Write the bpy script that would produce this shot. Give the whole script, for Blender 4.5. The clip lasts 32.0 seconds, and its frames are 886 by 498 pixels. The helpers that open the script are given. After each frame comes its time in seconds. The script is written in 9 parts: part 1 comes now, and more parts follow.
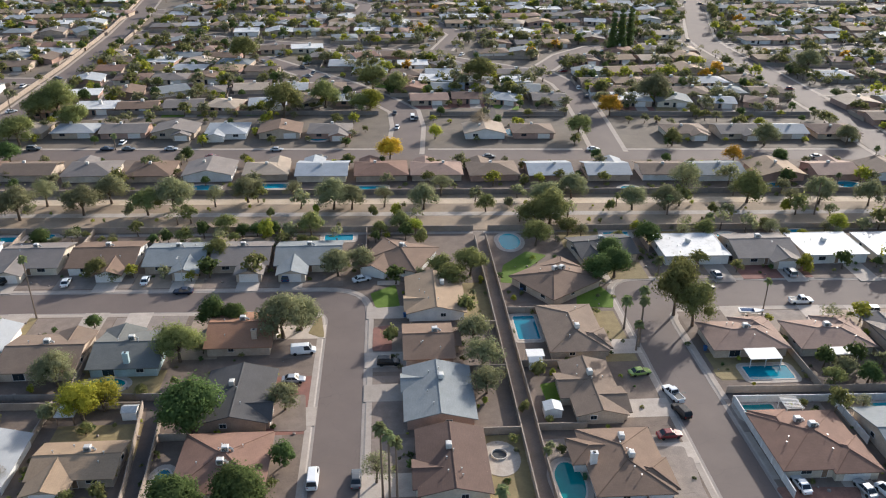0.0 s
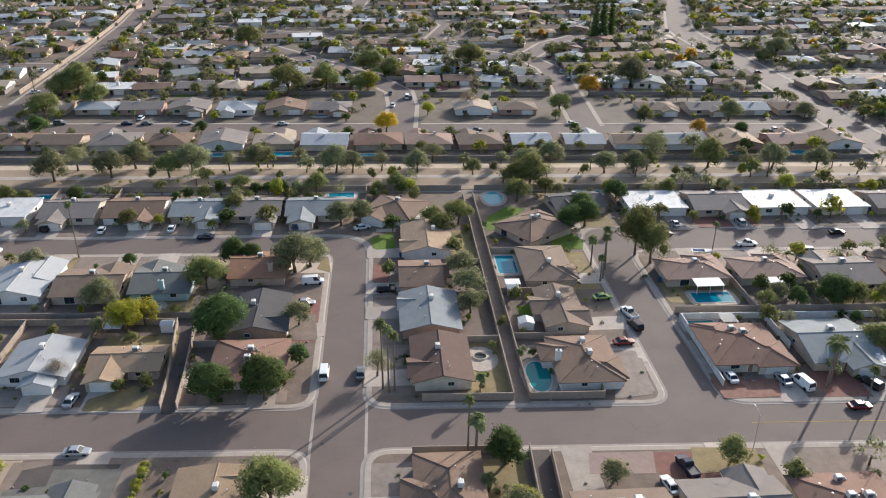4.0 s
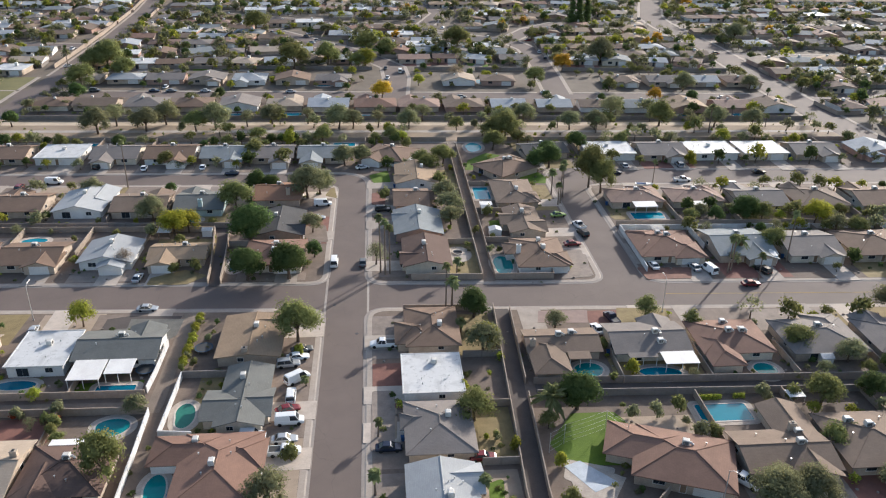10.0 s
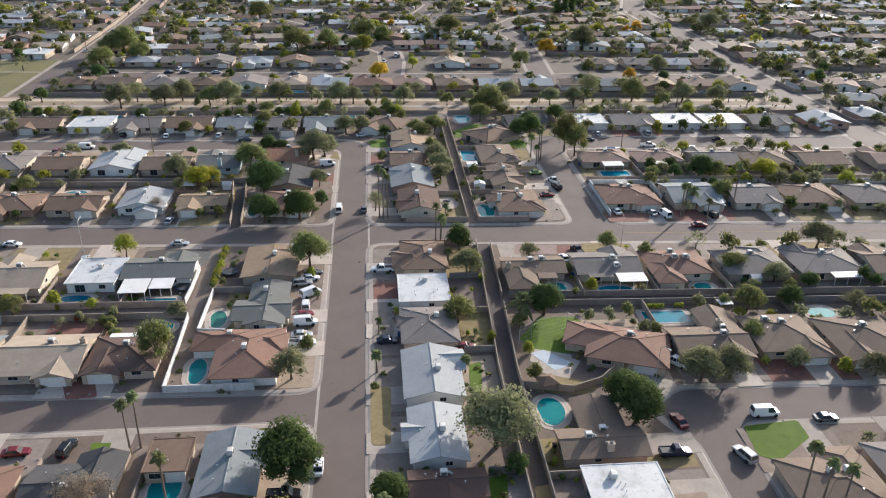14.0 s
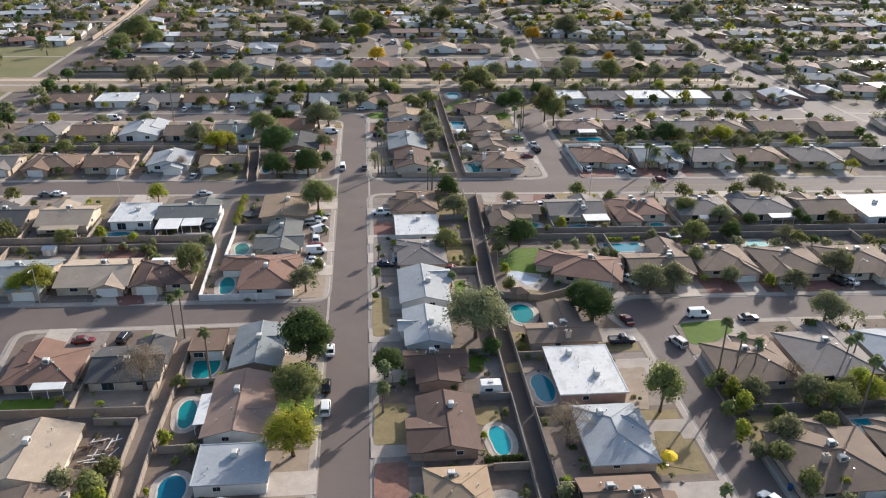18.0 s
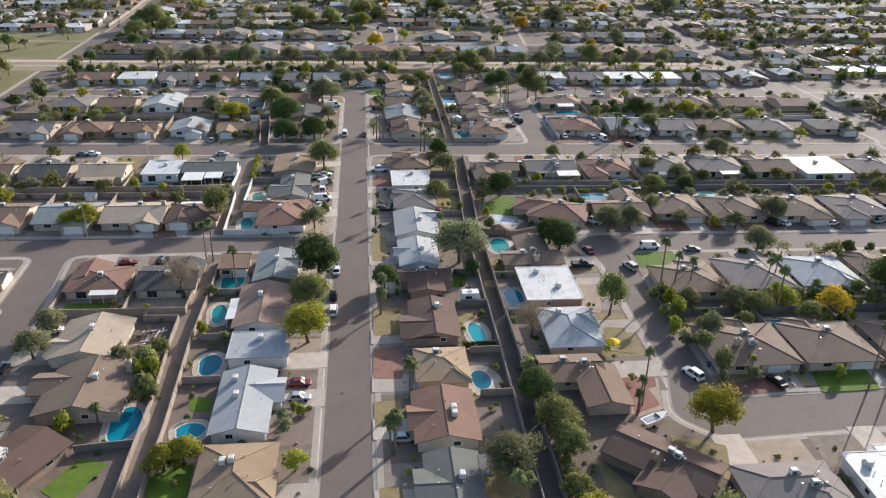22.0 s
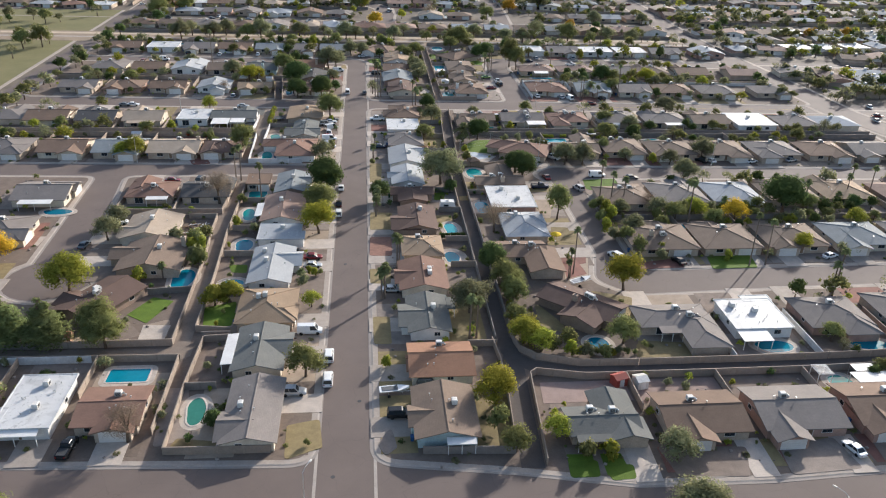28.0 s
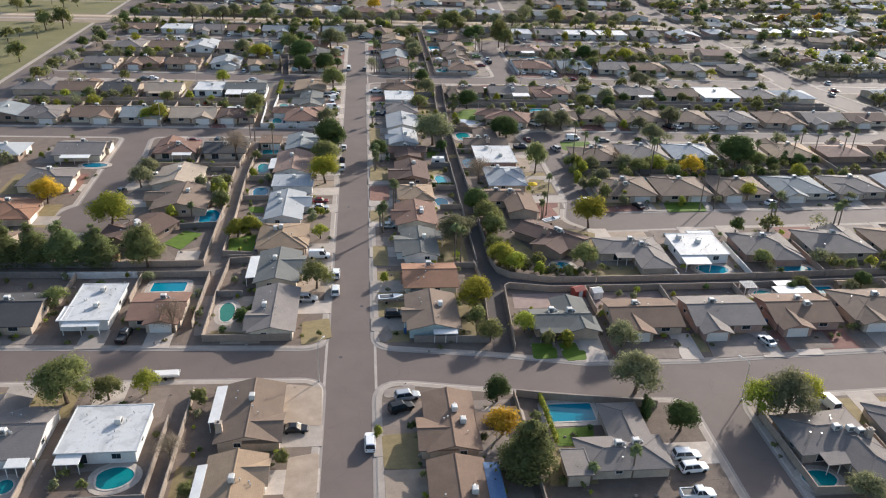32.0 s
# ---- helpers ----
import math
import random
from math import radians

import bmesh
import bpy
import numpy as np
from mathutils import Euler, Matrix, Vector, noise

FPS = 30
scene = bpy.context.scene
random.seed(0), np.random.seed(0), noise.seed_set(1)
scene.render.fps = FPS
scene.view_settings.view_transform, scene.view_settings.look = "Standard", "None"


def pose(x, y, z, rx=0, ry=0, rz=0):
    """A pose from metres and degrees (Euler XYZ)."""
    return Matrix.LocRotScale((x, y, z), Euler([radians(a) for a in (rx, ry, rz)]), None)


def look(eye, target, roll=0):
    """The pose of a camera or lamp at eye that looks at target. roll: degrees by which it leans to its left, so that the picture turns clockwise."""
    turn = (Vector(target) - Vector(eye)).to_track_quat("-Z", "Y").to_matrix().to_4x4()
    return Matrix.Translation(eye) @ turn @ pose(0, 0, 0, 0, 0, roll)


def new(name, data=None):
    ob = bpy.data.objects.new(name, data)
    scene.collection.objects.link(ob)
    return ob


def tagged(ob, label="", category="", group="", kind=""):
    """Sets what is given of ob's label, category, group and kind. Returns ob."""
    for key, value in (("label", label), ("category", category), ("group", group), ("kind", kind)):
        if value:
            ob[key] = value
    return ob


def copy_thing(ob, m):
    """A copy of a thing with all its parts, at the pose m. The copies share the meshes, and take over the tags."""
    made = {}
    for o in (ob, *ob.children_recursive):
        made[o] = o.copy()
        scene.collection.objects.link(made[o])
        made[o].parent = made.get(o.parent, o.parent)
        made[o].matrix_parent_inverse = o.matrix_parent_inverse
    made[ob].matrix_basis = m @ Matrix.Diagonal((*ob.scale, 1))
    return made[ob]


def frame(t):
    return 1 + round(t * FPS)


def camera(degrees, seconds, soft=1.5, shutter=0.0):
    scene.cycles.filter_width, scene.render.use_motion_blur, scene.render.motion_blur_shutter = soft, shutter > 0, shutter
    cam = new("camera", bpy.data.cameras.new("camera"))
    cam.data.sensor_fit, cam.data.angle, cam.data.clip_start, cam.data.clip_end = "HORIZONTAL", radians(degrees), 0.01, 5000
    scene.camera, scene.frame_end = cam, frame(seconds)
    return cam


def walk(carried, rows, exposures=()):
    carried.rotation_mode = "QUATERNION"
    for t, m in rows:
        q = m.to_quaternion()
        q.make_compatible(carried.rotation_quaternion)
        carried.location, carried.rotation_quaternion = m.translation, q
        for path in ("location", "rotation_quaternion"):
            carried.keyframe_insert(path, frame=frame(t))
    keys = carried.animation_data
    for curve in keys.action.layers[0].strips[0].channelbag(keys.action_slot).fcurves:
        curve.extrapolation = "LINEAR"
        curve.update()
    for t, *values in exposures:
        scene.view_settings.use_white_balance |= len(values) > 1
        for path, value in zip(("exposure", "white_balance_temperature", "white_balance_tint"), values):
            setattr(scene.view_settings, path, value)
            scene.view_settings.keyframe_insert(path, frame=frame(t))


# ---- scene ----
import itertools


cam = camera(58.1, 32.0, soft=1.12)
PATH = [
    (0, look((10.13, -4.82, 93.16), (16.60, 84.91, 49.48), 0.63)),
    (1, look((10.21, -12.39, 93.15), (16.77, 77.28, 49.38), 0.69)),
    (2, look((9.93, -19.77, 93.03), (16.66, 69.89, 49.26), 0.69)),
    (3, look((9.55, -27.21, 92.81), (16.56, 62.47, 49.13), 0.69)),
    (4, look((9.21, -34.82, 92.53), (16.32, 54.90, 48.94), 0.69)),
    (5, look((8.94, -42.61, 92.26), (16.23, 47.14, 48.76), 0.74)),
    (6, look((8.72, -50.55, 92.02), (16.10, 39.23, 48.61), 0.74)),
    (7, look((8.53, -58.62, 91.85), (16.00, 31.20, 48.53), 0.80)),
    (8, look((8.32, -66.80, 91.73), (15.88, 23.02, 48.42), 0.86)),
    (9, look((8.09, -75.05, 91.67), (15.83, 14.75, 48.35), 0.92)),
    (10, look((7.82, -83.38, 91.63), (15.75, 6.41, 48.32), 0.97)),
    (11, look((7.53, -91.77, 91.59), (15.54, -2.00, 48.28), 1.03)),
    (12, look((7.21, -100.24, 91.53), (15.40, -10.48, 48.21), 1.03)),
    (13, look((6.89, -108.78, 91.42), (15.26, -19.03, 48.11), 1.03)),
    (14, look((6.56, -117.37, 91.26), (15.02, -27.64, 47.95), 0.97)),
    (15, look((6.24, -126.01, 91.05), (14.79, -36.28, 47.73), 0.97)),
    (16, look((5.93, -134.68, 90.80), (14.58, -44.92, 47.57), 0.92)),
    (17, look((5.64, -143.37, 90.52), (14.37, -53.61, 47.29), 0.92)),
    (18, look((5.35, -152.06, 90.24), (14.18, -62.27, 47.10), 0.92)),
    (19, look((5.07, -160.74, 89.97), (13.99, -70.92, 46.93), 0.92)),
    (20, look((4.81, -169.41, 89.75), (13.82, -79.60, 46.71), 0.97)),
    (21, look((4.56, -178.09, 89.59), (13.66, -88.29, 46.54), 1.03)),
    (22, look((4.34, -186.77, 89.49), (13.53, -96.98, 46.44), 1.15)),
    (23, look((4.17, -195.47, 89.45), (13.45, -105.69, 46.41), 1.20)),
    (24, look((4.07, -204.20, 89.48), (13.34, -114.46, 46.34), 1.32)),
    (25, look((4.03, -212.95, 89.56), (13.40, -123.22, 46.42), 1.43)),
    (26, look((4.08, -221.72, 89.68), (13.44, -132.07, 46.36), 1.55)),
    (27, look((4.20, -230.45, 89.83), (13.56, -140.85, 46.42), 1.66)),
    (28, look((4.36, -239.11, 90.00), (13.61, -149.58, 46.41), 1.72)),
    (29, look((4.48, -247.64, 90.18), (13.64, -158.19, 46.41), 1.72)),
    (30, look((4.48, -256.01, 90.36), (13.63, -166.61, 46.51), 1.78)),
    (31, look((4.21, -264.29, 90.53), (13.44, -174.98, 46.49), 1.78)),
    (32, look((3.53, -272.67, 90.63), (13.02, -183.48, 46.41), 1.89)),
]
walk(cam, PATH, [(0, 0.39, 6210, 10.0), (32, 0.39, 6210, 10.0)])

# ---------------------------------------------------------------- light
SUN_EL, SUN_AZ = 20.5, 41.0          # degrees above the horizon, degrees from +y towards +x
world = bpy.data.worlds.new("sky")
scene.world = world
world.use_nodes = True
wn = world.node_tree.nodes
sky = wn.new("ShaderNodeTexSky")
sky.sky_type, sky.sun_disc = "NISHITA", False
sky.sun_elevation, sky.sun_rotation = radians(SUN_EL), radians(SUN_AZ)
sky.dust_density, sky.air_density, sky.ozone_density = 2.2, 1.0, 1.0
world.node_tree.links.new(sky.outputs[0], wn["Background"].inputs[0])
wn["Background"].inputs[1].default_value = 0.162
sun_data = bpy.data.lights.new("sun", "SUN")
sun_data.energy, sun_data.angle, sun_data.color = 4.9, radians(0.55), (1.0, 0.93, 0.842)
sun = new("sun", sun_data)
sd = Vector((math.sin(radians(SUN_AZ)) * math.cos(radians(SUN_EL)), math.cos(radians(SUN_AZ)) * math.cos(radians(SUN_EL)), math.sin(radians(SUN_EL))))
sun.matrix_world = look(sd * 400, (0, 0, 0))

# ---------------------------------------------------------------- materials
MATS = {}


def mat(name, col, col2=None, rough=0.9, scale=3.0, fine=40.0, bump=0.0, metal=0.0, spread=0.5, island=0.0, rnd=0.0, spec=0.3, coord="Object"):
    """A surface with two scales of noise between two colours; rnd varies each object, island each loose piece."""
    if name in MATS:
        return MATS[name]
    m = bpy.data.materials.new(name)
    m.use_nodes = True
    nt = m.node_tree
    n, l = nt.nodes, nt.links
    b = n["Principled BSDF"]
    b.inputs["Roughness"].default_value = rough
    b.inputs["Metallic"].default_value = metal
    b.inputs["Specular IOR Level"].default_value = spec
    col2 = col2 or tuple(c * 0.72 for c in col)
    tc = n.new("ShaderNodeTexCoord")
    big, small = n.new("ShaderNodeTexNoise"), n.new("ShaderNodeTexNoise")
    big.inputs["Scale"].default_value, big.inputs["Detail"].default_value = 1.0 / scale, 6
    big.inputs["Roughness"].default_value = 0.62
    small.inputs["Scale"].default_value, small.inputs["Detail"].default_value = fine / 10.0, 3
    for t in (big, small):
        l.new(tc.outputs[coord], t.inputs["Vector"])
    add = n.new("ShaderNodeMath")
    add.operation = "MULTIPLY_ADD"
    l.new(small.outputs[0], add.inputs[0])
    add.inputs[1].default_value = 0.5
    l.new(big.outputs[0], add.inputs[2])
    ramp = n.new("ShaderNodeMapRange")
    ramp.inputs["From Min"].default_value, ramp.inputs["From Max"].default_value = 0.75 - 0.5 * spread * 0.7, 0.75 + 0.5 * spread * 0.7
    l.new(add.outputs[0], ramp.inputs[0])
    mix = n.new("ShaderNodeMix")
    mix.data_type = "RGBA"
    mix.inputs["A"].default_value, mix.inputs["B"].default_value = (*col2, 1), (*col, 1)
    l.new(ramp.outputs[0], mix.inputs["Factor"])
    out = mix.outputs["Result"]
    if rnd or island:
        hsv = n.new("ShaderNodeHueSaturation")
        l.new(out, hsv.inputs["Color"])
        src = n.new("ShaderNodeObjectInfo").outputs["Random"] if rnd else n.new("ShaderNodeNewGeometry").outputs["Random Per Island"]
        mr = n.new("ShaderNodeMapRange")
        a = rnd or island
        mr.inputs["To Min"].default_value, mr.inputs["To Max"].default_value = 1 - a, 1 + a
        l.new(src, mr.inputs[0])
        l.new(mr.outputs[0], hsv.inputs["Value"])
        out = hsv.outputs[0]
    l.new(out, b.inputs["Base Color"])
    if bump:
        bp = n.new("ShaderNodeBump")
        bp.inputs["Strength"].default_value, bp.inputs["Distance"].default_value = bump, 0.06
        l.new(small.outputs[0], bp.inputs["Height"])
        l.new(bp.outputs[0], b.inputs["Normal"])
    MATS[name] = m
    return m


def shingle(name, col, dark=0.76):
    """Asphalt shingles: courses with joints, blotches of age, dust washed down the slope."""
    if name in MATS:
        return MATS[name]
    m = mat(name, col, tuple(c * dark for c in col), rough=0.88, scale=3.4, fine=30, spread=0.75, rnd=0.1, spec=0.24)
    n, l = m.node_tree.nodes, m.node_tree.links
    b = n["Principled BSDF"]
    br = n.new("ShaderNodeTexBrick")
    br.inputs["Scale"].default_value = 1.0
    br.inputs["Brick Width"].default_value, br.inputs["Row Height"].default_value = 0.9, 0.3
    br.inputs["Mortar Size"].default_value, br.inputs["Mortar Smooth"].default_value = 0.03, 0.6
    br.inputs["Color1"].default_value, br.inputs["Color2"].default_value = (1.08, 1.07, 1.06, 1), (0.84, 0.84, 0.85, 1)
    br.inputs["Mortar"].default_value = (0.62, 0.6, 0.6, 1)
    tc = n.new("ShaderNodeTexCoord")
    mp = n.new("ShaderNodeMapping")
    mp.inputs["Rotation"].default_value = (0, 0, 0)
    l.new(tc.outputs["UV"], mp.inputs["Vector"])
    l.new(mp.outputs[0], br.inputs["Vector"])
    src = b.inputs["Base Color"].links[0].from_socket
    mx = n.new("ShaderNodeMix")
    mx.data_type, mx.blend_type = "RGBA", "MULTIPLY"
    mx.inputs["Factor"].default_value = 0.28
    l.new(src, mx.inputs["A"])
    l.new(br.outputs["Color"], mx.inputs["B"])
    l.new(mx.outputs["Result"], b.inputs["Base Color"])
    bp = n.new("ShaderNodeBump")
    bp.inputs["Strength"].default_value, bp.inputs["Distance"].default_value = 0.22, 0.03
    l.new(br.outputs["Fac"], bp.inputs["Height"])
    bp.invert = True
    l.new(bp.outputs[0], b.inputs["Normal"])
    return m


def coating(name, col):
    """White roof coating: rolled lanes, gray ponding stains, darker mended patches."""
    m = mat(name, col, tuple(c * 0.84 for c in col), rough=0.6, scale=1.7, spread=0.9, rnd=0.05)
    n, l = m.node_tree.nodes, m.node_tree.links
    b = n["Principled BSDF"]
    tc = n.new("ShaderNodeTexCoord")
    src = b.inputs["Base Color"].links[0].from_socket
    for size, lo, hi, dark in ((0.30, 0.52, 0.68, 0.80), (1.4, 0.60, 0.67, 0.72)):
        t = n.new("ShaderNodeTexNoise")
        t.inputs["Scale"].default_value, t.inputs["Detail"].default_value, t.inputs["Distortion"].default_value = size, 5, 0.8
        l.new(tc.outputs["Object"], t.inputs["Vector"])
        r = n.new("ShaderNodeMapRange")
        r.inputs["From Min"].default_value, r.inputs["From Max"].default_value, r.inputs["To Min"].default_value, r.inputs["To Max"].default_value = lo, hi, 1.0, dark
        l.new(t.outputs[0], r.inputs[0])
        mx = n.new("ShaderNodeMix")
        mx.data_type, mx.blend_type = "RGBA", "MULTIPLY"
        mx.inputs["Factor"].default_value = 1.0
        l.new(src, mx.inputs["A"])
        l.new(r.outputs[0], mx.inputs["B"])
        src = mx.outputs["Result"]
    l.new(src, b.inputs["Base Color"])
    return m


def blockwork(name, col):
    m = mat(name, col, tuple(c * 0.7 for c in col), scale=2.5, fine=25, spread=0.7, rnd=0.08)
    n, l = m.node_tree.nodes, m.node_tree.links
    b = n["Principled BSDF"]
    br = n.new("ShaderNodeTexBrick")
    br.inputs["Scale"].default_value = 1.0
    br.inputs["Brick Width"].default_value, br.inputs["Row Height"].default_value = 0.4, 0.2
    br.inputs["Mortar Size"].default_value = 0.012
    tc = n.new("ShaderNodeTexCoord")
    l.new(tc.outputs["UV"], br.inputs["Vector"])
    bp = n.new("ShaderNodeBump")
    bp.invert = True
    bp.inputs["Strength"].default_value, bp.inputs["Distance"].default_value = 0.5, 0.02
    l.new(br.outputs["Fac"], bp.inputs["Height"])
    l.new(bp.outputs[0], b.inputs["Normal"])
    return m


def asphalt_mat(name, col):
    """Worn asphalt: patches, dark sealed cracks."""
    m = mat(name, col, tuple(c * 0.78 for c in col), rough=0.84, scale=9, fine=60, spread=0.8, bump=0.1, spec=0.3)
    n, l = m.node_tree.nodes, m.node_tree.links
    b = n["Principled BSDF"]
    tc = n.new("ShaderNodeTexCoord")
    warp = n.new("ShaderNodeTexNoise")
    warp.inputs["Scale"].default_value = 0.35
    l.new(tc.outputs["Object"], warp.inputs["Vector"])
    ad = n.new("ShaderNodeMix")
    ad.data_type = "RGBA"
    ad.blend_type = "LINEAR_LIGHT"
    ad.inputs["Factor"].default_value = 0.9
    l.new(tc.outputs["Object"], ad.inputs["A"])
    l.new(warp.outputs["Color"], ad.inputs["B"])
    vo = n.new("ShaderNodeTexVoronoi")
    vo.feature = "DISTANCE_TO_EDGE"
    vo.inputs["Scale"].default_value = 0.13
    l.new(ad.outputs["Result"], vo.inputs["Vector"])
    cr = n.new("ShaderNodeMapRange")
    cr.inputs["From Min"].default_value, cr.inputs["From Max"].default_value = 0.002, 0.006
    cr.inputs["To Min"].default_value, cr.inputs["To Max"].default_value = 0.88, 1.0
    l.new(vo.outputs["Distance"], cr.inputs[0])
    src = b.inputs["Base Color"].links[0].from_socket
    mx = n.new("ShaderNodeMix")
    mx.data_type, mx.blend_type = "RGBA", "MULTIPLY"
    mx.inputs["Factor"].default_value = 1.0
    l.new(src, mx.inputs["A"])
    l.new(cr.outputs[0], mx.inputs["B"])
    l.new(mx.outputs["Result"], b.inputs["Base Color"])
    return m


ASPHALT = asphalt_mat("asphalt", (0.172, 0.134, 0.117))
ALLEY = mat("alley_asphalt", (0.12, 0.10, 0.09), (0.075, 0.063, 0.058), scale=4, spread=0.9, bump=0.3)
ALLEY_DIRT = mat("alley_dirt", (0.27, 0.215, 0.17), (0.16, 0.125, 0.10), scale=4, spread=0.9, bump=0.3)
GUTTER = mat("gutter_concrete", (0.34, 0.295, 0.262), (0.25, 0.215, 0.19), scale=2.5, spread=0.9)
KERB = mat("kerb_concrete", (0.42, 0.365, 0.315), (0.32, 0.278, 0.24), scale=3, rnd=0.04)
WALK = mat("sidewalk_concrete", (0.42, 0.355, 0.30), (0.31, 0.262, 0.222), scale=2, spread=0.8)
DRIVE = mat("driveway_concrete", (0.50, 0.425, 0.36), (0.33, 0.28, 0.238), scale=2.4, spread=0.9, rnd=0.22)
GROUND = mat("desert_ground", (0.205, 0.165, 0.128), (0.105, 0.086, 0.066), scale=8, spread=0.9, bump=0.3)
SAND = mat("greenbelt_sand", (0.36, 0.272, 0.195), (0.20, 0.152, 0.105), scale=9, spread=0.9, bump=0.3)
GRAVEL = {
    "brown": mat("gravel_brown", (0.272, 0.212, 0.172), (0.155, 0.120, 0.098), scale=2.0, fine=60, spread=0.9, bump=0.6, rnd=0.12),
    "pink": mat("gravel_pink", (0.36, 0.262, 0.225), (0.24, 0.172, 0.148), scale=2.2, fine=60, spread=0.9, bump=0.6, rnd=0.1),
    "red": mat("gravel_red", (0.27, 0.125, 0.095), (0.17, 0.085, 0.068), scale=2.0, fine=60, spread=0.8, bump=0.6, rnd=0.1),
    "gray": mat("gravel_gray", (0.32, 0.262, 0.222), (0.182, 0.149, 0.126), scale=2.0, fine=60, spread=0.9, bump=0.6, rnd=0.12),
    "tan": mat("gravel_tan", (0.42, 0.33, 0.25), (0.26, 0.20, 0.15), scale=2.4, fine=60, spread=0.9, bump=0.6, rnd=0.1),
    "dirt": mat("yard_dirt", (0.215, 0.163, 0.128), (0.120, 0.091, 0.073), scale=2.4, fine=30, spread=1.0, bump=0.5, rnd=0.12),
    "dry": mat("dry_lawn", (0.30, 0.235, 0.115), (0.19, 0.14, 0.07), scale=1.6, fine=70, spread=0.9, bump=0.8, rnd=0.1),
    "lawn": mat("green_lawn", (0.128, 0.195, 0.020), (0.075, 0.125, 0.014), scale=2.2, fine=70, spread=0.9, bump=0.9, rnd=0.12),
    "deck": mat("pool_deck", (0.50, 0.43, 0.36), (0.38, 0.32, 0.27), scale=1.5, rnd=0.06),
    "rust": mat("brick_paving", (0.30, 0.16, 0.115), (0.20, 0.105, 0.08), scale=1.2, fine=60, rnd=0.06),
    "slate": mat("gravel_slate", (0.185, 0.178, 0.158), (0.105, 0.10, 0.09), scale=2.0, fine=60, spread=0.9, bump=0.6),
    "rock": mat("landscape_rock", (0.36, 0.30, 0.26), (0.2, 0.165, 0.14), scale=0.8, fine=40, rnd=0.2),
}
ROOF = {
    "brown": shingle("shingle_brown", (0.225, 0.152, 0.110)),
    "pink": shingle("shingle_pinkish_brown", (0.33, 0.225, 0.178)),
    "redbrown": shingle("shingle_reddish_brown", (0.252, 0.150, 0.112)),
    "dbrown": shingle("shingle_dark_brown", (0.145, 0.094, 0.076)),
    "tan": shingle("shingle_tan", (0.36, 0.258, 0.172)),
    "ltan": shingle("shingle_light_tan", (0.43, 0.345, 0.265)),
    "orange": shingle("shingle_rust", (0.37, 0.20, 0.125)),
    "gray": shingle("shingle_gray", (0.245, 0.214, 0.194)),
    "graybrown": shingle("shingle_gray_brown", (0.232, 0.170, 0.128)),
    "dgray": shingle("shingle_dark_gray", (0.098, 0.094, 0.094)),
    "bluegray": shingle("shingle_blue_gray", (0.27, 0.29, 0.295)),
    "graygreen": shingle("shingle_green_gray", (0.168, 0.170, 0.158)),
    "lgray": shingle("shingle_light_gray", (0.41, 0.42, 0.425), 0.85),
    "lblue": shingle("shingle_pale_gray", (0.43, 0.45, 0.47), 0.75),
    "white": coating("white_roof_coating", (0.62, 0.615, 0.605)),
}
ROOF_WORDS = {"pink": "pinkish brown shingle", "redbrown": "reddish brown shingle", "brown": "brown shingle", "dbrown": "dark brown shingle", "tan": "tan shingle", "ltan": "light tan shingle", "orange": "rust-orange shingle", "gray": "gray shingle",
              "graybrown": "gray-brown shingle", "dgray": "dark gray shingle", "bluegray": "blue-gray shingle", "graygreen": "green-gray shingle", "lgray": "light gray shingle", "lblue": "pale gray shingle", "white": "white coated"}
STUCCO = {
    "tan": mat("stucco_tan", (0.52, 0.42, 0.33), rough=0.95, scale=2, fine=50, bump=0.2, rnd=0.06),
    "cream": mat("stucco_cream", (0.66, 0.58, 0.47), rough=0.95, scale=2, fine=50, bump=0.2, rnd=0.06),
    "white": mat("stucco_white", (0.76, 0.74, 0.71), (0.62, 0.6, 0.57), rough=0.95, scale=2, fine=50, bump=0.2, rnd=0.05),
    "brown": mat("stucco_brown", (0.36, 0.26, 0.20), rough=0.95, scale=2, fine=50, bump=0.2, rnd=0.06),
    "rose": mat("stucco_rose", (0.46, 0.30, 0.24), rough=0.95, scale=2, fine=50, bump=0.2, rnd=0.06),
    "aqua": mat("stucco_pale_aqua", (0.47, 0.58, 0.58), rough=0.95, scale=2, fine=50, bump=0.2, rnd=0.06),
}
BLOCK = {"tan": blockwork("block_wall_tan", (0.38, 0.305, 0.245)), "gray": blockwork("block_wall_gray", (0.27, 0.235, 0.21)), "white": blockwork("block_wall_white", (0.72, 0.70, 0.68))}
TRIM_W = mat("white_trim", (0.78, 0.76, 0.72), (0.66, 0.63, 0.6), rough=0.6)
GLASS = mat("window_glass", (0.035, 0.045, 0.055), (0.02, 0.026, 0.032), rough=0.02, spec=0.4)
METAL = mat("galvanised_metal", (0.62, 0.62, 0.61), (0.45, 0.45, 0.44), rough=0.45, metal=0.6, scale=0.7, rnd=0.1)
UNIT = mat("cooler_paint", (0.70, 0.68, 0.64), (0.55, 0.52, 0.48), rough=0.55, scale=0.6, rnd=0.12)
GRILLE = mat("dark_grille", (0.07, 0.07, 0.07), rough=0.6)
WOOD = mat("weathered_wood", (0.30, 0.20, 0.13), (0.18, 0.12, 0.08), scale=0.8, rnd=0.15)
STONE = mat("coping_stone", (0.62, 0.56, 0.49), (0.5, 0.44, 0.38), scale=0.8)
BARK = mat("bark", (0.16, 0.115, 0.08), (0.08, 0.058, 0.042), scale=0.5, fine=60, bump=0.8)
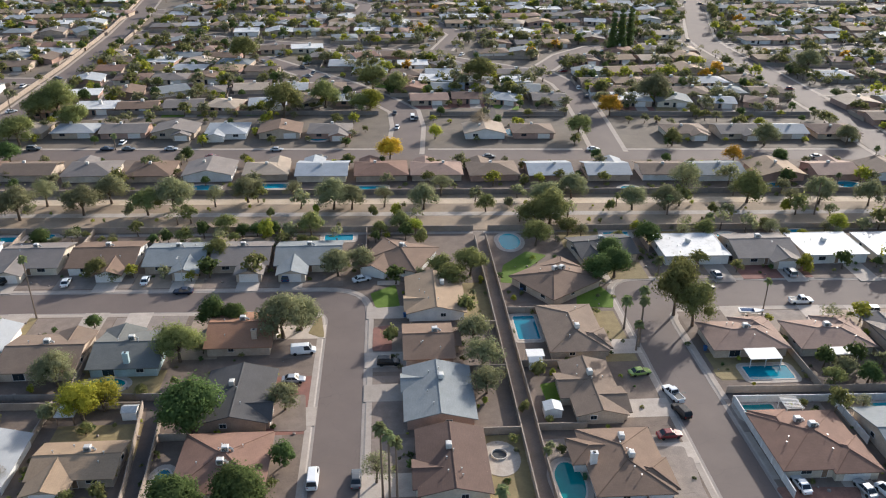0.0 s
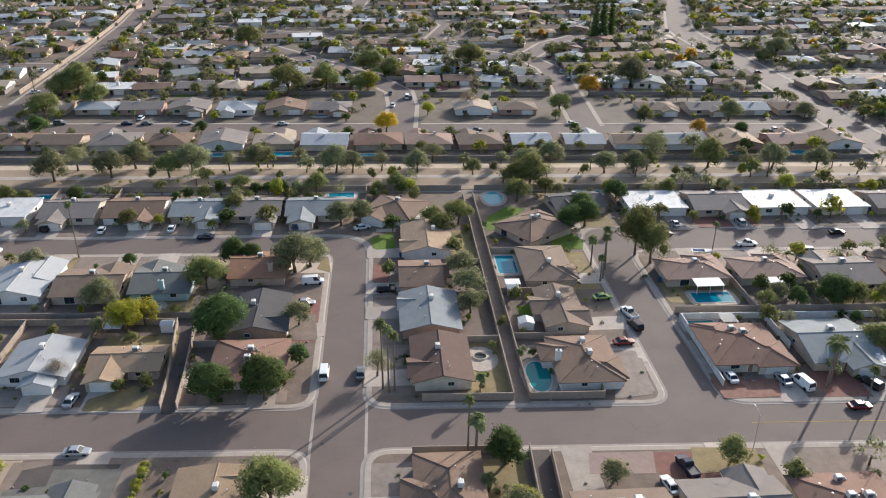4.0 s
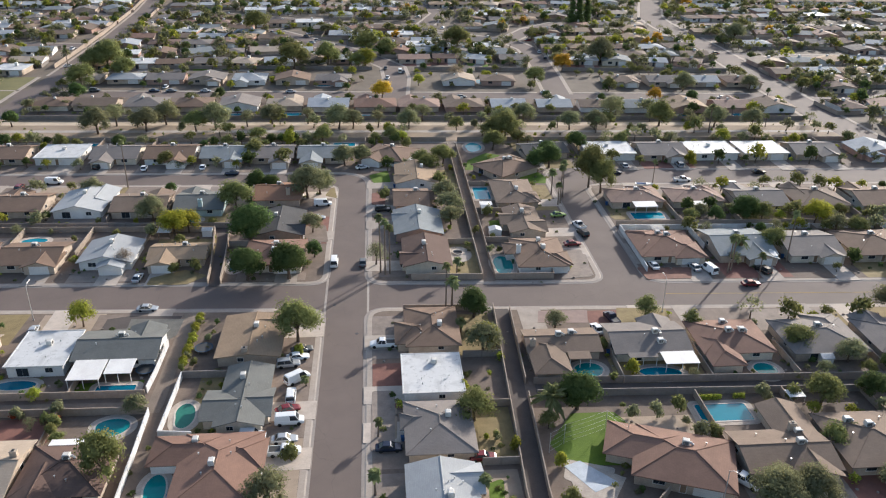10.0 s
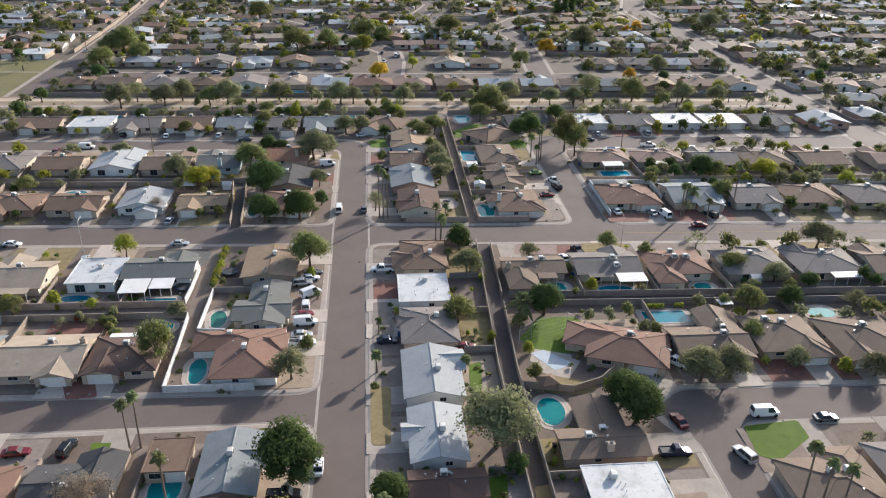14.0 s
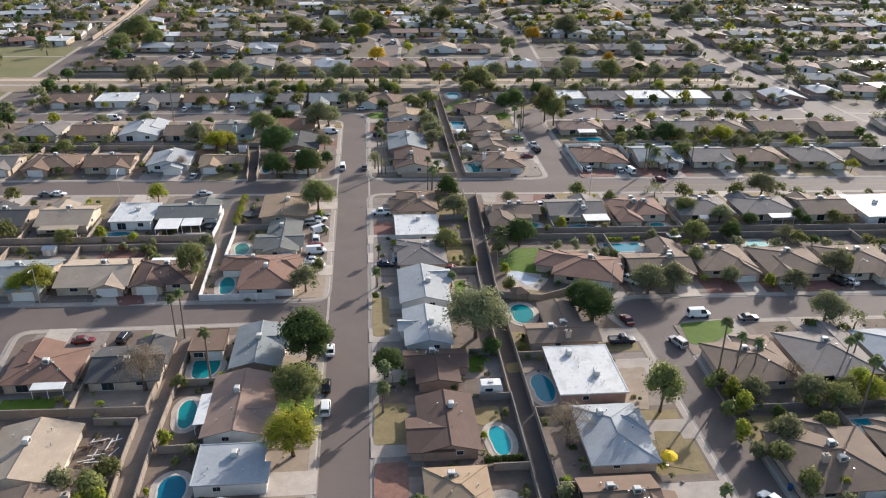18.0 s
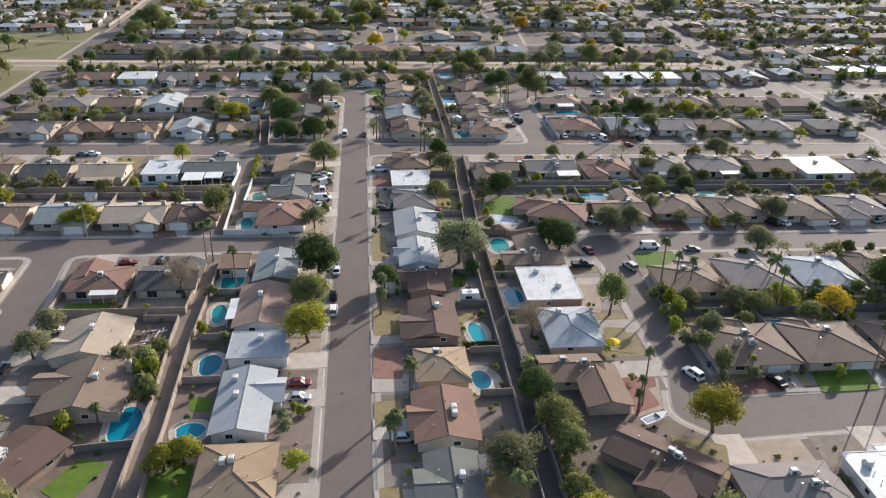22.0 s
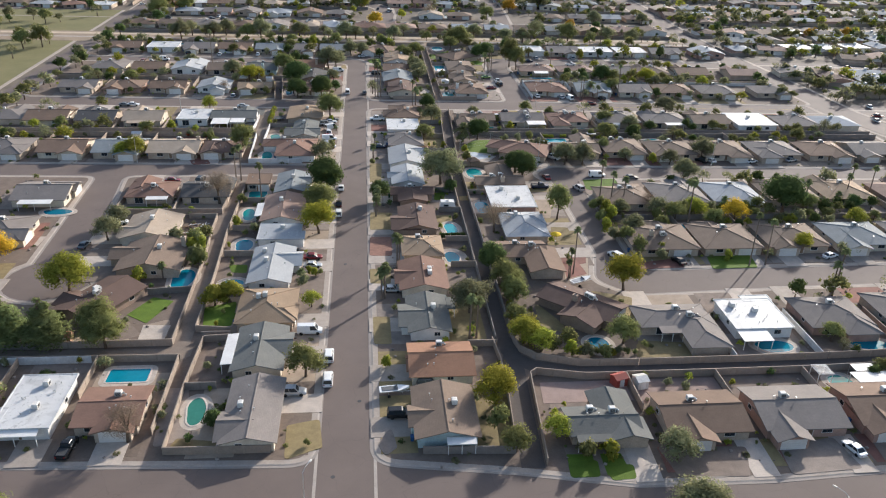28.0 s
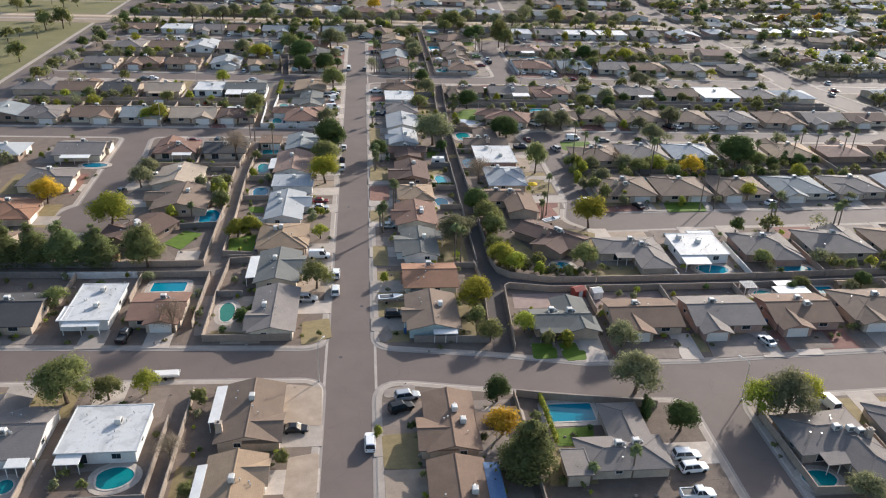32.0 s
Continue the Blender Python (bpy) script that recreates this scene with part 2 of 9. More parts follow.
PALM_BARK = mat("palm_bark", (0.25, 0.19, 0.145), (0.14, 0.105, 0.08), scale=0.4, fine=60, bump=0.8)
RUBBER = mat("tyre_rubber", (0.018, 0.018, 0.018), rough=0.85)
BLUE_SHEET = mat("blue_sheet_metal", (0.115, 0.205, 0.36), (0.075, 0.14, 0.26), rough=0.5, scale=0.8, spread=0.9)
SOLAR = mat("solar_panel_glass", (0.03, 0.045, 0.085), (0.02, 0.03, 0.06), rough=0.12, spec=0.6)


def water(name, col):
    if name in MATS:
        return MATS[name]
    m = mat(name, col, tuple(c * 0.82 for c in col), rough=0.05, scale=1.5, fine=14, spread=1.0, bump=0.04, spec=0.2, coord="Object")
    return m


POOL = {"blue": water("pool_water_blue", (0.008, 0.225, 0.31)), "deep": water("pool_water_deep_blue", (0.008, 0.15, 0.23)), "teal": water("pool_water_teal", (0.010, 0.23, 0.235)), "green": water("pool_water_green", (0.045, 0.20, 0.15)), "aqua": water("pool_water_aqua", (0.02, 0.32, 0.37))}


def leaf(name, col, col2):
    """Leaves: colour varies from clump to clump and from tree to tree; a little light comes through."""
    if name in MATS:
        return MATS[name]
    m = mat(name, col, col2, rough=0.9, scale=1.2, fine=20, spread=0.9, island=0.16, spec=0.04)
    n, l = m.node_tree.nodes, m.node_tree.links
    b = n["Principled BSDF"]
    src = b.inputs["Base Color"].links[0].from_socket
    hv = n.new("ShaderNodeHueSaturation")
    oi = n.new("ShaderNodeObjectInfo")
    for key, lo, hi in (("Value", 0.8, 1.25), ("Hue", 0.485, 0.515)):
        mr = n.new("ShaderNodeMapRange")
        mr.inputs["To Min"].default_value, mr.inputs["To Max"].default_value = lo, hi
        l.new(oi.outputs["Random"], mr.inputs[0])
        l.new(mr.outputs[0], hv.inputs[key])
    l.new(src, hv.inputs["Color"])
    l.new(hv.outputs[0], b.inputs["Base Color"])
    tr = n.new("ShaderNodeBsdfTranslucent")
    l.new(hv.outputs[0], tr.inputs["Color"])
    ms = n.new("ShaderNodeMixShader")
    ms.inputs[0].default_value = 0.48
    l.new(b.outputs[0], ms.inputs[1])
    l.new(tr.outputs[0], ms.inputs[2])
    l.new(ms.outputs[0], n["Material Output"].inputs[0])
    return m


LEAF = {
    "dark": leaf("leaves_dark_green", (0.130, 0.175, 0.062), (0.078, 0.112, 0.040)),
    "mid": leaf("leaves_mid_green", (0.265, 0.270, 0.105), (0.165, 0.178, 0.066)),
    "pine": leaf("conifer_needles", (0.215, 0.240, 0.100), (0.130, 0.150, 0.062)),
    "red": leaf("leaves_red_bougainvillea", (0.42, 0.060, 0.035), (0.26, 0.060, 0.030)),
    "gray": leaf("leaves_gray_green", (0.295, 0.295, 0.160), (0.185, 0.190, 0.102)),
    "lime": leaf("leaves_lime_green", (0.385, 0.390, 0.066), (0.240, 0.255, 0.044)),
    "yellow": leaf("leaves_yellow_green", (0.440, 0.425, 0.060), (0.300, 0.295, 0.046)),
    "gold": leaf("leaves_golden", (0.600, 0.400, 0.050), (0.460, 0.280, 0.038)),
    "dry": leaf("leaves_dry_brown", (0.300, 0.240, 0.180), (0.200, 0.158, 0.118)),
    "palm": leaf("palm_fronds", (0.285, 0.310, 0.150), (0.165, 0.190, 0.085)),
    "deadpalm": leaf("dry_palm_skirt", (0.380, 0.290, 0.170), (0.250, 0.190, 0.110)),
}


# ---------------------------------------------------------------- mesh helpers
class Build:
    """Gathers vertices and faces of one mesh."""

    def __init__(self):
        self.v, self.f = [], []

    def poly(self, pts):
        i = len(self.v)
        self.v += [tuple(p) for p in pts]
        self.f.append(tuple(range(i, i + len(pts))))
        return self

    def box(self, x0, x1, y0, y1, z0, z1):
        i = len(self.v)
        self.v += [(x0, y0, z0), (x1, y0, z0), (x1, y1, z0), (x0, y1, z0), (x0, y0, z1), (x1, y0, z1), (x1, y1, z1), (x0, y1, z1)]
        self.f += [tuple(i + k for k in q) for q in ((3, 2, 1, 0), (4, 5, 6, 7), (0, 1, 5, 4), (1, 2, 6, 5), (2, 3, 7, 6), (3, 0, 4, 7))]
        return self

    def prism(self, pts, z0, z1):
        """Upright prism over a counter-clockwise outline; z1 may be a list of heights."""
        n, i = len(pts), len(self.v)
        tops = z1 if isinstance(z1, (list, tuple)) else [z1] * n
        self.v += [(p[0], p[1], z0) for p in pts] + [(p[0], p[1], t) for p, t in zip(pts, tops)]
        self.f += [tuple(range(i + n - 1, i - 1, -1)), tuple(range(i + n, i + 2 * n))]
        self.f += [(i + k, i + (k + 1) % n, i + n + (k + 1) % n, i + n + k) for k in range(n)]
        return self

    def loft(self, rings, caps=True):
        n, i = len(rings[0]), len(self.v)
        for r in rings:
            self.v += [tuple(p) for p in r]
        for a in range(len(rings) - 1):
            for k in range(n):
                self.f.append((i + a * n + k, i + a * n + (k + 1) % n, i + (a + 1) * n + (k + 1) % n, i + (a + 1) * n + k))
        if caps:
            self.f += [tuple(range(i + n - 1, i - 1, -1)), tuple(range(i + (len(rings) - 1) * n, i + len(rings) * n))]
        return self

    def tube(self, pts, radii, n=6):
        rings = []
        for k, (p, r) in enumerate(zip(pts, radii)):
            a, b = Vector(pts[max(k - 1, 0)]), Vector(pts[min(k + 1, len(pts) - 1)])
            d = (b - a).normalized()
            s = d.orthogonal().normalized()
            u = d.cross(s)
            rings.append([Vector(p) + (s * math.cos(6.2832 * j / n) + u * math.sin(6.2832 * j / n)) * r for j in range(n)])
        return self.loft(rings)

    def join(self, other, m):
        i = len(self.v)
        self.v += [tuple(m @ Vector(p)) for p in other.v]
        self.f += [tuple(i + k for k in f) for f in other.f]
        return self

    def mesh(self, name, m, uv=False):
        me = bpy.data.meshes.new(name)
        me.from_pydata(self.v, [], self.f)
        me.materials.append(m)
        if uv:
            box_uv(me)
        return me


def box_uv(me):
    """UV in metres: along the contour and up the slope of each face."""
    layer = me.uv_layers.new(name="UVMap").data
    for p in me.polygons:
        nr = p.normal
        flat = Vector((-nr.y, nr.x, 0))
        s = flat.normalized() if flat.length > 1e-4 else Vector((1, 0, 0))
        u = nr.cross(s)
        for li in p.loop_indices:
            c = me.vertices[me.loops[li].vertex_index].co
            layer[li].uv = (c.dot(s), c.dot(u))


def part(name, b, m, parent, label="", uv=False):
    me = b.mesh(name, m, uv) if isinstance(b, Build) else b
    o = new(name, me)
    o.parent = parent
    if label:
        o["label"] = label
    return o


def thing(name, m, label, category, group="", kind=""):
    """An empty at a thing's base."""
    e = new(name)
    e.empty_display_size = 0.3
    e.matrix_world = m
    return tagged(e, label, category, group, kind)


def solid(name, b, m, label, category, group="", kind="", uv=False):
    return tagged(new(name, b.mesh(name, m, uv)), label, category, group, kind)


def rounded(pts, radii):
    """An outline with its corners rounded."""
    out, n = [], len(pts)
    for i, p in enumerate(pts):
        r = radii[i] if isinstance(radii, (list, tuple)) else radii
        p = Vector(p)
        a, b = Vector(pts[i - 1]) - p, Vector(pts[(i + 1) % n]) - p
        half = a.angle(b) / 2
        if r <= 0 or half > 1.5:
            out.append(tuple(p))
            continue
        cut = min(r / math.tan(half), 0.45 * a.length, 0.45 * b.length)
        s, e = p + a.normalized() * cut, p + b.normalized() * cut
        for k in range(7):
            t = k / 6
            out.append(tuple(s * (1 - t) ** 2 + p * 2 * t * (1 - t) + e * t * t))
    return out


def inset(pts, d):
    """A counter-clockwise outline moved inwards by d."""
    out, n = [], len(pts)
    for i in range(n):
        p, a, b = Vector(pts[i]), Vector(pts[i - 1]), Vector(pts[(i + 1) % n])
        e1, e2 = (p - a).normalized(), (b - p).normalized()
        n1, n2 = Vector((-e1.y, e1.x)), Vector((-e2.y, e2.x))
        m = (n1 + n2)
        m = m / max(m.length_squared / 2, 0.3)
        out.append(tuple(p + m * d))
    return out


# ---------------------------------------------------------------- ground, roads, blocks
solid("ground", Build().poly([(-3500, -3500, -0.02), (3500, -3500, -0.02), (3500, 3500, -0.02), (-3500, 3500, -0.02)]), GROUND, "brown desert ground reaching the horizon", "ground", kind="structure")


def line_strip(name, pts, width, z, m, label, category, kind="structure"):
    """A flat strip along a centre line."""
    left, right = [], []
    for i, p in enumerate(pts):
        a, b = Vector(pts[max(i - 1, 0)]), Vector(pts[min(i + 1, len(pts) - 1)])
        d = (b - a).normalized()
        w = (width[i] if isinstance(width, (list, tuple)) else width) / 2
        left.append((p[0] - d.y * w, p[1] + d.x * w))
        right.append((p[0] + d.y * w, p[1] - d.x * w))
    b = Build()
    for i in range(len(pts) - 1):
        b.poly([(*right[i], z), (*right[i + 1], z), (*left[i + 1], z), (*left[i], z)])
    return solid(name, b, m, label, category, kind=kind)


ROADS = []


def road(pts, width, z, label="worn gray-brown asphalt street"):
    ROADS.append((pts, max(width) if isinstance(width, list) else width))
    return line_strip("road", pts, width, z, ASPHALT, label, "road")


road([(0, -320), (0, 166)], 14, 0.008, "long straight asphalt street with sealed cracks")
road([(-420, 97.8), (0, 82.2), (260, 72.6)], 16, 0.012)
road([(-420, 17.6), (-100, 8), (0, 4.8)], 14, 0.016)
road([(-420, 170.4), (0, 159.9)], 14, 0.016)
road([(66, 159), (260, 153.4)], 16, 0.012)
road([(68.2, 80), (68.2, 165)], 13, 0.020)
road([(58, 2.2), (130, 0.3), (260, -3)], 14, 0.012)
road([(66.5, 6), (66.5, -82)], 14, 0.016)
road([(58, -75), (120, -73.2), (260, -70)], 15, 0.012)
road([(-420, -128), (-60, -138.8), (-7, -140.2), (6.5, -141), (28, -144.5), (50, -148.8), (70, -149.3), (100, -147.8), (300, -141)], 14, 0.012)
road([(68.5, -146), (68, -320)], 13, 0.020)
road([(-74.5, 6), (-73, -25), (-70, -82)], [12, 16, 26], 0.020)
road([(-140, -320), (-139, 325), (-141, 400), (-146, 486), (-152, 543), (-161, 614), (-180, 760)], 11, 0.024, "wide asphalt collector street beside the park")
road([(330, -320), (262, -150), (240, -60), (216, 20), (202, 68), (199, 120), (193, 200), (193, 264), (196, 297), (197, 349), (197, 394), (194, 432), (196, 463), (213, 518), (244, 613), (320, 800)], 14, 0.044, "wide asphalt arterial road with pale lanes")
road([(-420, 279.3), (0, 263.8), (480, 246)], 13, 0.012)
# winding streets of the far quarter, each on a wider pale strip of sidewalk
FIRST_FAR = len(ROADS)
road([(15.5, 264), (17.6, 296), (16.6, 318), (8.4, 334), (-7, 359), (-24, 379), (-43, 402), (-58, 420)], 10.5, 0.02)
road([(-16, 370), (-32, 374), (-52, 369)], 10, 0.021)
road([(89, 264), (91.6, 301), (93.6, 340), (92.8, 362), (86, 382), (70, 393), (44, 413), (14, 432), (-20, 446), (-58, 458), (-108, 480), (-146, 492)], 10.5, 0.022)
road([(84, 384), (104, 420), (124, 440), (152, 445), (190, 447), (240, 440), (292, 433), (420, 420)], 10, 0.026)
road([(40, 436), (52, 480), (40, 520), (-10, 540), (-80, 546), (-146, 560)], 10, 0.03)
road([(50, 484), (110, 500), (170, 496), (208, 500)], 10, 0.032)
road([(-10, 540), (-4, 590), (-40, 640)], 10, 0.036)
for y in (372, 470, 566):
    road([(-420, y + 14), (-300, y + 6), (-141, y)], 10, 0.038)
for y in (70, 152, 344, 390, 520, 590):
    road([(194 if y < 450 else 214, y - 0.5), (300, y - 8), (420, y - 2)], 10, 0.04)
for pts, w in ROADS[FIRST_FAR:]:
    line_strip("pavement", pts, w + 3.6, 0.013, WALK, "pale sidewalks along a winding far street", "sidewalk")


BLOCKS = []


def city_block(pts, radii, fill=None, rim=True):
    """A raised block: kerb, sidewalk and the yards' bare ground, each its own surface."""
    if sum(p[0] * q[1] - q[0] * p[1] for p, q in zip(pts, pts[1:] + pts[:1])) < 0:
        pts = pts[::-1]
        radii = radii[::-1] if isinstance(radii, (list, tuple)) else radii
    o = rounded(pts, radii)
    BLOCKS.append(o)
    e, a, c = inset(o, -0.5), inset(o, 0.3), inset(o, 1.35)
    n = len(o)
    if rim:
        g, k, w = Build(), Build(), Build()
        for i in range(n):
            j = (i + 1) % n
            g.poly([(*e[i], -0.02), (*e[j], -0.02), (*e[j], 0.05), (*e[i], 0.05)])
            g.poly([(*e[i], 0.05), (*e[j], 0.05), (*o[j], 0.045), (*o[i], 0.045)])
            k.poly([(*o[i], 0.045), (*o[j], 0.045), (*a[j], 0.14), (*a[i], 0.14)])
            w.poly([(*a[i], 0.14), (*a[j], 0.14), (*c[j], 0.145), (*c[i], 0.145)])
        solid("gutter", g, GUTTER, "weathered concrete gutter along the street", "gutter", kind="structure")
        solid("kerb", k, KERB, "pale rolled concrete kerb along the street", "kerb", kind="structure")
        solid("pavement", w, WALK, "narrow weathered concrete sidewalk", "sidewalk", kind="structure")
    else:
        c = o
    solid("ground", Build().prism(c, -0.02, 0.15), fill or GRAVEL["dirt"], "bare brown dirt and gravel between the houses", "ground", kind="structure")


city_block([(4.5, 87.8), (62.9, 85.6), (62.9, 167.3), (190, 161.5), (187, 193.5), (-135, 201), (-135, 168.2), (4.5, 164.7)], [5, 5, 9, 6, 3, 3, 5, 11])
city_block([(-4.9, 88.1), (-4.9, 154.9), (-135, 158.2), (-135, 93)], [5, 5, 5, 5])
city_block([(73.4, 85.2), (196, 80.7), (192, 149.4), (73.4, 152.7)], [5, 5, 5, 7])
city_block([(-4.9, 76.4), (-135, 81.2), (-135, 13.4), (-4.9, 9.5)], 5)
city_block([(4.5, 76.0), (4.5, -135.3), (28, -138.9), (47, -143.0), (70, -143.3), (100, -141.6), (212, -137), (206, -75.5), (110, -78.2), (66, -80.6), (58.5, -73), (62.5, -58), (62.5, -10), (57.6, 0), (64, 6.6), (200, 2.6), (197, 68.9)],
           [5, 5, 0, 0, 0, 0, 4, 4, 0, 9, 6, 0, 8, 7, 8, 5, 5])
city_block([(71.2, -4.5), (70.9, -68), (203, -66.5), (204, -7)], [6, 6, 5, 5])
cul = [(-70 + 10.6 * math.cos(radians(a)), -67.5 + 10.6 * math.sin(radians(a))) for a in range(55, -236, -15)]
city_block([(-4.9, 0.8), (-70.5, 0.7), (-67.4, -30)] + cul + [(-78.0, -30), (-79.2, 0.6), (-135, 2.6), (-135, -129), (-58, -132.7), (-4.9, -135.2)], [5, 4, 0] + [0] * len(cul) + [0, 4, 5, 5, 0, 5])
city_block([(-4.9, -145.2), (-135, -142), (-135, -300), (-4.9, -300)], 5)
city_block([(4.5, -145.8), (4.5, -300), (63.2, -300), (63.6, -154.9), (50, -154.4), (28, -150.2)], [6, 0, 0, 5, 0, 0])
city_block([(73.2, -155.2), (73, -300), (230, -300), (222, -149.5)], [5, 0, 0, 4])


# ---------------------------------------------------------------- houses
def roof_build(kind, w, d, h, rise, over, thick=0.17):
    """A pitched roof as a closed shell over a w x d plan: gable or hip, ridge along x or y."""
    b = Build()
    if kind.endswith("y"):
        t = roof_build(kind[:-1] + "x", d, w, h, rise, over, thick)
        b.v = [(-y, x, z) for x, y, z in t.v]
        b.f = t.f
        return b
    X, Y = w / 2 + over, d / 2 + over
    ze = h - over * rise / (d / 2)
    zr = h + rise
    hip = kind.startswith("hip")
    r = max(X - Y, 0.3) if hip else X
    e = [(-X, -Y), (X, -Y), (X, Y), (-X, Y)]
    for dz in (0, -thick):
        b.v += [(x, y, ze + dz) for x, y in e] + [(-r, 0, zr + dz), (r, 0, zr + dz)]
    top = [(0, 1, 5, 4), (2, 3, 4, 5), (1, 2, 5), (3, 0, 4)] if hip else [(0, 1, 5, 4), (2, 3, 4, 5)]
    b.f += top + [tuple(6 + i for i in reversed(q)) for q in top]
    if hip:
        b.f += [(0, 6, 7, 1), (1, 7, 8, 2), (2, 8, 9, 3), (3, 9, 6, 0)]
    else:
        b.f += [(0, 6, 7, 1), (2, 8, 9, 3), (1, 7, 11, 5), (5, 11, 8, 2), (3, 9, 10, 4), (4, 10, 6, 0)]
    return b


def walls_build(kind, w, d, h, rise):
    X, Y = w / 2, d / 2
    if kind == "gabx":
        return Build().loft([[(x, -Y, 0), (x, Y, 0), (x, Y, h), (x, 0, h + rise - 0.05), (x, -Y, h)] for x in (-X, X)])
    if kind == "gaby":
        return Build().loft([[(X, y, 0), (-X, y, 0), (-X, y, h), (0, y, h + rise - 0.05), (X, y, h)] for y in (-Y, Y)])
    return Build().box(-X, X, -Y, Y, 0, h)


def ridge_build(kind, w, d, h, rise, over):
    """The caps along the ridge and the hips."""
    b = Build()
    if kind.endswith("y"):
        t = ridge_build(kind[:-1] + "x", d, w, h, rise, over)
        b.v, b.f = [(-y, x, z) for x, y, z in t.v], t.f
        return b
    X, Y = w / 2 + over, d / 2 + over
    ze, zr = h - over * rise / (d / 2), h + rise
    r = max(X - Y, 0.3) if kind.startswith("hip") else X
    lines = [((-r, 0, zr), (r, 0, zr))]
    if kind.startswith("hip"):
        lines += [((sx * r, 0, zr), (sx * X, sy * Y, ze)) for sx in (-1, 1) for sy in (-1, 1)]
    for p, q in lines:
        b.tube([(p[0], p[1], p[2] - 0.01), (q[0], q[1], q[2] - 0.01)], [0.11, 0.11], 5)
    return b


UNIT_MESH = {}


def cooler(x, y, z, parent, big=True, turn=0.0):
    """A rooftop cooler: cabinet, louvred grille, duct, curb."""
    if not UNIT_MESH:
        UNIT_MESH["body"] = Build().loft([[(-.6, -.5, .15), (.6, -.5, .15), (.6, .5, .15), (-.6, .5, .15)], [(-.6, -.5, .95), (.6, -.5, .95), (.6, .5, .95), (-.6, .5, .95)], [(-.5, -.4, 1.05), (.5, -.4, 1.05), (.5, .4, 1.05), (-.5, .4, 1.05)]]).mesh("cabinet", UNIT)
        g = Build()
        for k in range(5):
            g.box(-.45, .45, -.53, -.5, .25 + .13 * k, .33 + .13 * k)
        UNIT_MESH["grille"] = g.mesh("grille", GRILLE)
        UNIT_MESH["duct"] = Build().tube([(.6, 0, .5), (.95, 0, .5), (1.15, 0, .3), (1.2, 0, -.5)], [.22, .24, .24, .24], 8).mesh("duct", METAL)
        UNIT_MESH["curb"] = Build().box(-.5, .5, -.4, .4, -.6, .15).mesh("curb", METAL)
    o = part("rooftop_cooler", UNIT_MESH["body"], UNIT, parent, "pale sheet-metal rooftop cooler")
    o.matrix_basis = pose(x, y, z, 0, 0, turn) @ Matrix.Diagonal((1, 1, 1, 1) if big else (.75, .75, .75, 1))
    for k in ("grille", "duct", "curb") if big else ("curb",):
        part(k, UNIT_MESH[k], UNIT, o)


def frame_ring(b, x0, x1, z0, z1, t, ya, yb):
    """A rectangular frame in one piece, facing -y."""
    o = [(x0, z0), (x1, z0), (x1, z1), (x0, z1)]
    n = [(x0 + t, z0 + t), (x1 - t, z0 + t), (x1 - t, z1 - t), (x0 + t, z1 - t)]
    i = len(b.v)
    b.v += [(x, ya, z) for x, z in o] + [(x, ya, z) for x, z in n] + [(x, yb, z) for x, z in o] + [(x, yb, z) for x, z in n]
    for k in range(4):
        m = (k + 1) % 4
        b.f += [(i + k, i + m, i + 4 + m, i + 4 + k), (i + k, i + 8 + k, i + 8 + m, i + m), (i + 4 + k, i + 4 + m, i + 12 + m, i + 12 + k)]


FACE = {"s": 0, "e": 90, "n": 180, "w": 270}
WINDOW_MESH = {}


def opening(name, u, z, w, hh, out, turn, parent, near=True):
    """A window or door on the wall that faces 'turn': a frame with a pane or leaf inside it."""
    if name == "window" and abs(turn % 360 - 180) < 1:
        return None
    key = (name, round(w, 1), round(hh, 1))
    if key not in WINDOW_MESH:
        f = Build()
        t = 0.08
        frame_ring(f, -w / 2, w / 2, 0, hh, t, -0.05, 0.0)
        p = Build()
        if name == "garage_door":
            for k in range(4):
                p.box(-w / 2 + t, w / 2 - t, -0.035, 0, t + k * (hh - 2 * t) / 4, t + (k + 0.96) * (hh - 2 * t) / 4)
            pm = TRIM_W
        elif name == "front_door":
            p.box(-w / 2 + t, w / 2 - t, -0.03, 0, t, hh - t)
            pm = WOOD
        else:
            p.box(-w / 2 + t, -0.02, -0.025, 0, t, hh - t).box(0.02, w / 2 - t, -0.03, 0, t, hh - t)
            pm = GLASS
        WINDOW_MESH[key] = (f.mesh("frame", TRIM_W), p.mesh("leaf" if name != "window" else "pane", pm))
    fm, pm = WINDOW_MESH[key]
    if not near:
        o = part(name, pm, None, parent)
        o.matrix_basis = pose(0, 0, 0, 0, 0, turn) @ Matrix.Translation((u, -out, z))
        return
    o = part(name, fm, None, parent)
    o.matrix_basis = pose(0, 0, 0, 0, 0, turn) @ Matrix.Translation((u, -out, z))
    part({"garage_door": "door_leaf", "front_door": "door_leaf"}.get(name, "pane"), pm, None, o)


PIPE = []
HOUSES = []


def vent(x, y, z, parent):
    if not PIPE:
        PIPE.append(Build().tube([(0, 0, -0.4), (0, 0, 0.45)], [0.07, 0.07], 6).box(-0.13, 0.13, -0.13, 0.13, 0.42, 0.5).mesh("vent", METAL))
    part("vent_pipe", PIPE[0], None, parent).matrix_basis = pose(x, y, z)


def roof_z(kind, w, d, h, rise, x, y):
    if kind == "flat":
        return h + 0.2
    if kind.endswith("y"):
        w, d, x, y = d, w, y, x
    z = h + rise * (1 - abs(y) / (d / 2))
    if kind.startswith("hip"):
        z = min(z, h + rise * (w / 2 - abs(x)) / (d / 2))
    return z


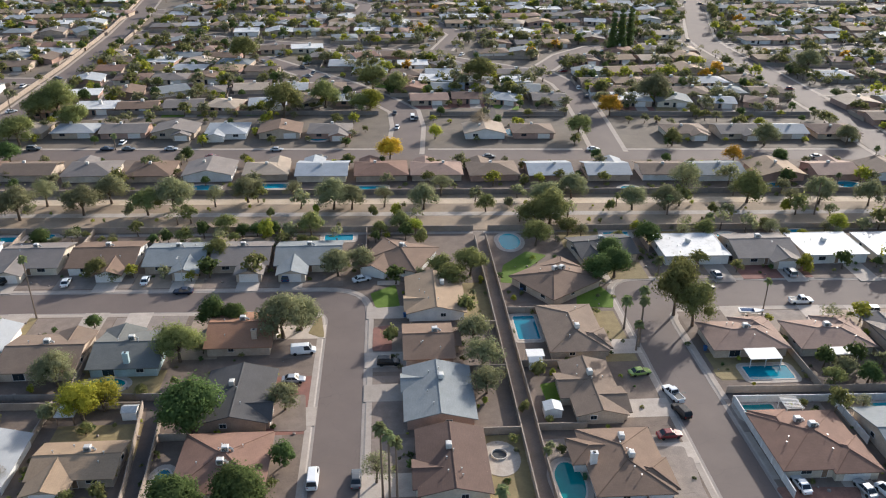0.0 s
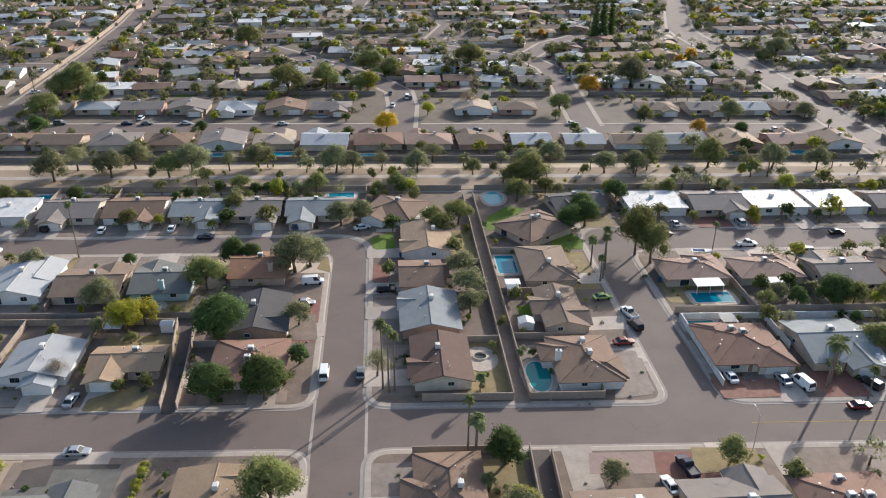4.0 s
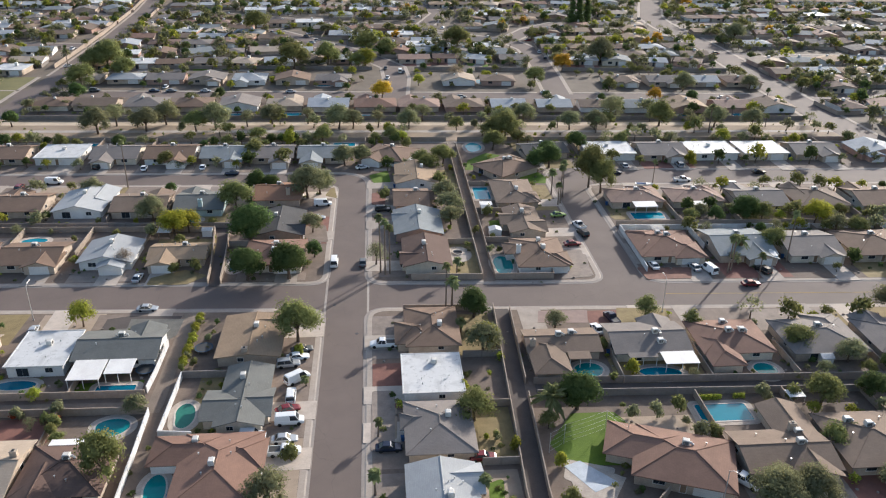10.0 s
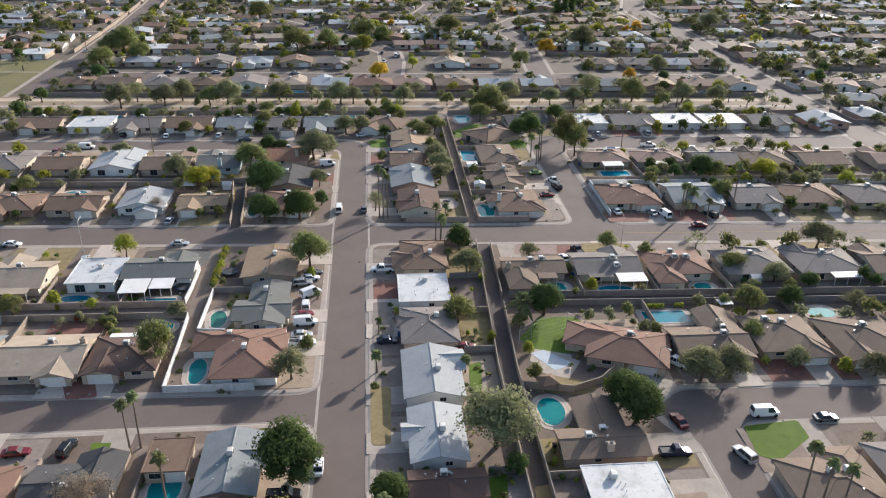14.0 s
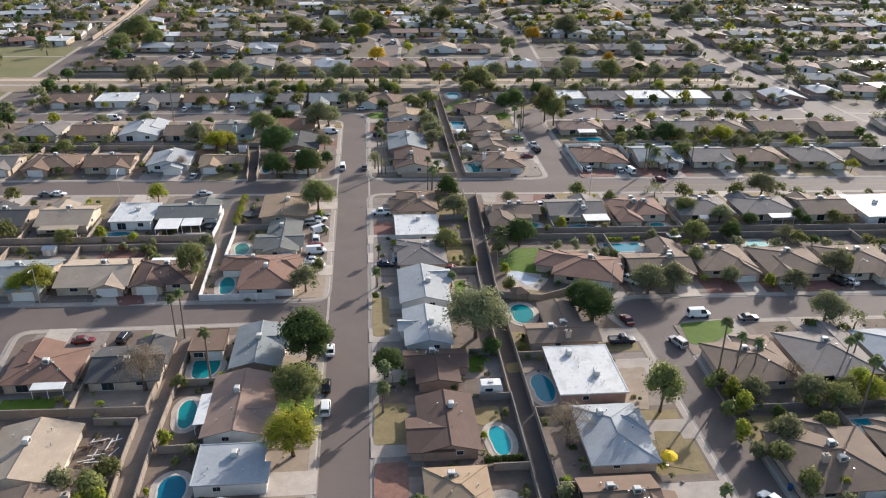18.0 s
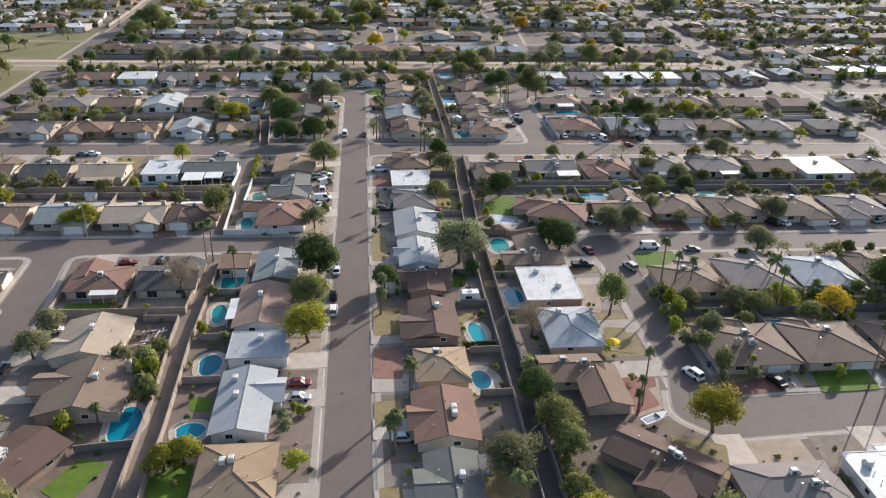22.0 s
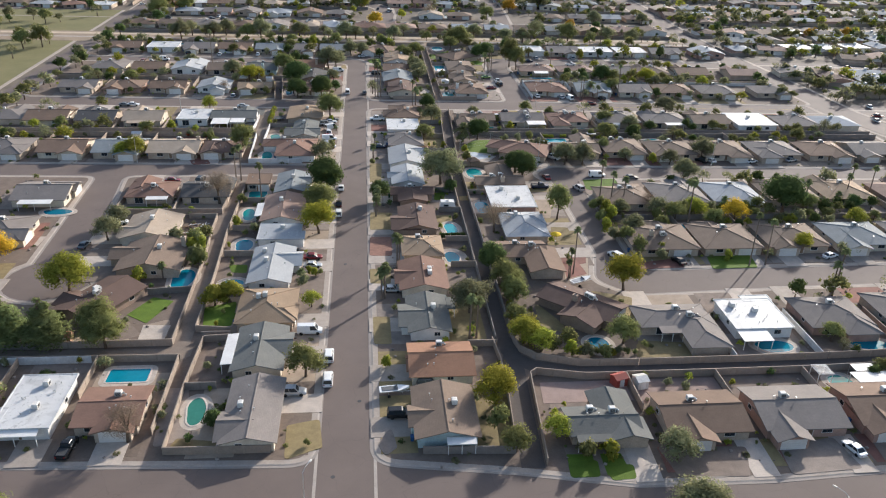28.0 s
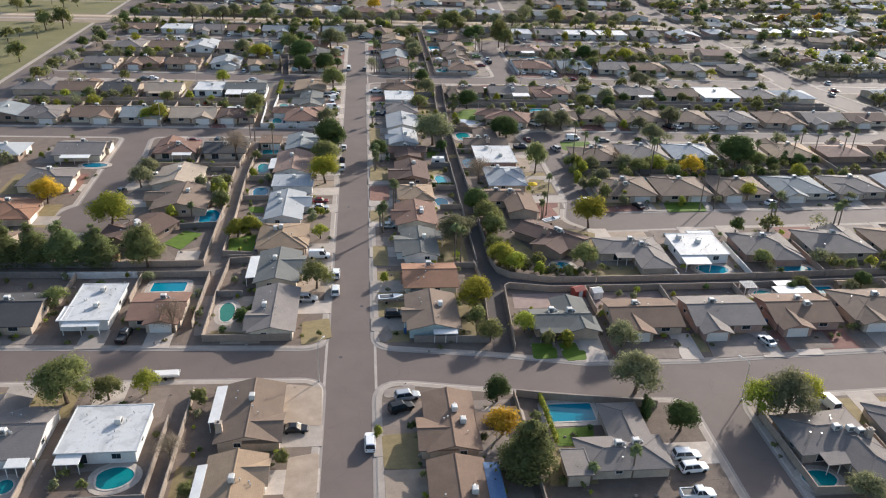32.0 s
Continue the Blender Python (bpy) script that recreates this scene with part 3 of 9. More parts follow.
JOINED = {}


def join_far(m, b, tr):
    JOINED.setdefault(m.name, (m, Build()))[1].join(b, tr)


def distant_house(cx, cy, w, d, kind, col, face, stucco, rot):
    """A house too far off to be picked apart: its walls, roof, doors and cooler go into the joined quarter."""
    rise, h = min(0.17 * (w if kind.endswith("y") else d) / 2 + 0.2, 1.4), 2.5
    tr = pose(cx, cy, 0, 0, 0, rot)
    join_far(STUCCO[stucco], walls_build(kind, w, d, h, rise), tr)
    rb = Build().box(-w / 2 - .4, w / 2 + .4, -d / 2 - .4, d / 2 + .4, h, h + .28) if kind == "flat" else roof_build(kind, w, d, h, rise, .55)
    join_far(ROOF[col], rb, tr)
    R = tr @ pose(0, 0, 0, 0, 0, FACE[face])
    sp = d / 2
    join_far(TRIM_W, Build().box(1, 5.2, -sp - .04, -sp, .05, 2.2), R)
    join_far(GLASS, Build().box(-4.5, -2.4, -sp - .04, -sp, .9, 2.1).box(-.6, .5, -sp - .04, -sp, .1, 2.1), R)
    join_far(UNIT, Build().box(-.6, .6, -.5, .5, h, h + rise + .8), tr @ pose(1.5, 1.0, 0))
    join_far(DRIVE, Build().box(.8, 5.6, -sp - 6.5, -sp, -.03, .016), R)
    q = int(abs(cx * 7 + cy * 3))
    z = -.014 + .0012 * (q % 17)
    join_far(GRAVEL[("dirt", "tan", "brown", "gray", "dry", "brown", "dirt", "lawn", "red", "tan")[q % 10]], Build().box(-8.4, 8.4, -sp - 5.5, -sp + 1, -.03, z), R)
    join_far(GRAVEL[("gray", "dirt", "brown", "dirt", "tan", "lawn", "dry", "brown")[q % 8]], Build().box(-8.4, 8.4, sp - 1, sp + 4.5, -.03, z), R)
    join_far(BLOCK["tan" if q % 3 else "gray"], Build().box(-8.6, 8.6, sp + 4.3, sp + 4.5, -.03, 1.7).box(-8.6, -8.42, -sp * .2, sp + 4.3, -.03, 1.65), R)
    if q % 6 == 0:
        join_far(POOL["blue"], Build().box(-4.5, 1.5, sp + 1.2, sp + 3.6, -.03, .05), R)


def house(x0, x1, y0, y1, kind, col, face, stucco="tan", rot=0.0, wing=None, wing2=None, patio=None, units=((0.0, 0.2),), chimney=None, solar=None, rise=None, h=2.5, extra="", vents=2, near=True):
    """A one-storey ranch house. wing: (side, offset, width, depth[, kind]); patio: (side, offset, width, depth[, colour])."""
    w, d = x1 - x0, y1 - y0
    words = "low stucco ranch house with a %s %s roof%s" % (ROOF_WORDS[col], {"gab": "gabled", "hip": "hipped", "fla": "flat"}[kind[:3]], extra)
    if near and not wing and kind != "flat":
        q = (w if face in "ns" else d) * 0.25 * (1 if int(abs(x0 * 3 + y0 * 5)) % 2 else -1)
        wing = (face, q, 6.2 + (int(abs(y0)) % 3) * 0.5, (1.3 if face in "ns" else 0.5) + (int(abs(x0 + y0)) % 3) * (0.6 if face in "ns" else 0.3), "hip" if kind[:3] == "hip" and int(abs(y0)) % 2 else "gab")
    hs = thing("house", pose((x0 + x1) / 2, (y0 + y1) / 2, 0.15, 0, 0, rot), words, "house", "houses along the streets")
    short = w if kind.endswith("y") else d
    rise = rise or min(0.25 * short / 2 + 0.05, 1.8)
    wm, rm = STUCCO[stucco], ROOF[col]

    def body(kd, bw, bd, at, hh, rs, names):
        tr = Matrix.Translation(at)
        o = part(names[0], walls_build(kd, bw, bd, hh, rs), wm, hs)
        o.matrix_basis = tr
        if kd == "flat":
            X, Y = bw / 2 + .45, bd / 2 + .45
            sq = lambda a, z: [(-X + a, -Y + a, z), (X - a, -Y + a, z), (X - a, Y - a, z), (-X + a, Y - a, z)]
            rb = Build().loft([sq(0, hh), sq(0, hh + .28), sq(.2, hh + .28), sq(.24, hh + .2)])
            part(names[1], rb, rm, hs, uv=True).matrix_basis = tr
        else:
            ro = part(names[1], roof_build(kd, bw, bd, hh, rs, .65), rm, hs, uv=True)
            ro.matrix_basis = tr
            if near:
                part("ridge_cap", ridge_build(kd, bw, bd, hh, rs, .65), rm, ro)

    body(kind, w, d, (0, 0, 0), h, rise, ("wall", "roof"))
    for k, wg in enumerate((wing, wing2)):
        if not wg:
            continue
        side, off, ww, dp = wg[:4]
        ang = FACE[side]
        span = d / 2 if side in "ns" else w / 2
        kd = wg[4] if len(wg) > 4 else ("flat" if kind == "flat" else "gab")
        reach = dp + (span if kd != "flat" else 0.3)
        R = Matrix.Rotation(radians(ang), 4, "Z")
        c = R @ Vector((off, -(span + dp - reach / 2), 0))
        if kd != "flat":
            kd = kd + ("y" if side in "ns" else "x")
            bw, bd = (ww, reach) if side in "ns" else (reach, ww)
        else:
            bw, bd = (ww, reach) if side in "ns" else (reach, ww)
        body(kd, bw, bd, c - Vector((0, 0, 0.0)), h - 0.06 if kd != "flat" else h - .03, min(rise * 0.92, ww * 0.5 * 0.27 + 0.2), ("wing_wall", "wing_roof"))
    fa = FACE[face]
    span = d / 2 if face in "ns" else w / 2
    half = w / 2 if face in "ns" else d / 2
    gd = wing[3] if wing and wing[0] == face else 0
    goff = wing[1] if gd else half * 0.5
    opening("garage_door", goff, 0.02, min(4.6, (wing[2] - .8) if gd else half), 2.15, span + gd, fa, hs, near)
    free = -math.copysign(half * 0.5, goff)
    opening("window", free, 0.9, 2.0, 1.25, span, fa, hs, near)
    HOUSES.append((x0, x1, y0, y1, face, goff, gd, near))
    if near:
        opening("front_door", free * 0.15 if gd else 0, 0.02, 1.1, 2.1, span, fa, hs)
        back = (fa + 180) % 360
        opening("window", half * 0.5, 0.9, 1.6, 1.2, span, back, hs)
        opening("window", -half * 0.45, 0.15, 2.4, 2.0, span, back, hs)
        sspan = w / 2 if face in "ns" else d / 2
        opening("window", 1.5, 1.0, 1.3, 1.0, sspan, (fa + 90) % 360, hs)
        opening("window", -1.5, 1.0, 1.3, 1.0, sspan, (fa + 270) % 360, hs)
    for ux, uy in units:
        px, py = ux * w / 2, uy * d / 2
        cooler(px, py, roof_z(kind, w, d, h, rise, px, py), hs, near, 0 if kind.endswith("x") else 90)
    if near:
        rr = random.Random(int(x0 * 7 + y0 * 13))
        for _ in range(vents):
            px, py = rr.uniform(-.7, .7) * w / 2, rr.uniform(-.7, .7) * d / 2
            vent(px, py, roof_z(kind, w, d, h, rise, px, py), hs)
    for patio in (patio if isinstance(patio, list) else [patio] if patio else []):
        side, off, ww, dp = patio[:4]
        pm = {"white": TRIM_W, "roof": rm, "wood": WOOD, "solar": SOLAR, "blue": BLUE_SHEET}[patio[4] if len(patio) > 4 else "white"]
        R = Matrix.Rotation(radians(FACE[side]), 4, "Z")
        sp = d / 2 if side in "ns" else w / 2
        pc = part("patio_cover", Build().loft([[(off - ww / 2, -sp - .4, 2.36), (off + ww / 2, -sp - .4, 2.36), (off + ww / 2, -sp - .4, 2.48), (off - ww / 2, -sp - .4, 2.48)],
                                               [(off - ww / 2, -sp - dp, 2.18), (off + ww / 2, -sp - dp, 2.18), (off + ww / 2, -sp - dp, 2.30), (off - ww / 2, -sp - dp, 2.30)]]), pm, hs, "flat patio cover on posts", uv=True)
        pc.matrix_basis = R
        for px in (-1, 0, 1):
            part("post", Build().box(off + px * (ww / 2 - .2) - .06, off + px * (ww / 2 - .2) + .06, -sp - dp + .15, -sp - dp + .27, 0, 2.2), TRIM_W, pc)
    if chimney:
        cx, cy = chimney[0] * w / 2, chimney[1] * d / 2
        zt = h + rise + .7
        ch = part("chimney", Build().box(cx - .55, cx + .55, cy - .4, cy + .4, 0, zt).box(cx - .62, cx + .62, cy - .47, cy + .47, zt, zt + .15), wm, hs)
        part("flue", Build().box(cx - .2, cx + .2, cy - .2, cy + .2, zt + .15, zt + .3), GRILLE, ch)
    if solar:
        sx, sy, nx, ny = solar
        for i in range(nx):
            for j in range(ny):
                px, py = sx * w / 2 + i * 1.05, sy * d / 2 + j * 1.7
                pz = [roof_z(kind, w, d, h, rise, px + a, py + c) + .12 for a, c in ((0, 0), (1, 0), (1, 1.62), (0, 1.62))]
                part("solar_panel", Build().prism([(px, py), (px + 1, py), (px + 1, py + 1.62), (px, py + 1.62)], min(pz) - .03, pz), SOLAR, hs)
    return hs


# ---------------------------------------------------------------- walls, yards, pools
WALLS = [0]


def block_wall(pts, col="tan", h=1.55, name="block_wall"):
    """A masonry yard wall along a line: panels between pilasters, with a cap."""
    words = {"tan": "tan", "gray": "weathered gray", "white": "white painted"}[col]
    e = thing(name, pose(0, 0, 0.15), "%s concrete block wall round the back yards" % words, "wall", "yard walls")
    cap = Build()
    WALLS[0] += 1
    h += 0.007 * (WALLS[0] % 9)
    for k0, ((ax, ay), (bx, by)) in enumerate(zip(pts, pts[1:])):
        v = Vector((bx - ax, by - ay))
        L = v.length
        if L < 0.05:
            continue
        R = Matrix.Translation((ax, ay, 0)) @ Matrix.Rotation(math.atan2(v.y, v.x), 4, "Z")
        o = part("panel", Build().box(-0.08, L + 0.08, -0.08, 0.08, -0.1, h - 0.004 * k0), BLOCK[col], e, uv=True)
        o.matrix_basis = R
        c = Build().box(-0.1, L + 0.1, -0.1, 0.1, h - 0.004 * k0 + 0.001, h + 0.05 + 0.004 * k0)
        n = int(L / 4.8)
        for k in range(1, n + 1):
            s = L * k / (n + 1)
            c.box(s - 0.18, s + 0.18, -0.13, 0.13, -0.1, h + 0.085)
        i = len(cap.v)
        cap.v += [tuple(R @ Vector(p)) for p in c.v]
        cap.f += [tuple(i + q for q in f) for f in c.f]
    part("cap", cap, BLOCK[col], e, uv=True)
    return e


PATCH_Z = [0]


def patch(kind, pts, r=0.0, z=None):
    """A thin layer of gravel, lawn or paving in a yard."""
    PATCH_Z[0] += 1
    zz = (0.186 + 0.003 * (PATCH_Z[0] % 9) + 0.0004 * (PATCH_Z[0] // 9)) if z is None else z + 0.0006 * (PATCH_Z[0] % 23)
    names = {"lawn": ("lawn", "mown green lawn in a yard"), "dry": ("lawn", "dry yellow winter lawn in a yard"), "deck": ("pool_deck", "pale concrete deck round a pool"),
             "drive": ("driveway", "stained concrete driveway"), "rust": ("paving", "red brick paving in a front yard")}
    nm, lb = names.get(kind, ("gravel_yard", {"pink": "pinkish gravel yard", "red": "red gravel yard", "gray": "gray gravel yard", "tan": "tan gravel yard", "brown": "brown gravel yard", "dirt": "bare dirt yard", "slate": "dark gray gravel yard"}.get(kind, "gravel yard")))
    o = rounded(pts, r) if r else pts
    return solid(nm, Build().prism(o, 0.05, zz), DRIVE if kind == "drive" else GRAVEL[kind], lb, nm.replace("_", " "), kind="structure")


def rect(x0, x1, y0, y1):
    return [(x0, y0), (x1, y0), (x1, y1), (x0, y1)]


TAKEN = []


def pool(cx, cy, w, d, shape="kidney", col="blue", deck="deck", rot=0.0, margin=1.3, ladder=True):
    """A swimming pool: coping, tiled rim, water, deck."""
    if shape == "rect":
        o = rounded(rect(-w / 2, w / 2, -d / 2, d / 2), 0.5)
    else:
        o = []
        for k in range(28):
            a = 6.2832 * k / 28
            q = 1 - (0.20 * math.exp(-((a - 3.4) / 0.55) ** 2) if shape == "kidney" else 0.0) + 0.06 * math.sin(2 * a + w)
            o.append((w / 2 * q * math.cos(a), d / 2 * q * math.sin(a)))
    TAKEN.append((cx, cy, w, d))
    p = thing("swimming_pool", pose(cx, cy, 0.15, 0, 0, rot), "%s %s backyard swimming pool with pale coping" % ({"blue": "bright blue", "deep": "deep blue", "teal": "teal", "green": "murky green", "aqua": "pale aqua"}[col], "rectangular" if shape == "rect" else "curved"), "swimming pool", "backyard pools")
    i, j = inset(o, -margin), inset(o, -0.32)
    if deck:
        part("deck", Build().prism(i, -0.05, 0.065), GRAVEL[deck], p)
    ring = Build()
    n = len(o)
    for k in range(n):
        m = (k + 1) % n
        ring.poly([(*j[k], 0.065), (*j[m], 0.065), (*j[m], 0.13), (*j[k], 0.13)])
        ring.poly([(*j[k], 0.13), (*j[m], 0.13), (*o[m], 0.13), (*o[k], 0.13)])
        ring.poly([(*o[k], 0.13), (*o[m], 0.13), (*o[m], 0.06), (*o[k], 0.06)])
    part("coping", ring, STONE, p)
    part("water", Build().poly([(*q, 0.08) for q in o]), POOL[col], p)
    return p


# ---------------------------------------------------------------- trees
def ball_net(cuts):
    """Corners and faces of a ball of triangles."""
    b = bmesh.new()
    bmesh.ops.create_icosphere(b, subdivisions=cuts, radius=1.0)
    b.verts.index_update()
    out = [v.co.copy() for v in b.verts], [tuple(v.index for v in f.verts) for f in b.faces]
    b.free()
    return out


NETS = {}


def crown_mesh(name, leafm, n, lobes, size, seed, flat=0.85, core=0.0, cuts=1):
    """A crown of many small leaves round a few lobes, with gaps; core: how much of each lobe is closed by inner foliage."""
    rr = random.Random(seed)
    b = Build()
    nors = []
    if core:
        if cuts not in NETS:
            NETS[cuts] = ball_net(cuts)
        vs, fs = NETS[cuts]
        for lx, ly, lz, lr in lobes:
            i = len(b.v)
            for v in vs:
                k = lr * core * rr.uniform(.72, 1.12)
                b.v.append((lx + v.x * k, ly + v.y * k, lz + v.z * k * flat))
                nors.append((v + Vector((rr.gauss(0, .35), rr.gauss(0, .35), .25 + rr.gauss(0, .35)))).normalized())
            b.f += [tuple(i + q for q in f) for f in fs]
    weights = list(itertools.accumulate(lr * lr for *_, lr in lobes))
    for _ in range(n):
        lx, ly, lz, lr = rr.choices(lobes, cum_weights=weights)[0]
        q = Vector((rr.gauss(0, 1), rr.gauss(0, 1), rr.gauss(.12, 1))).normalized()
        bump = .5 + .5 * math.sin(q.x * 5.1 + lx * 3 + seed) * math.sin(q.y * 4.7 + ly * 2) * math.sin(q.z * 4.3 + lz)
        rad = (rr.uniform(max(core, .25) ** 3, 1) ** (1 / 3)) * (.8 + .36 * bump) * (1.28 if rr.random() < .1 else 1)
        c = Vector((lx, ly, lz)) + Vector((q.x, q.y, q.z * flat)) * lr * rad
        nrm = (q + Vector((rr.gauss(0, .5), rr.gauss(0, .5), rr.gauss(0.25, .5)))).normalized()
        s = Matrix.Rotation(rr.uniform(0, 6.28), 3, nrm) @ nrm.orthogonal().normalized()
        u = nrm.cross(s)
        k = size * rr.uniform(0.6, 1.35)
        b.poly([c - s * k * .5, c + s * k * .5 - u * k * .36, c + s * k * .32 + u * k * .42])
        nors += [(q + Vector((lx, ly, 0)) * .10 + Vector((0, 0, .22)) + nrm * .38).normalized()] * 3
    me = b.mesh(name, leafm)
    me.normals_split_custom_set_from_vertices(nors)
    return me


def lobes_for(seed, n, spread, zc, r, flat=0.6):
    """Lobes of a crown: the inner ones high, the outer ones drooping, some missing a little."""
    rr = random.Random(seed)
    out = [(0, 0, zc + r * .3, r * .72)]
    for k in range(n):
        a = 2.39996 * k + rr.uniform(-.4, .4)
        q = ((k + .7) / n) ** .5
        s = spread * q * rr.uniform(.85, 1.12)
        out.append((s * math.cos(a), s * math.sin(a), zc + r * (.42 - .62 * q * q) * (.5 + flat) + rr.uniform(-.22, .22) * r, r * rr.uniform(.38, .68)))
    return out


TREES = {}


def tree_kit(kind, v, far=False):
    """Trunk and crown meshes of one kind of tree, of unit-like size: crown about 3 m across the middle, 5.5 m high."""
    key = (kind, v, far)
    if key in TREES:
        return TREES[key]
    seed = hash_of(kind) + v * 17
    rr = random.Random(seed)
    n = {0: 2300, 1: 170, 2: 76, 3: 1200, 4: 5000}[int(far)]
    size = {0: 0.27, 1: 0.78, 2: 1.05, 3: 0.35, 4: 0.215}[int(far)]
    if kind == "bush":
        lob = lobes_for(seed, 4, .45, .6, .7, .3)
        n, trunk_h = {0: 620, 1: 56, 2: 40, 3: 420, 4: 620}[int(far)], .4
        size = {0: .17, 1: .36, 2: .48, 3: .21, 4: .17}[int(far)]
    elif kind in ("round", "roundlime"):
        lob = lobes_for(seed, 11, 1.5, 2.75, 2.3, .85)
        trunk_h = 1.5
        n = int(n * 1.5)
    elif kind == "pine":
        lob = [(rr.uniform(-.3, .3), rr.uniform(-.3, .3), 1.6 + k * .85, 1.9 - .26 * k) for k in range(7)]
        trunk_h = 6
    elif kind == "cypress":
        lob = [(0, 0, .8 + k * .7, .75 - .05 * k) for k in range(8)]
        n, trunk_h = n // 2, 4
    elif kind in ("bare", "airy"):
        lob = lobes_for(seed, 12, 2.1, 3.4, 2.1, .9)
        n, trunk_h = int(n * (1.3 if kind == "bare" else 1.0)), 2
    else:
        lob = lobes_for(seed, 15, 2.15, 3.15, 2.35, .9)
        trunk_h = 1.5
        n = int(n * 1.25)
    leafm = LEAF[{"round": "dark", "roundlime": "lime", "mesquite": "gray", "ash": "mid", "lime": "lime", "yellow": "yellow", "gold": "gold", "bare": "dry", "airy": "gray", "pine": "pine", "cypress": "dark", "bush": ("mid", "lime", "gray", "mid")[v]}[kind]]
    core = {"bare": 0.0, "airy": 0.0, "mesquite": .45, "lime": .45, "yellow": .45, "gold": .5, "ash": .52, "bush": .6}.get(kind, .66)
    crown = crown_mesh("crown", leafm, n, lob[::2] if int(far) in (1, 2) else lob, size * (.5 if kind == "bare" else .75 if kind == "airy" else 1), seed, core=core, cuts=2 if far == 4 else 1)
    t = Build()
    lean = (rr.uniform(-.25, .25), rr.uniform(-.25, .25))
    top = (lean[0], lean[1], trunk_h)
    t.tube([(0, 0, -.1), (lean[0] * .4, lean[1] * .4, trunk_h * .5), top], [.24, .18, .14], 6)
    if kind != "bush" and int(far) not in (1, 2):
        for lx, ly, lz, lr in lob[1:8]:
            mid = ((top[0] + lx) / 2, (top[1] + ly) / 2, (top[2] + lz) / 2 + .3)
            t.tube([top if kind != "pine" else (0, 0, lz), mid if kind != "pine" else (lx, ly, lz), (lx, ly, lz + lr * .3)], [.11, .07, .025], 4)
            if kind in ("bare", "airy", "mesquite") and not far:
                for _ in range(5):
                    e = (lx + rr.uniform(-1, 1) * lr, ly + rr.uniform(-1, 1) * lr, lz + rr.uniform(-.1, .9) * lr)
                    t.tube([mid, e], [.045, .012], 3)
    TREES[key] = (t.mesh("trunk", BARK), crown)
    return TREES[key]


def hash_of(s):
    return sum(ord(c) * (i + 3) for i, c in enumerate(s))


TREE_WORDS = {"round": ("dense dark green citrus-like tree with a rounded crown", "tree"), "roundlime": ("bright green shade tree with a full crown", "tree"), "mesquite": ("gray-green mesquite tree with a wide loose crown", "tree"), "ash": ("mid green broadleaf shade tree", "tree"),
              "lime": ("yellow-green palo verde tree with feathery crown", "tree"), "yellow": ("tree turning yellow with a spreading crown", "tree"), "gold": ("small tree with golden autumn leaves", "tree"), "bare": ("nearly leafless tree with brown twigs", "tree"), "airy": ("thin gray-green tree with sparse leaves", "tree"),
              "pine": ("tall dark green conifer", "tree"), "cypress": ("narrow dark green columnar cypress", "tree"), "bush": ("low rounded green shrub", "shrub")}
TREE_NAMES = {"round": "citrus_tree", "roundlime": "shade_tree", "mesquite": "mesquite_tree", "ash": "ash_tree", "lime": "palo_verde_tree", "yellow": "yellow_tree", "gold": "golden_tree", "bare": "bare_tree", "airy": "thin_tree", "pine": "conifer", "cypress": "cypress"}
COUNT = [0]
STANDING = []     # spots taken by trees, pools and vehicles: x, y, radius


def tree(kind, x, y, wide, high=None, far=False, z=None):
    """A tree with a crown 'wide' metres across and 'high' metres tall."""
    COUNT[0] += 1
    STANDING.append((x, y, wide * .4))
    z = ground_z(x, y) - 0.03 if z is None else z
    v = COUNT[0] % (2 if far or wide > 6.9 else 4)
    tm, cm = tree_kit(kind, v, far if far else 3 if wide < 4.6 else 4 if wide > 6.9 else 0)
    base_w = {"bush": 2.0, "round": 5.6, "roundlime": 5.6, "pine": 4.0, "cypress": 1.6, "bare": 7.0, "airy": 7.0}.get(kind, 6.6)
    base_h = {"bush": 1.3, "pine": 7.4, "cypress": 6.6, "bare": 5.6, "airy": 5.6, "round": 5.4, "roundlime": 5.4}.get(kind, 5.6)
    high = high or wide * {"bush": .75, "pine": 1.7, "cypress": 4}.get(kind, .9)
    s, sz = (1.14 if kind == "bush" else 1.36) * wide / base_w, 1.24 * high / base_h
    if kind == "bush":
        e = tagged(new("shrub", cm), *TREE_WORDS[kind], "shrubs in the yards")
        e.matrix_world = pose(x, y, z, 0, 0, (COUNT[0] * 137.5) % 360)
        e.scale = (s, s, sz)
        return e
    e = thing(TREE_NAMES[kind], pose(x, y, z, 0, 0, (COUNT[0] * 137.5) % 360), *TREE_WORDS[kind], "shrubs in the yards" if kind == "bush" else "trees in yards and streets")
    e.scale = (s, s, sz)
    part("trunk", tm, None, e)
    part("crown", cm, None, e)
    return e


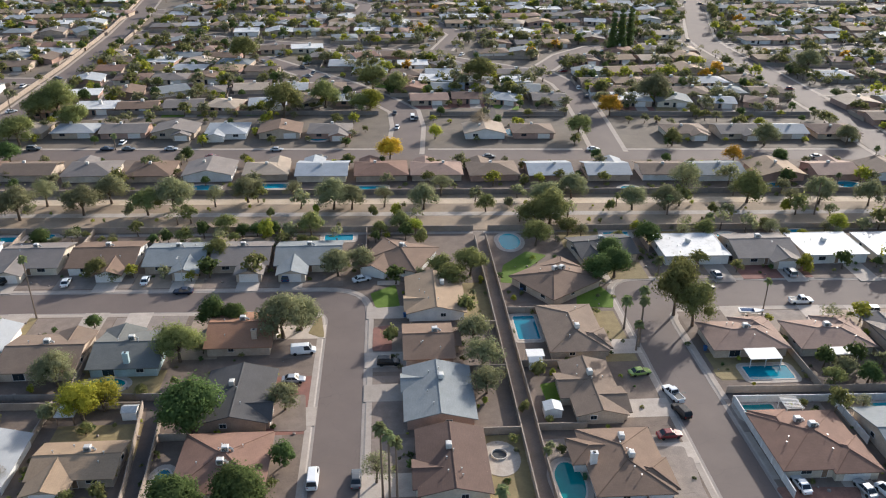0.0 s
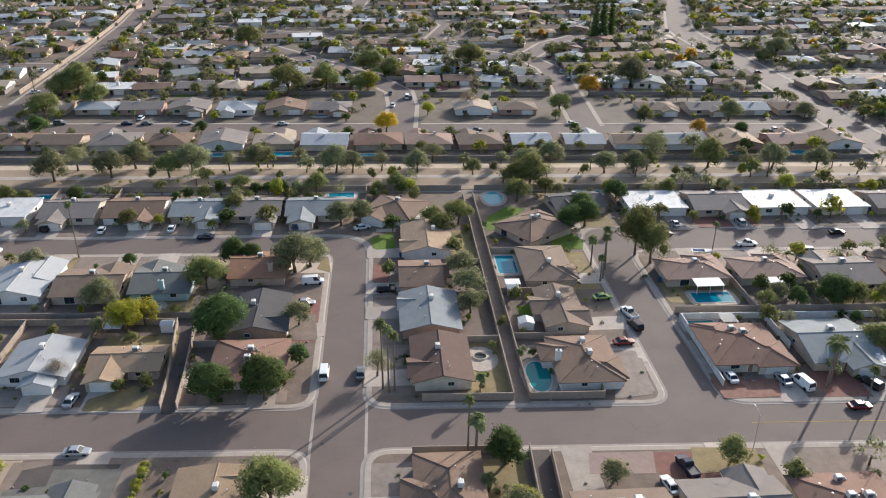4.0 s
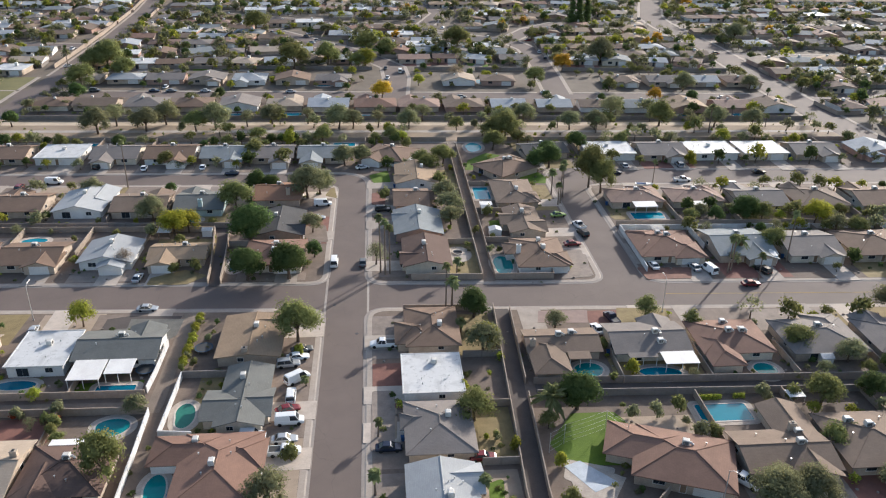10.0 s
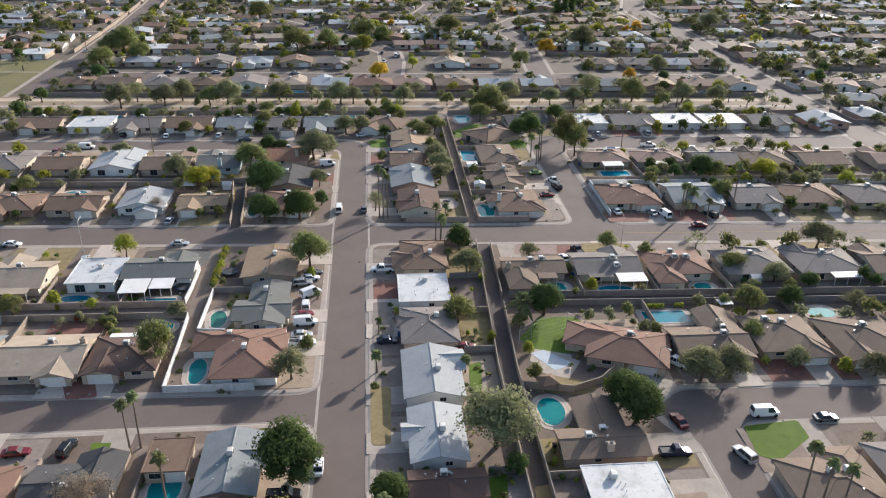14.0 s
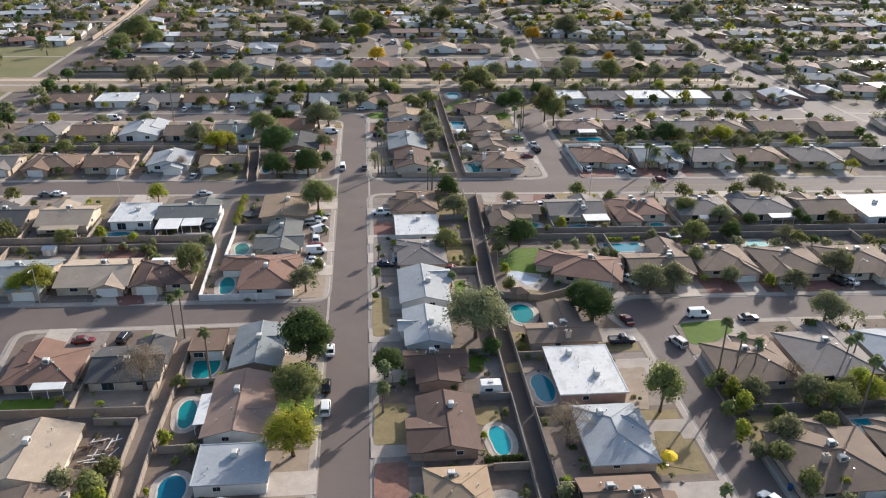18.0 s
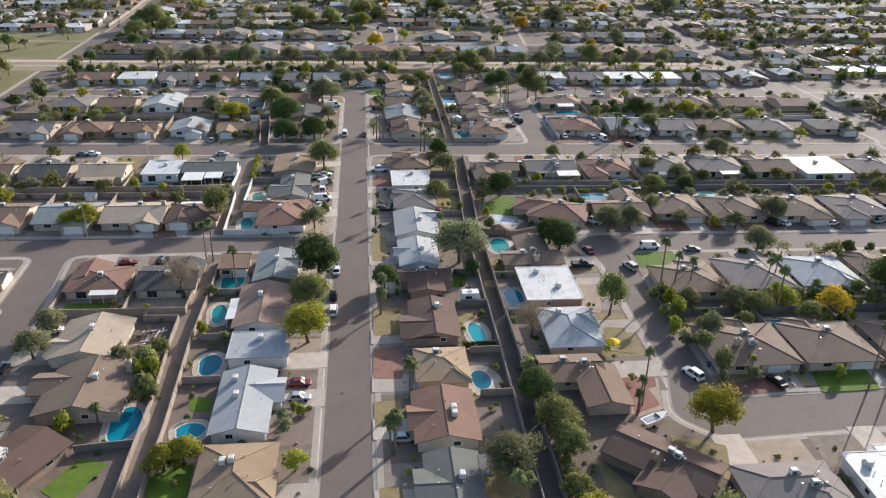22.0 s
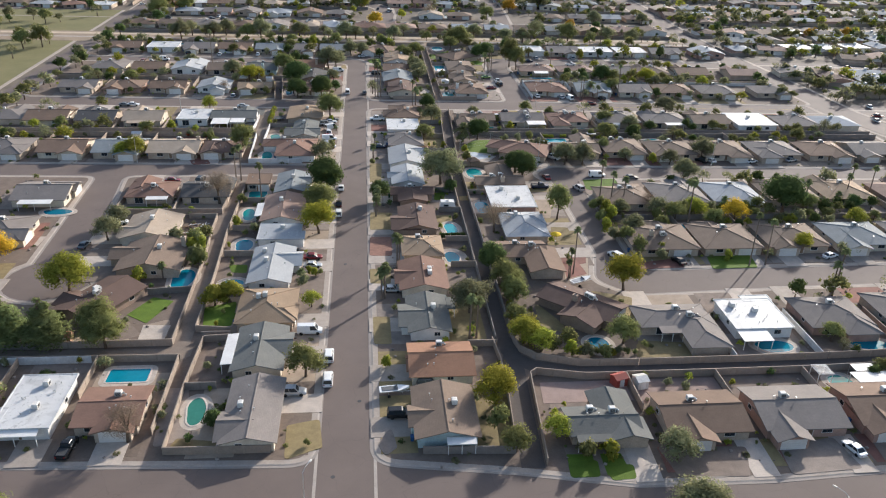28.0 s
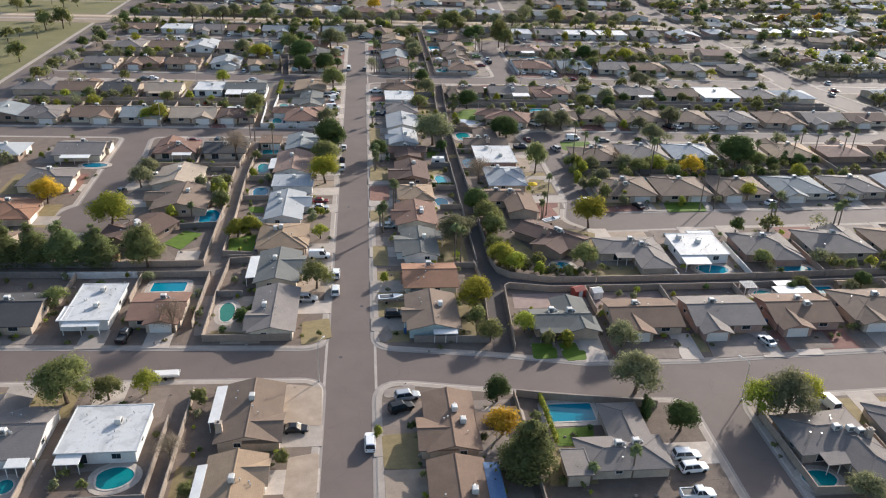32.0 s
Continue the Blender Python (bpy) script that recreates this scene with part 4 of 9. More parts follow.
def palm_kit(v, feather):
    key = ("palm", v, feather)
    if key in TREES:
        return TREES[key]
    rr = random.Random(v * 31 + 5 + feather)
    t = Build()
    bend = rr.uniform(-.35, .35)
    t.tube([(0, 0, -.1), (bend * .2, 0, .25), (bend * .6, 0, .6), (bend, 0, 1.0)], [.30, .20, .17, .16], 8)
    trunk = t.mesh("trunk", PALM_BARK)
    c, skirt = Build(), Build()
    n = 46 if feather else 40
    for k in range(n):
        a = k * 2.39996 + rr.uniform(-.2, .2)
        el = radians(rr.uniform(-40, 82) if not feather else rr.uniform(-15, 85))
        L = rr.uniform(1.1, 1.6) * (1.35 if feather else 1)
        d = Vector((math.cos(a) * math.cos(el), math.sin(a) * math.cos(el), math.sin(el)))
        side = Vector((-math.sin(a), math.cos(a), 0))
        pts = []
        for i in range(4):
            q = i / 3
            pts.append(d * L * q + Vector((0, 0, -0.42 * L * q * q)))
        wd = [.05, .30 if not feather else .22, .42 if not feather else .24, .06]
        for i in range(3):
            for sg in (-1, 1):
                c.poly([pts[i], pts[i + 1], pts[i + 1] + side * wd[i + 1] * sg - Vector((0, 0, .10)), pts[i] + side * wd[i] * sg - Vector((0, 0, .08))])
    for k in range(16):
        a = k * 2.39996
        d = Vector((math.cos(a), math.sin(a), 0))
        sd_ = Vector((-math.sin(a), math.cos(a), 0)) * .18
        skirt.poly([d * .15, d * .55 + sd_ + Vector((0, 0, -.5)), d * .38 + Vector((0, 0, -1.25)), d * .55 - sd_ + Vector((0, 0, -.5))])
    TREES[key] = (trunk, c.mesh("fronds", LEAF["palm"]), skirt.mesh("dry_skirt", LEAF["deadpalm"]), bend)
    return TREES[key]


def palm(x, y, high=9.0, wide=3.0, feather=False, z=0.15):
    COUNT[0] += 1
    tm, cm, sm, bend = palm_kit(COUNT[0] % 4, feather)
    e = thing("palm_tree", pose(x, y, z, 0, 0, (COUNT[0] * 97) % 360), "tall slender fan palm with a small tufted crown" if not feather else "short feathery palm with arching fronds", "palm tree", "palms")
    tr = part("trunk", tm, None, e)
    s = wide / 3.0
    tr.scale = (max(s, .8), max(s, .8), high)
    for nm, m in (("fronds", cm), ("dry_skirt", sm)):
        o = part(nm, m, None, e)
        o.matrix_basis = pose(bend * max(s, .8), 0, high) @ Matrix.Diagonal((s, s, s, 1))


# ---------------------------------------------------------------- vehicles
CAR_COLS = {"white": (0.78, 0.78, 0.77), "silver": (0.45, 0.46, 0.47), "gray": (0.16, 0.165, 0.17), "black": (0.018, 0.018, 0.02), "red": (0.17, 0.016, 0.02), "blue": (0.035, 0.085, 0.20), "tan": (0.42, 0.36, 0.28), "green": (0.30, 0.42, 0.12), "navy": (0.02, 0.03, 0.06)}
CARS = {}


def car_paint(c):
    return mat("car_paint_" + c, CAR_COLS[c], tuple(k * .92 for k in CAR_COLS[c]), rough=0.25, metal=0.0 if c in ("white", "red") else 0.3, spec=0.6)


def ring(x, hw, z0, z1, top):
    """A cross-section of a car body, rounded at the shoulders."""
    return [(x, -hw * .92, z0), (x, hw * .92, z0), (x, hw, z0 + .2), (x, hw, (z0 + z1) / 2 + .1), (x, hw * top, z1), (x, -hw * top, z1), (x, -hw, (z0 + z1) / 2 + .1), (x, -hw, z0 + .2)]


def car_proto(kind, col):
    key = (kind, col)
    if key in CARS:
        return CARS[key]
    P = car_paint(col)
    L, W, H = {"sedan": (4.7, 1.82, 1.42), "suv": (4.8, 1.95, 1.78), "pickup": (5.7, 2.0, 1.85), "van": (5.3, 2.0, 2.1)}[kind]
    hw, hl = W / 2, L / 2
    zb = {"sedan": .86, "suv": 1.02, "pickup": 1.08, "van": 1.12}[kind]
    e = thing("car" if kind in ("sedan", "suv") else kind if kind == "van" else "pickup_truck", pose(0, 0, -60), "%s %s" % (col, {"sedan": "four-door sedan parked by the kerb", "suv": "sport utility car parked near a house", "pickup": "pickup truck with an open bed", "van": "van parked near a house"}[kind]), {"sedan": "car", "suv": "car", "pickup": "pickup truck", "van": "van"}[kind], "parked vehicles")
    b = Build().loft([ring(-hl, hw * .82, .34, zb - .12, .85), ring(-hl + .18, hw * .95, .28, zb, .9), ring(-hl + 1.1, hw, .26, zb + .02, .93), ring(0, hw, .26, zb, .94), ring(hl - 1.2, hw, .26, zb - .03, .92), ring(hl - .3, hw * .94, .28, zb - .16, .86), ring(hl, hw * .76, .36, zb - .3, .8)])
    body = part("body", b, P, e)
    c0, c1, r0, r1 = {"sedan": (-1.75, 1.05, -1.05, .35), "suv": (-2.3, 1.0, -2.05, .4), "pickup": (-.55, 1.45, -.35, .75), "van": (-2.55, 1.75, -2.45, 1.15)}[kind]
    g = Build().loft([[(c0, -hw * .9, zb - .05), (c0, hw * .9, zb - .05), (c1, hw * .9, zb - .05), (c1, -hw * .9, zb - .05)], [(r0, -hw * .74, H - .06), (r0, hw * .74, H - .06), (r1, hw * .74, H - .06), (r1, -hw * .74, H - .06)]])
    part("glasshouse", g, GLASS, e, "dark tinted glass")
    rf = Build().loft([[(r0 - .06, -hw * .76, H - .09), (r0 - .06, hw * .76, H - .09), (r1 + .08, hw * .76, H - .09), (r1 + .08, -hw * .76, H - .09)], [(r0 + .12, -hw * .66, H), (r0 + .12, hw * .66, H), (r1 - .12, hw * .66, H), (r1 - .12, -hw * .66, H)]])
    pl = rf
    for sx in (-1, 1):
        for q0, q1 in ((c0, r0), (c1, r1), ((c0 + c1) / 2, (r0 + r1) / 2)):
            pl.tube([(q0, sx * hw * .91, zb - .05), (q1, sx * hw * .75, H - .06)], [.05, .05], 4)
    if kind == "van":
        pl.loft([[(c0, -hw * .92, zb - .05), (c0, hw * .92, zb - .05), (.2, hw * .92, zb - .05), (.2, -hw * .92, zb - .05)], [(r0, -hw * .76, H - .07), (r0, hw * .76, H - .07), (.1, hw * .76, H - .07), (.1, -hw * .76, H - .07)]])
    part("roof_frame", pl, P, e)
    if kind == "pickup":
        part("bed_liner", Build().box(-hl + .25, -.65, -hw * .78, hw * .78, zb - .06, zb + .035), GRILLE, e, "dark open truck bed")
        part("bed_rail", Build().box(-hl + .12, -.6, hw * .8, hw * .93, zb - .1, zb + .12).box(-hl + .12, -.6, -hw * .93, -hw * .8, zb - .1, zb + .12).box(-hl + .08, -hl + .2, -hw * .93, hw * .93, zb - .2, zb + .12), P, e)
    wr = .33 if kind in ("sedan",) else .38
    for wx in (-hl + .95, hl - .95):
        for sy in (-1, 1):
            t = part("wheel", Build().loft([[(wx + wr * math.cos(.5236 * k), sy * hw * yy, wr + wr * math.sin(.5236 * k)) for k in range(12)] for yy in (.76, 1.0)]), RUBBER, e)
    for sy in (-1, 1):
        part("headlight", Build().box(hl - .22, hl - .04, sy * hw * .62 - .16, sy * hw * .62 + .16, zb - .42, zb - .28), mat("lamp_lens", (.75, .75, .72), rough=.15), e)
        part("tail_light", Build().box(-hl - .01, -hl + .1, sy * hw * .68 - .12, sy * hw * .68 + .12, zb - .32, zb - .12), mat("tail_lens", (.35, .02, .02), rough=.2), e)
    CARS[key] = e
    return e


def inside(x, y, poly):
    hit, n = False, len(poly)
    for i in range(n):
        (ax, ay), (bx, by) = poly[i - 1], poly[i]
        if (ay > y) != (by > y) and x < (bx - ax) * (y - ay) / (by - ay) + ax:
            hit = not hit
    return hit


def ground_z(x, y):
    """The height of what a wheel or a trunk stands on."""
    if any(inside(x, y, b) for b in BLOCKS):
        return 0.18
    return 0.1 if 199 < y + 0.03 * x < 226 else 0.02


def car(kind, col, x, y, turn):
    """A parked vehicle; its front points to 'turn' degrees from +x."""
    z = ground_z(x, y) + (0.02 if ground_z(x, y) > 0.15 else 0)
    STANDING.append((x, y, 2.6))
    fresh = (kind, col) not in CARS
    e = car_proto(kind, col)
    if fresh:
        e.matrix_world = pose(x, y, z, 0, 0, turn)
        return e
    return copy_thing(e, pose(x, y, z, 0, 0, turn))


# ---------------------------------------------------------------- houses, main street, east side
house(12.2, 22.4, -131.9, -118, "gaby", "graybrown", "w", "aqua", wing=("w", 1, 5, 0.9), units=((0.35, 0.1),), patio=("s", 2.2, 5, 2.2), vents=4)
house(12.2, 23.8, -113.8, -103, "gabx", "orange", "w", "cream", wing=("w", 1, 4.5, 0.4), units=((0.0, 0.75),), vents=4)
house(12.8, 20.8, -98, -83.6, "gaby", "graygreen", "w", "white", wing=("w", 0.6, 8.4, 1.8), patio=("e", 4.2, 5.2, 2.2, "roof"), units=((0.3, 0.1),), vents=4)
house(11.8, 22, -79.8, -66.2, "gaby", "redbrown", "w", "cream", wing=("w", 0.3, 6, 1.0), units=((0.3, 0.0), (0.3, -0.25)), vents=4)
house(13.1, 22.4, -62, -51.7, "hipx", "tan", "w", "tan", wing=("s", 2.2, 5, 0.6, "hip"), units=((-0.2, 0.5),), vents=4)
house(13.1, 22.2, -46.8, -32.2, "gaby", "dbrown", "w", "brown", wing=("w", 3.0, 8.2, 2.2), units=((0.2, 0.4),), vents=5)
house(11.5, 23, -22.2, -16.6, "gabx", "dbrown", "w", "brown", wing=("s", 0, 7.4, 4.9), units=((-0.1, 0.5),), vents=4)
house(12.1, 20.9, -13.8, 0, "gaby", "lgray", "w", "white", wing=("w", -0.9, 3.8, 1.2), units=((0.2, -0.05),), vents=5)
house(11.8, 22.2, 3.9, 19.3, "gaby", "lgray", "w", "white", wing=("e", 4.5, 6, 1.0), units=((0.2, -0.1),), vents=5)
house(12.1, 23.2, 22.8, 36.4, "hipy", "gray", "w", "tan", wing=("w", -1.8, 3.6, 0.7, "hip"), units=((0.3, 0.2),), vents=4)
house(12, 23, 39.4, 52, "flat", "white", "w", "white", units=((0.1, 0.5),), vents=5)
house(13.4, 23.8, 56.2, 71, "hipy", "brown", "w", "tan", wing=("w", 2.3, 7.6, 2.2, "hip"), units=((0.3, -0.2),), vents=4)
house(14.2, 25.2, 92.4, 108, "gaby", "dbrown", "w", "cream", wing=("w", 3, 6, 0.8), units=((-0.1, 0.2),), vents=5)
house(12.4, 24.6, 111.4, 127.4, "gaby", "bluegray", "w", "rose", wing=("w", -3.5, 5, 0.4), units=((0.1, 0.3),), vents=4)
house(12.7, 22.2, 131.2, 144, "gabx", "brown", "w", "tan", wing=("e", 1.5, 6, 1.6), units=((0.3, 0.2),), vents=4)
house(13.8, 26.2, 149.4, 166, "gaby", "tan", "w", "white", wing=("w", 4, 6, 0.5), units=((0.3, 0.3),), vents=5)
house(5, 19.5, 172, 186, "hipx", "brown", "s", "white", rot=-25, wing=("s", -3, 6.5, 3))
# main street, west side
house(-21.7, -12.2, -165.6, -150.2, "gaby", "graybrown", "e", "tan", wing=("e", -4.2, 6.8, 0.6), units=((0.0, 0.25),), patio=("w", -2.6, 10.4, 2.3), vents=4, chimney=(-0.98, -0.7))
house(-21.8, -13.4, -186.7, -169.6, "gaby", "tan", "e", "cream", wing=("e", 5, 5, 0.5), patio=("w", -3, 8, 2), vents=4)
house(-20.6, -12, -131.4, -113.9, "gaby", "gray", "e", "cream", wing=("w", 4.4, 7, 0.8), units=((-0.5, 0.0),), vents=4)
house(-21.8, -12.8, -110.3, -95.4, "gaby", "graygreen", "e", "cream", wing=("e", 1, 8, 1.2), patio=("w", 0, 11, 2.6), units=((-0.2, 0.2),), vents=4)
house(-23.4, -12.0, -92.8, -78.9, "hipy", "tan", "e", "tan", wing=("e", -3, 5, 0.4, "hip"), units=((-0.1, 0.2), (-0.35, 0.2)), vents=5)
house(-23.2, -14.2, -75.3, -57.4, "gaby", "lgray", "e", "white", wing=("e", 3.2, 6.5, 1.9), units=((-0.3, 0.0), (-0.5, 0.6)), vents=5)
house(-23.6, -13.4, -52.6, -43.5, "flat", "lblue", "e", "white", wing=("e", -2.4, 4, 1.0, "flat"), units=((0.1, 0.4),), vents=5)
house(-24.2, -13.8, -40.3, -23, "gaby", "pink", "e", "white", wing=("e", -3, 6, 0.6), patio=("w", 1, 9, 2.3), units=((-0.15, 0.25),), vents=5)
house(-22.4, -13.4, -19.6, -5, "gaby", "bluegray", "e", "brown", wing=("e", 2, 5, 0.5), units=((0.0, 0.1),), vents=4)
house(-31.4, -25, -13.6, -6, "flat", "brown", "s", "tan", units=())
house(-25.4, -13.2, 12.6, 29.4, "hipy", "redbrown", "e", "white", wing=("w", -5.0, 6.4, 5.2, "hip"), wing2=("e", 3.2, 7, 0.8, "hip"), units=((-0.1, -0.1), (-0.75, 0.72)), vents=4)
house(-21.6, -13.8, 32.2, 50.0, "gaby", "graygreen", "e", "cream", wing=("e", -2.5, 7.5, 1.0), wing2=("w", 3.0, 8, 2.6), units=((-0.2, 0.45),), vents=4)
house(-25.0, -13.0, 54.0, 69.6, "gaby", "tan", "e", "tan", wing=("e", 5.2, 4.4, 0.5), units=((0.1, 0.3),), rise=0.7, chimney=(-0.1, -0.93), vents=4)
house(-25.6, -11.6, 95, 108.8, "hipx", "redbrown", "s", "cream", wing=("s", 3.5, 6.5, 0.8, "hip"), units=((0.0, -0.3), (0.05, 0.1)), vents=5)
house(-25.2, -13.2, 112.4, 128.2, "gaby", "dgray", "e", "brown", wing=("e", -4, 6.4, 0.6), units=((-0.2, 0.2),), vents=5)
house(-28.4, -15.6, 137.4, 150.8, "gabx", "orange", "e", "tan", wing=("e", 2, 6, 0.6), chimney=(0.5, -0.7), vents=4)
# row south of the eastern alley, facing the curved street
house(38.8, 50.6, -132.6, -125.6, "gabx", "graygreen", "s", "tan", wing=("n", -3.0, 6.5, 4.6), wing2=("s", 4.0, 6, 1.4), units=((0.35, 0.4), (-0.3, 0.6)), patio=("s", -2.5, 6, 2.2, "roof"), vents=3)
house(56, 70.2, -133, -122, "gabx", "brown", "s", "tan", wing=("s", -3, 6, 2.5), units=((-0.2, 0.3),))
house(73.6, 88.2, -133, -121.3, "gabx", "gray", "s", "rose", wing=("s", -4, 5.5, 3), units=((-0.25, 0.2),))
house(91.6, 105.8, -132.6, -121, "gabx", "brown", "s", "rose", units=((0.1, 0.3), (0.2, -0.2)), patio=("n", -3, 8, 4))
house(110, 126, -132, -119.5, "hipx", "graybrown", "s", "tan")
house(129, 145, -131, -118, "hipx", "gray", "s", "cream")
# row south of the road with the park of drives
house(62.2, 77.6, -98.2, -90, "hipx", "gray", "n", "tan", wing=("s", 4.2, 7.6, 8.2, "hip"), units=((0.1, 0.2), (0.4, -0.4)), patio=("s", -2, 5, 3, "roof"), vents=4)
house(82.0, 94.2, -100.5, -88.6, "flat", "white", "n", "white", units=((0.1, 0.1), (-0.6, 0.5)), wing=("n", -3.5, 6, 1.6, "flat"), patio=("s", -3.2, 6.5, 4.6), vents=12)
house(99.5, 113, -100, -88, "hipx", "gray", "n", "rose", wing=("s", 3, 7, 3, "hip"))
house(118, 134, -100, -86.5, "hipx", "gray", "n", "tan")
house(137, 153, -99, -86, "hipx", "graybrown", "n", "tan")
house(43.2, 60.6, -91.2, -82.6, "gabx", "dbrown", "e", "brown", rot=-42, wing=("s", 3, 8, 4), units=((0.1, 0.1), (0.25, 0.0)), chimney=(-0.1, -0.5), vents=4)
# between the alley and the curved street
house(37.2, 48.4, -64, -55.8, "gabx", "brown", "e", "tan", wing=("s", 4.4, 7.6, 8.0, "gab"), units=((-0.3, 0.2), (0.4, -0.1)), vents=5)
house(40.8, 51.4, -52, -37, "hipy", "lblue", "e", "tan", wing=("e", 3, 6, 0.6, "hip"), units=((-0.3, 0.5),), vents=4)
house(39.6, 51.8, -33.2, -17.6, "flat", "white", "e", "rose", units=((-0.3, 0.65), (0.3, -0.3)), vents=10)
house(37.6, 51.6, -14.6, -7.8, "gabx", "graybrown", "e", "tan", wing=("n", -1.2, 7, 8.8, "gab"), chimney=(0.1, -0.75), units=((-0.35, 0.1), (0.1, 0.8)), vents=4)
house(50.5, 66, 12.5, 25, "hipx", "redbrown", "s", "tan", rot=-20, wing=("w", -2, 8, 5, "hip"), units=((0.0, 0.3),))
# row north of the short cross street
house(68.4, 83.4, 14.6, 24.4, "gabx", "graybrown", "s", "tan", wing=("n", -4.6, 6.6, 7.6, "gab"), wing2=("s", 3.6, 6.5, 1.4), units=((0.35, 0.0), (0.55, 0.75)), chimney=(0.45, 0.9), vents=4)
house(86, 99.4, 15, 28.5, "hipx", "graybrown", "s", "tan", units=((0.0, 0.2), (-0.4, 0.5)))
house(102, 117, 12, 26.5, "hipx", "graybrown", "s", "tan")
house(120, 135.5, 11.5, 26, "hipx", "graybrown", "s", "cream")
house(138.5, 154, 11, 25.5, "hipx", "gray", "s", "tan")
house(157, 172, 10.5, 25, "hipx", "brown", "s", "tan")
# row south of the cross street, east
house(38, 52.5, 52.2, 60.4, "gabx", "graybrown", "n", "tan", wing=("s", -3.8, 6.4, 7.2, "hip"), patio=("s", 2.6, 4.6, 3, "roof"), chimney=(-0.9, -0.6), units=((-0.1, 0.0), (0.3, 0.2)))
house(55.8, 71.2, 51, 62, "gabx", "gray", "n", "cream", patio=[("s", 4.6, 7, 4.6), ("s", -2.6, 6, 2, "roof")], units=((0.2, -0.1), (0.25, -0.6)), vents=4)
house(74.2, 88.6, 50, 62, "hipx", "redbrown", "n", "cream", wing=("s", -4, 6, 4.2, "hip"), units=((0.0, 0.7), (-0.1, -0.1), (0.3, -0.1)), vents=4)
house(93, 108.5, 49, 61.5, "hipx", "gray", "n", "tan")
house(111.5, 127.5, 48.5, 61, "hipx", "gray", "n", "tan", patio=("s", 2, 7, 3))
house(130, 143.5, 47.5, 60, "gabx", "graybrown", "n", "cream")
house(146, 161, 44, 60, "flat", "white", "n", "white")
house(164, 179, 44.5, 58, "hipx", "gray", "n", "tan")
# inside the loop
house(72.5, 87, -31, -18, "hipx", "graybrown", "n", "tan", units=((-0.1, 0.3), (0.3, 0.3)))
house(89.5, 104, -30, -15, "hipx", "gray", "n", "tan", patio=("s", 0, 6, 2.5, "roof"))
house(106.5, 121, -29.5, -15, "hipx", "lblue", "n", "cream", wing=("s", 3, 7, 3, "hip"))
house(124, 139, -29, -15, "hipx", "graybrown", "n", "tan")
house(142, 157, -28.5, -14.5, "hipx", "tan", "n", "cream")
house(72.5, 89, -61, -46.5, "hipx", "graybrown", "s", "tan", wing=("n", -2, 6, 3, "hip"), units=((0.0, 0.2), (0.0, -0.3)), chimney=(-0.35, -0.3))
house(91, 106, -61, -46.5, "hipx", "graybrown", "s", "tan", wing=("n", 2, 6, 2, "hip"))
house(109, 124.5, -60.5, -47, "hipx", "graybrown", "s", "tan")
house(128, 143.5, -60, -46.5, "hipx", "bluegray", "s", "cream")
house(146.5, 162, -59.5, -46, "hipx", "gray", "s", "tan")
# west side behind the main street
house(-46.0, -35.6, -125.6, -115.2, "gabx", "redbrown", "s", "tan", wing=("s", 1.6, 6, 1.8), units=((0.1, 0.4),), rise=0.9, vents=4)
house(-59.0, -50.0, -126.0, -111.0, "flat", "white", "s", "white", units=((0.1, 0.6), (0.2, -0.3)), wing=("w", 4.8, 5, 0.8, "flat"), patio=("s", -0.5, 7.5, 2.0), vents=8)
house(-79, -65, -127, -114, "gabx", "dgray", "s", "tan")
house(-97, -83, -126, -113, "gabx", "brown", "s", "cream")
house(-62.3, -46.3, -86.0, -76.0, "gabx", "dbrown", "n", "brown", rot=62, wing=("n", 3, 6, 1.6), units=((0.0, 0.1), (-0.12, -0.05), (0.1, 0.3)), vents=4)
house(-54.5, -40.5, -68, -53, "gaby", "graybrown", "w", "tan", wing=("w", -2, 6, 3), units=((0.2, 0.1),), chimney=(0.9, 0.6))
house(-58, -45.6, -50, -36, "gaby", "ltan", "w", "cream", wing=("w", 3, 6, 0.8), units=((0.0, 0.1),), vents=4)
house(-64, -51.6, -22.2, -11.2, "hipx", "redbrown", "n", "tan", patio=("s", 2.6, 6, 2.4), units=((0.1, -0.2),), vents=4)
house(-48.4, -35.8, -22.6, -11.2, "gabx", "dgray", "n", "tan", units=((0.0, -0.2),), vents=4)
house(-94.5, -80.5, -24, -10.5, "gabx", "gray", "e", "cream", patio=("s", 0, 9, 3))
house(-96, -83, -50, -36, "hipx", "gray", "e", "cream")
house(-99, -85.5, -73, -60, "hipx", "orange", "e", "tan")
house(-97, -84, -95, -82, "gabx", "brown", "e", "tan")
house(-67, -51.5, 16, 29.5, "gabx", "ltan", "s", "tan", units=((0.1, 0.3),), chimney=(0.93, 0.2))
house(-50, -37, 16.4, 27.8, "hipx", "dbrown", "s", "tan", patio=("n", 2, 6, 2.2), vents=4)
house(-84.5, -70, 16.5, 30, "gabx", "bluegray", "s", "tan", units=((-0.1, 0.2),))
house(-102, -88, 17, 30.5, "gabx", "brown", "s", "cream")
house(-121, -107, 17.5, 31, "hipx", "gray", "s", "tan")
house(-53, -37.4, 54.6, 64.8, "gabx", "graygreen", "n", "white", patio=[("s", -4.0, 6.2, 7.0), ("s", 2.0, 5.2, 5.2)], units=((0.0, 0.3),), vents=5)
house(-65, -54.4, 52.5, 65, "flat", "white", "n", "white", units=((0.1, 0.2),), vents=5)
house(-84, -71, 51.5, 64.5, "gabx", "ltan", "n", "cream", patio=("s", 0, 10, 3, "roof"))
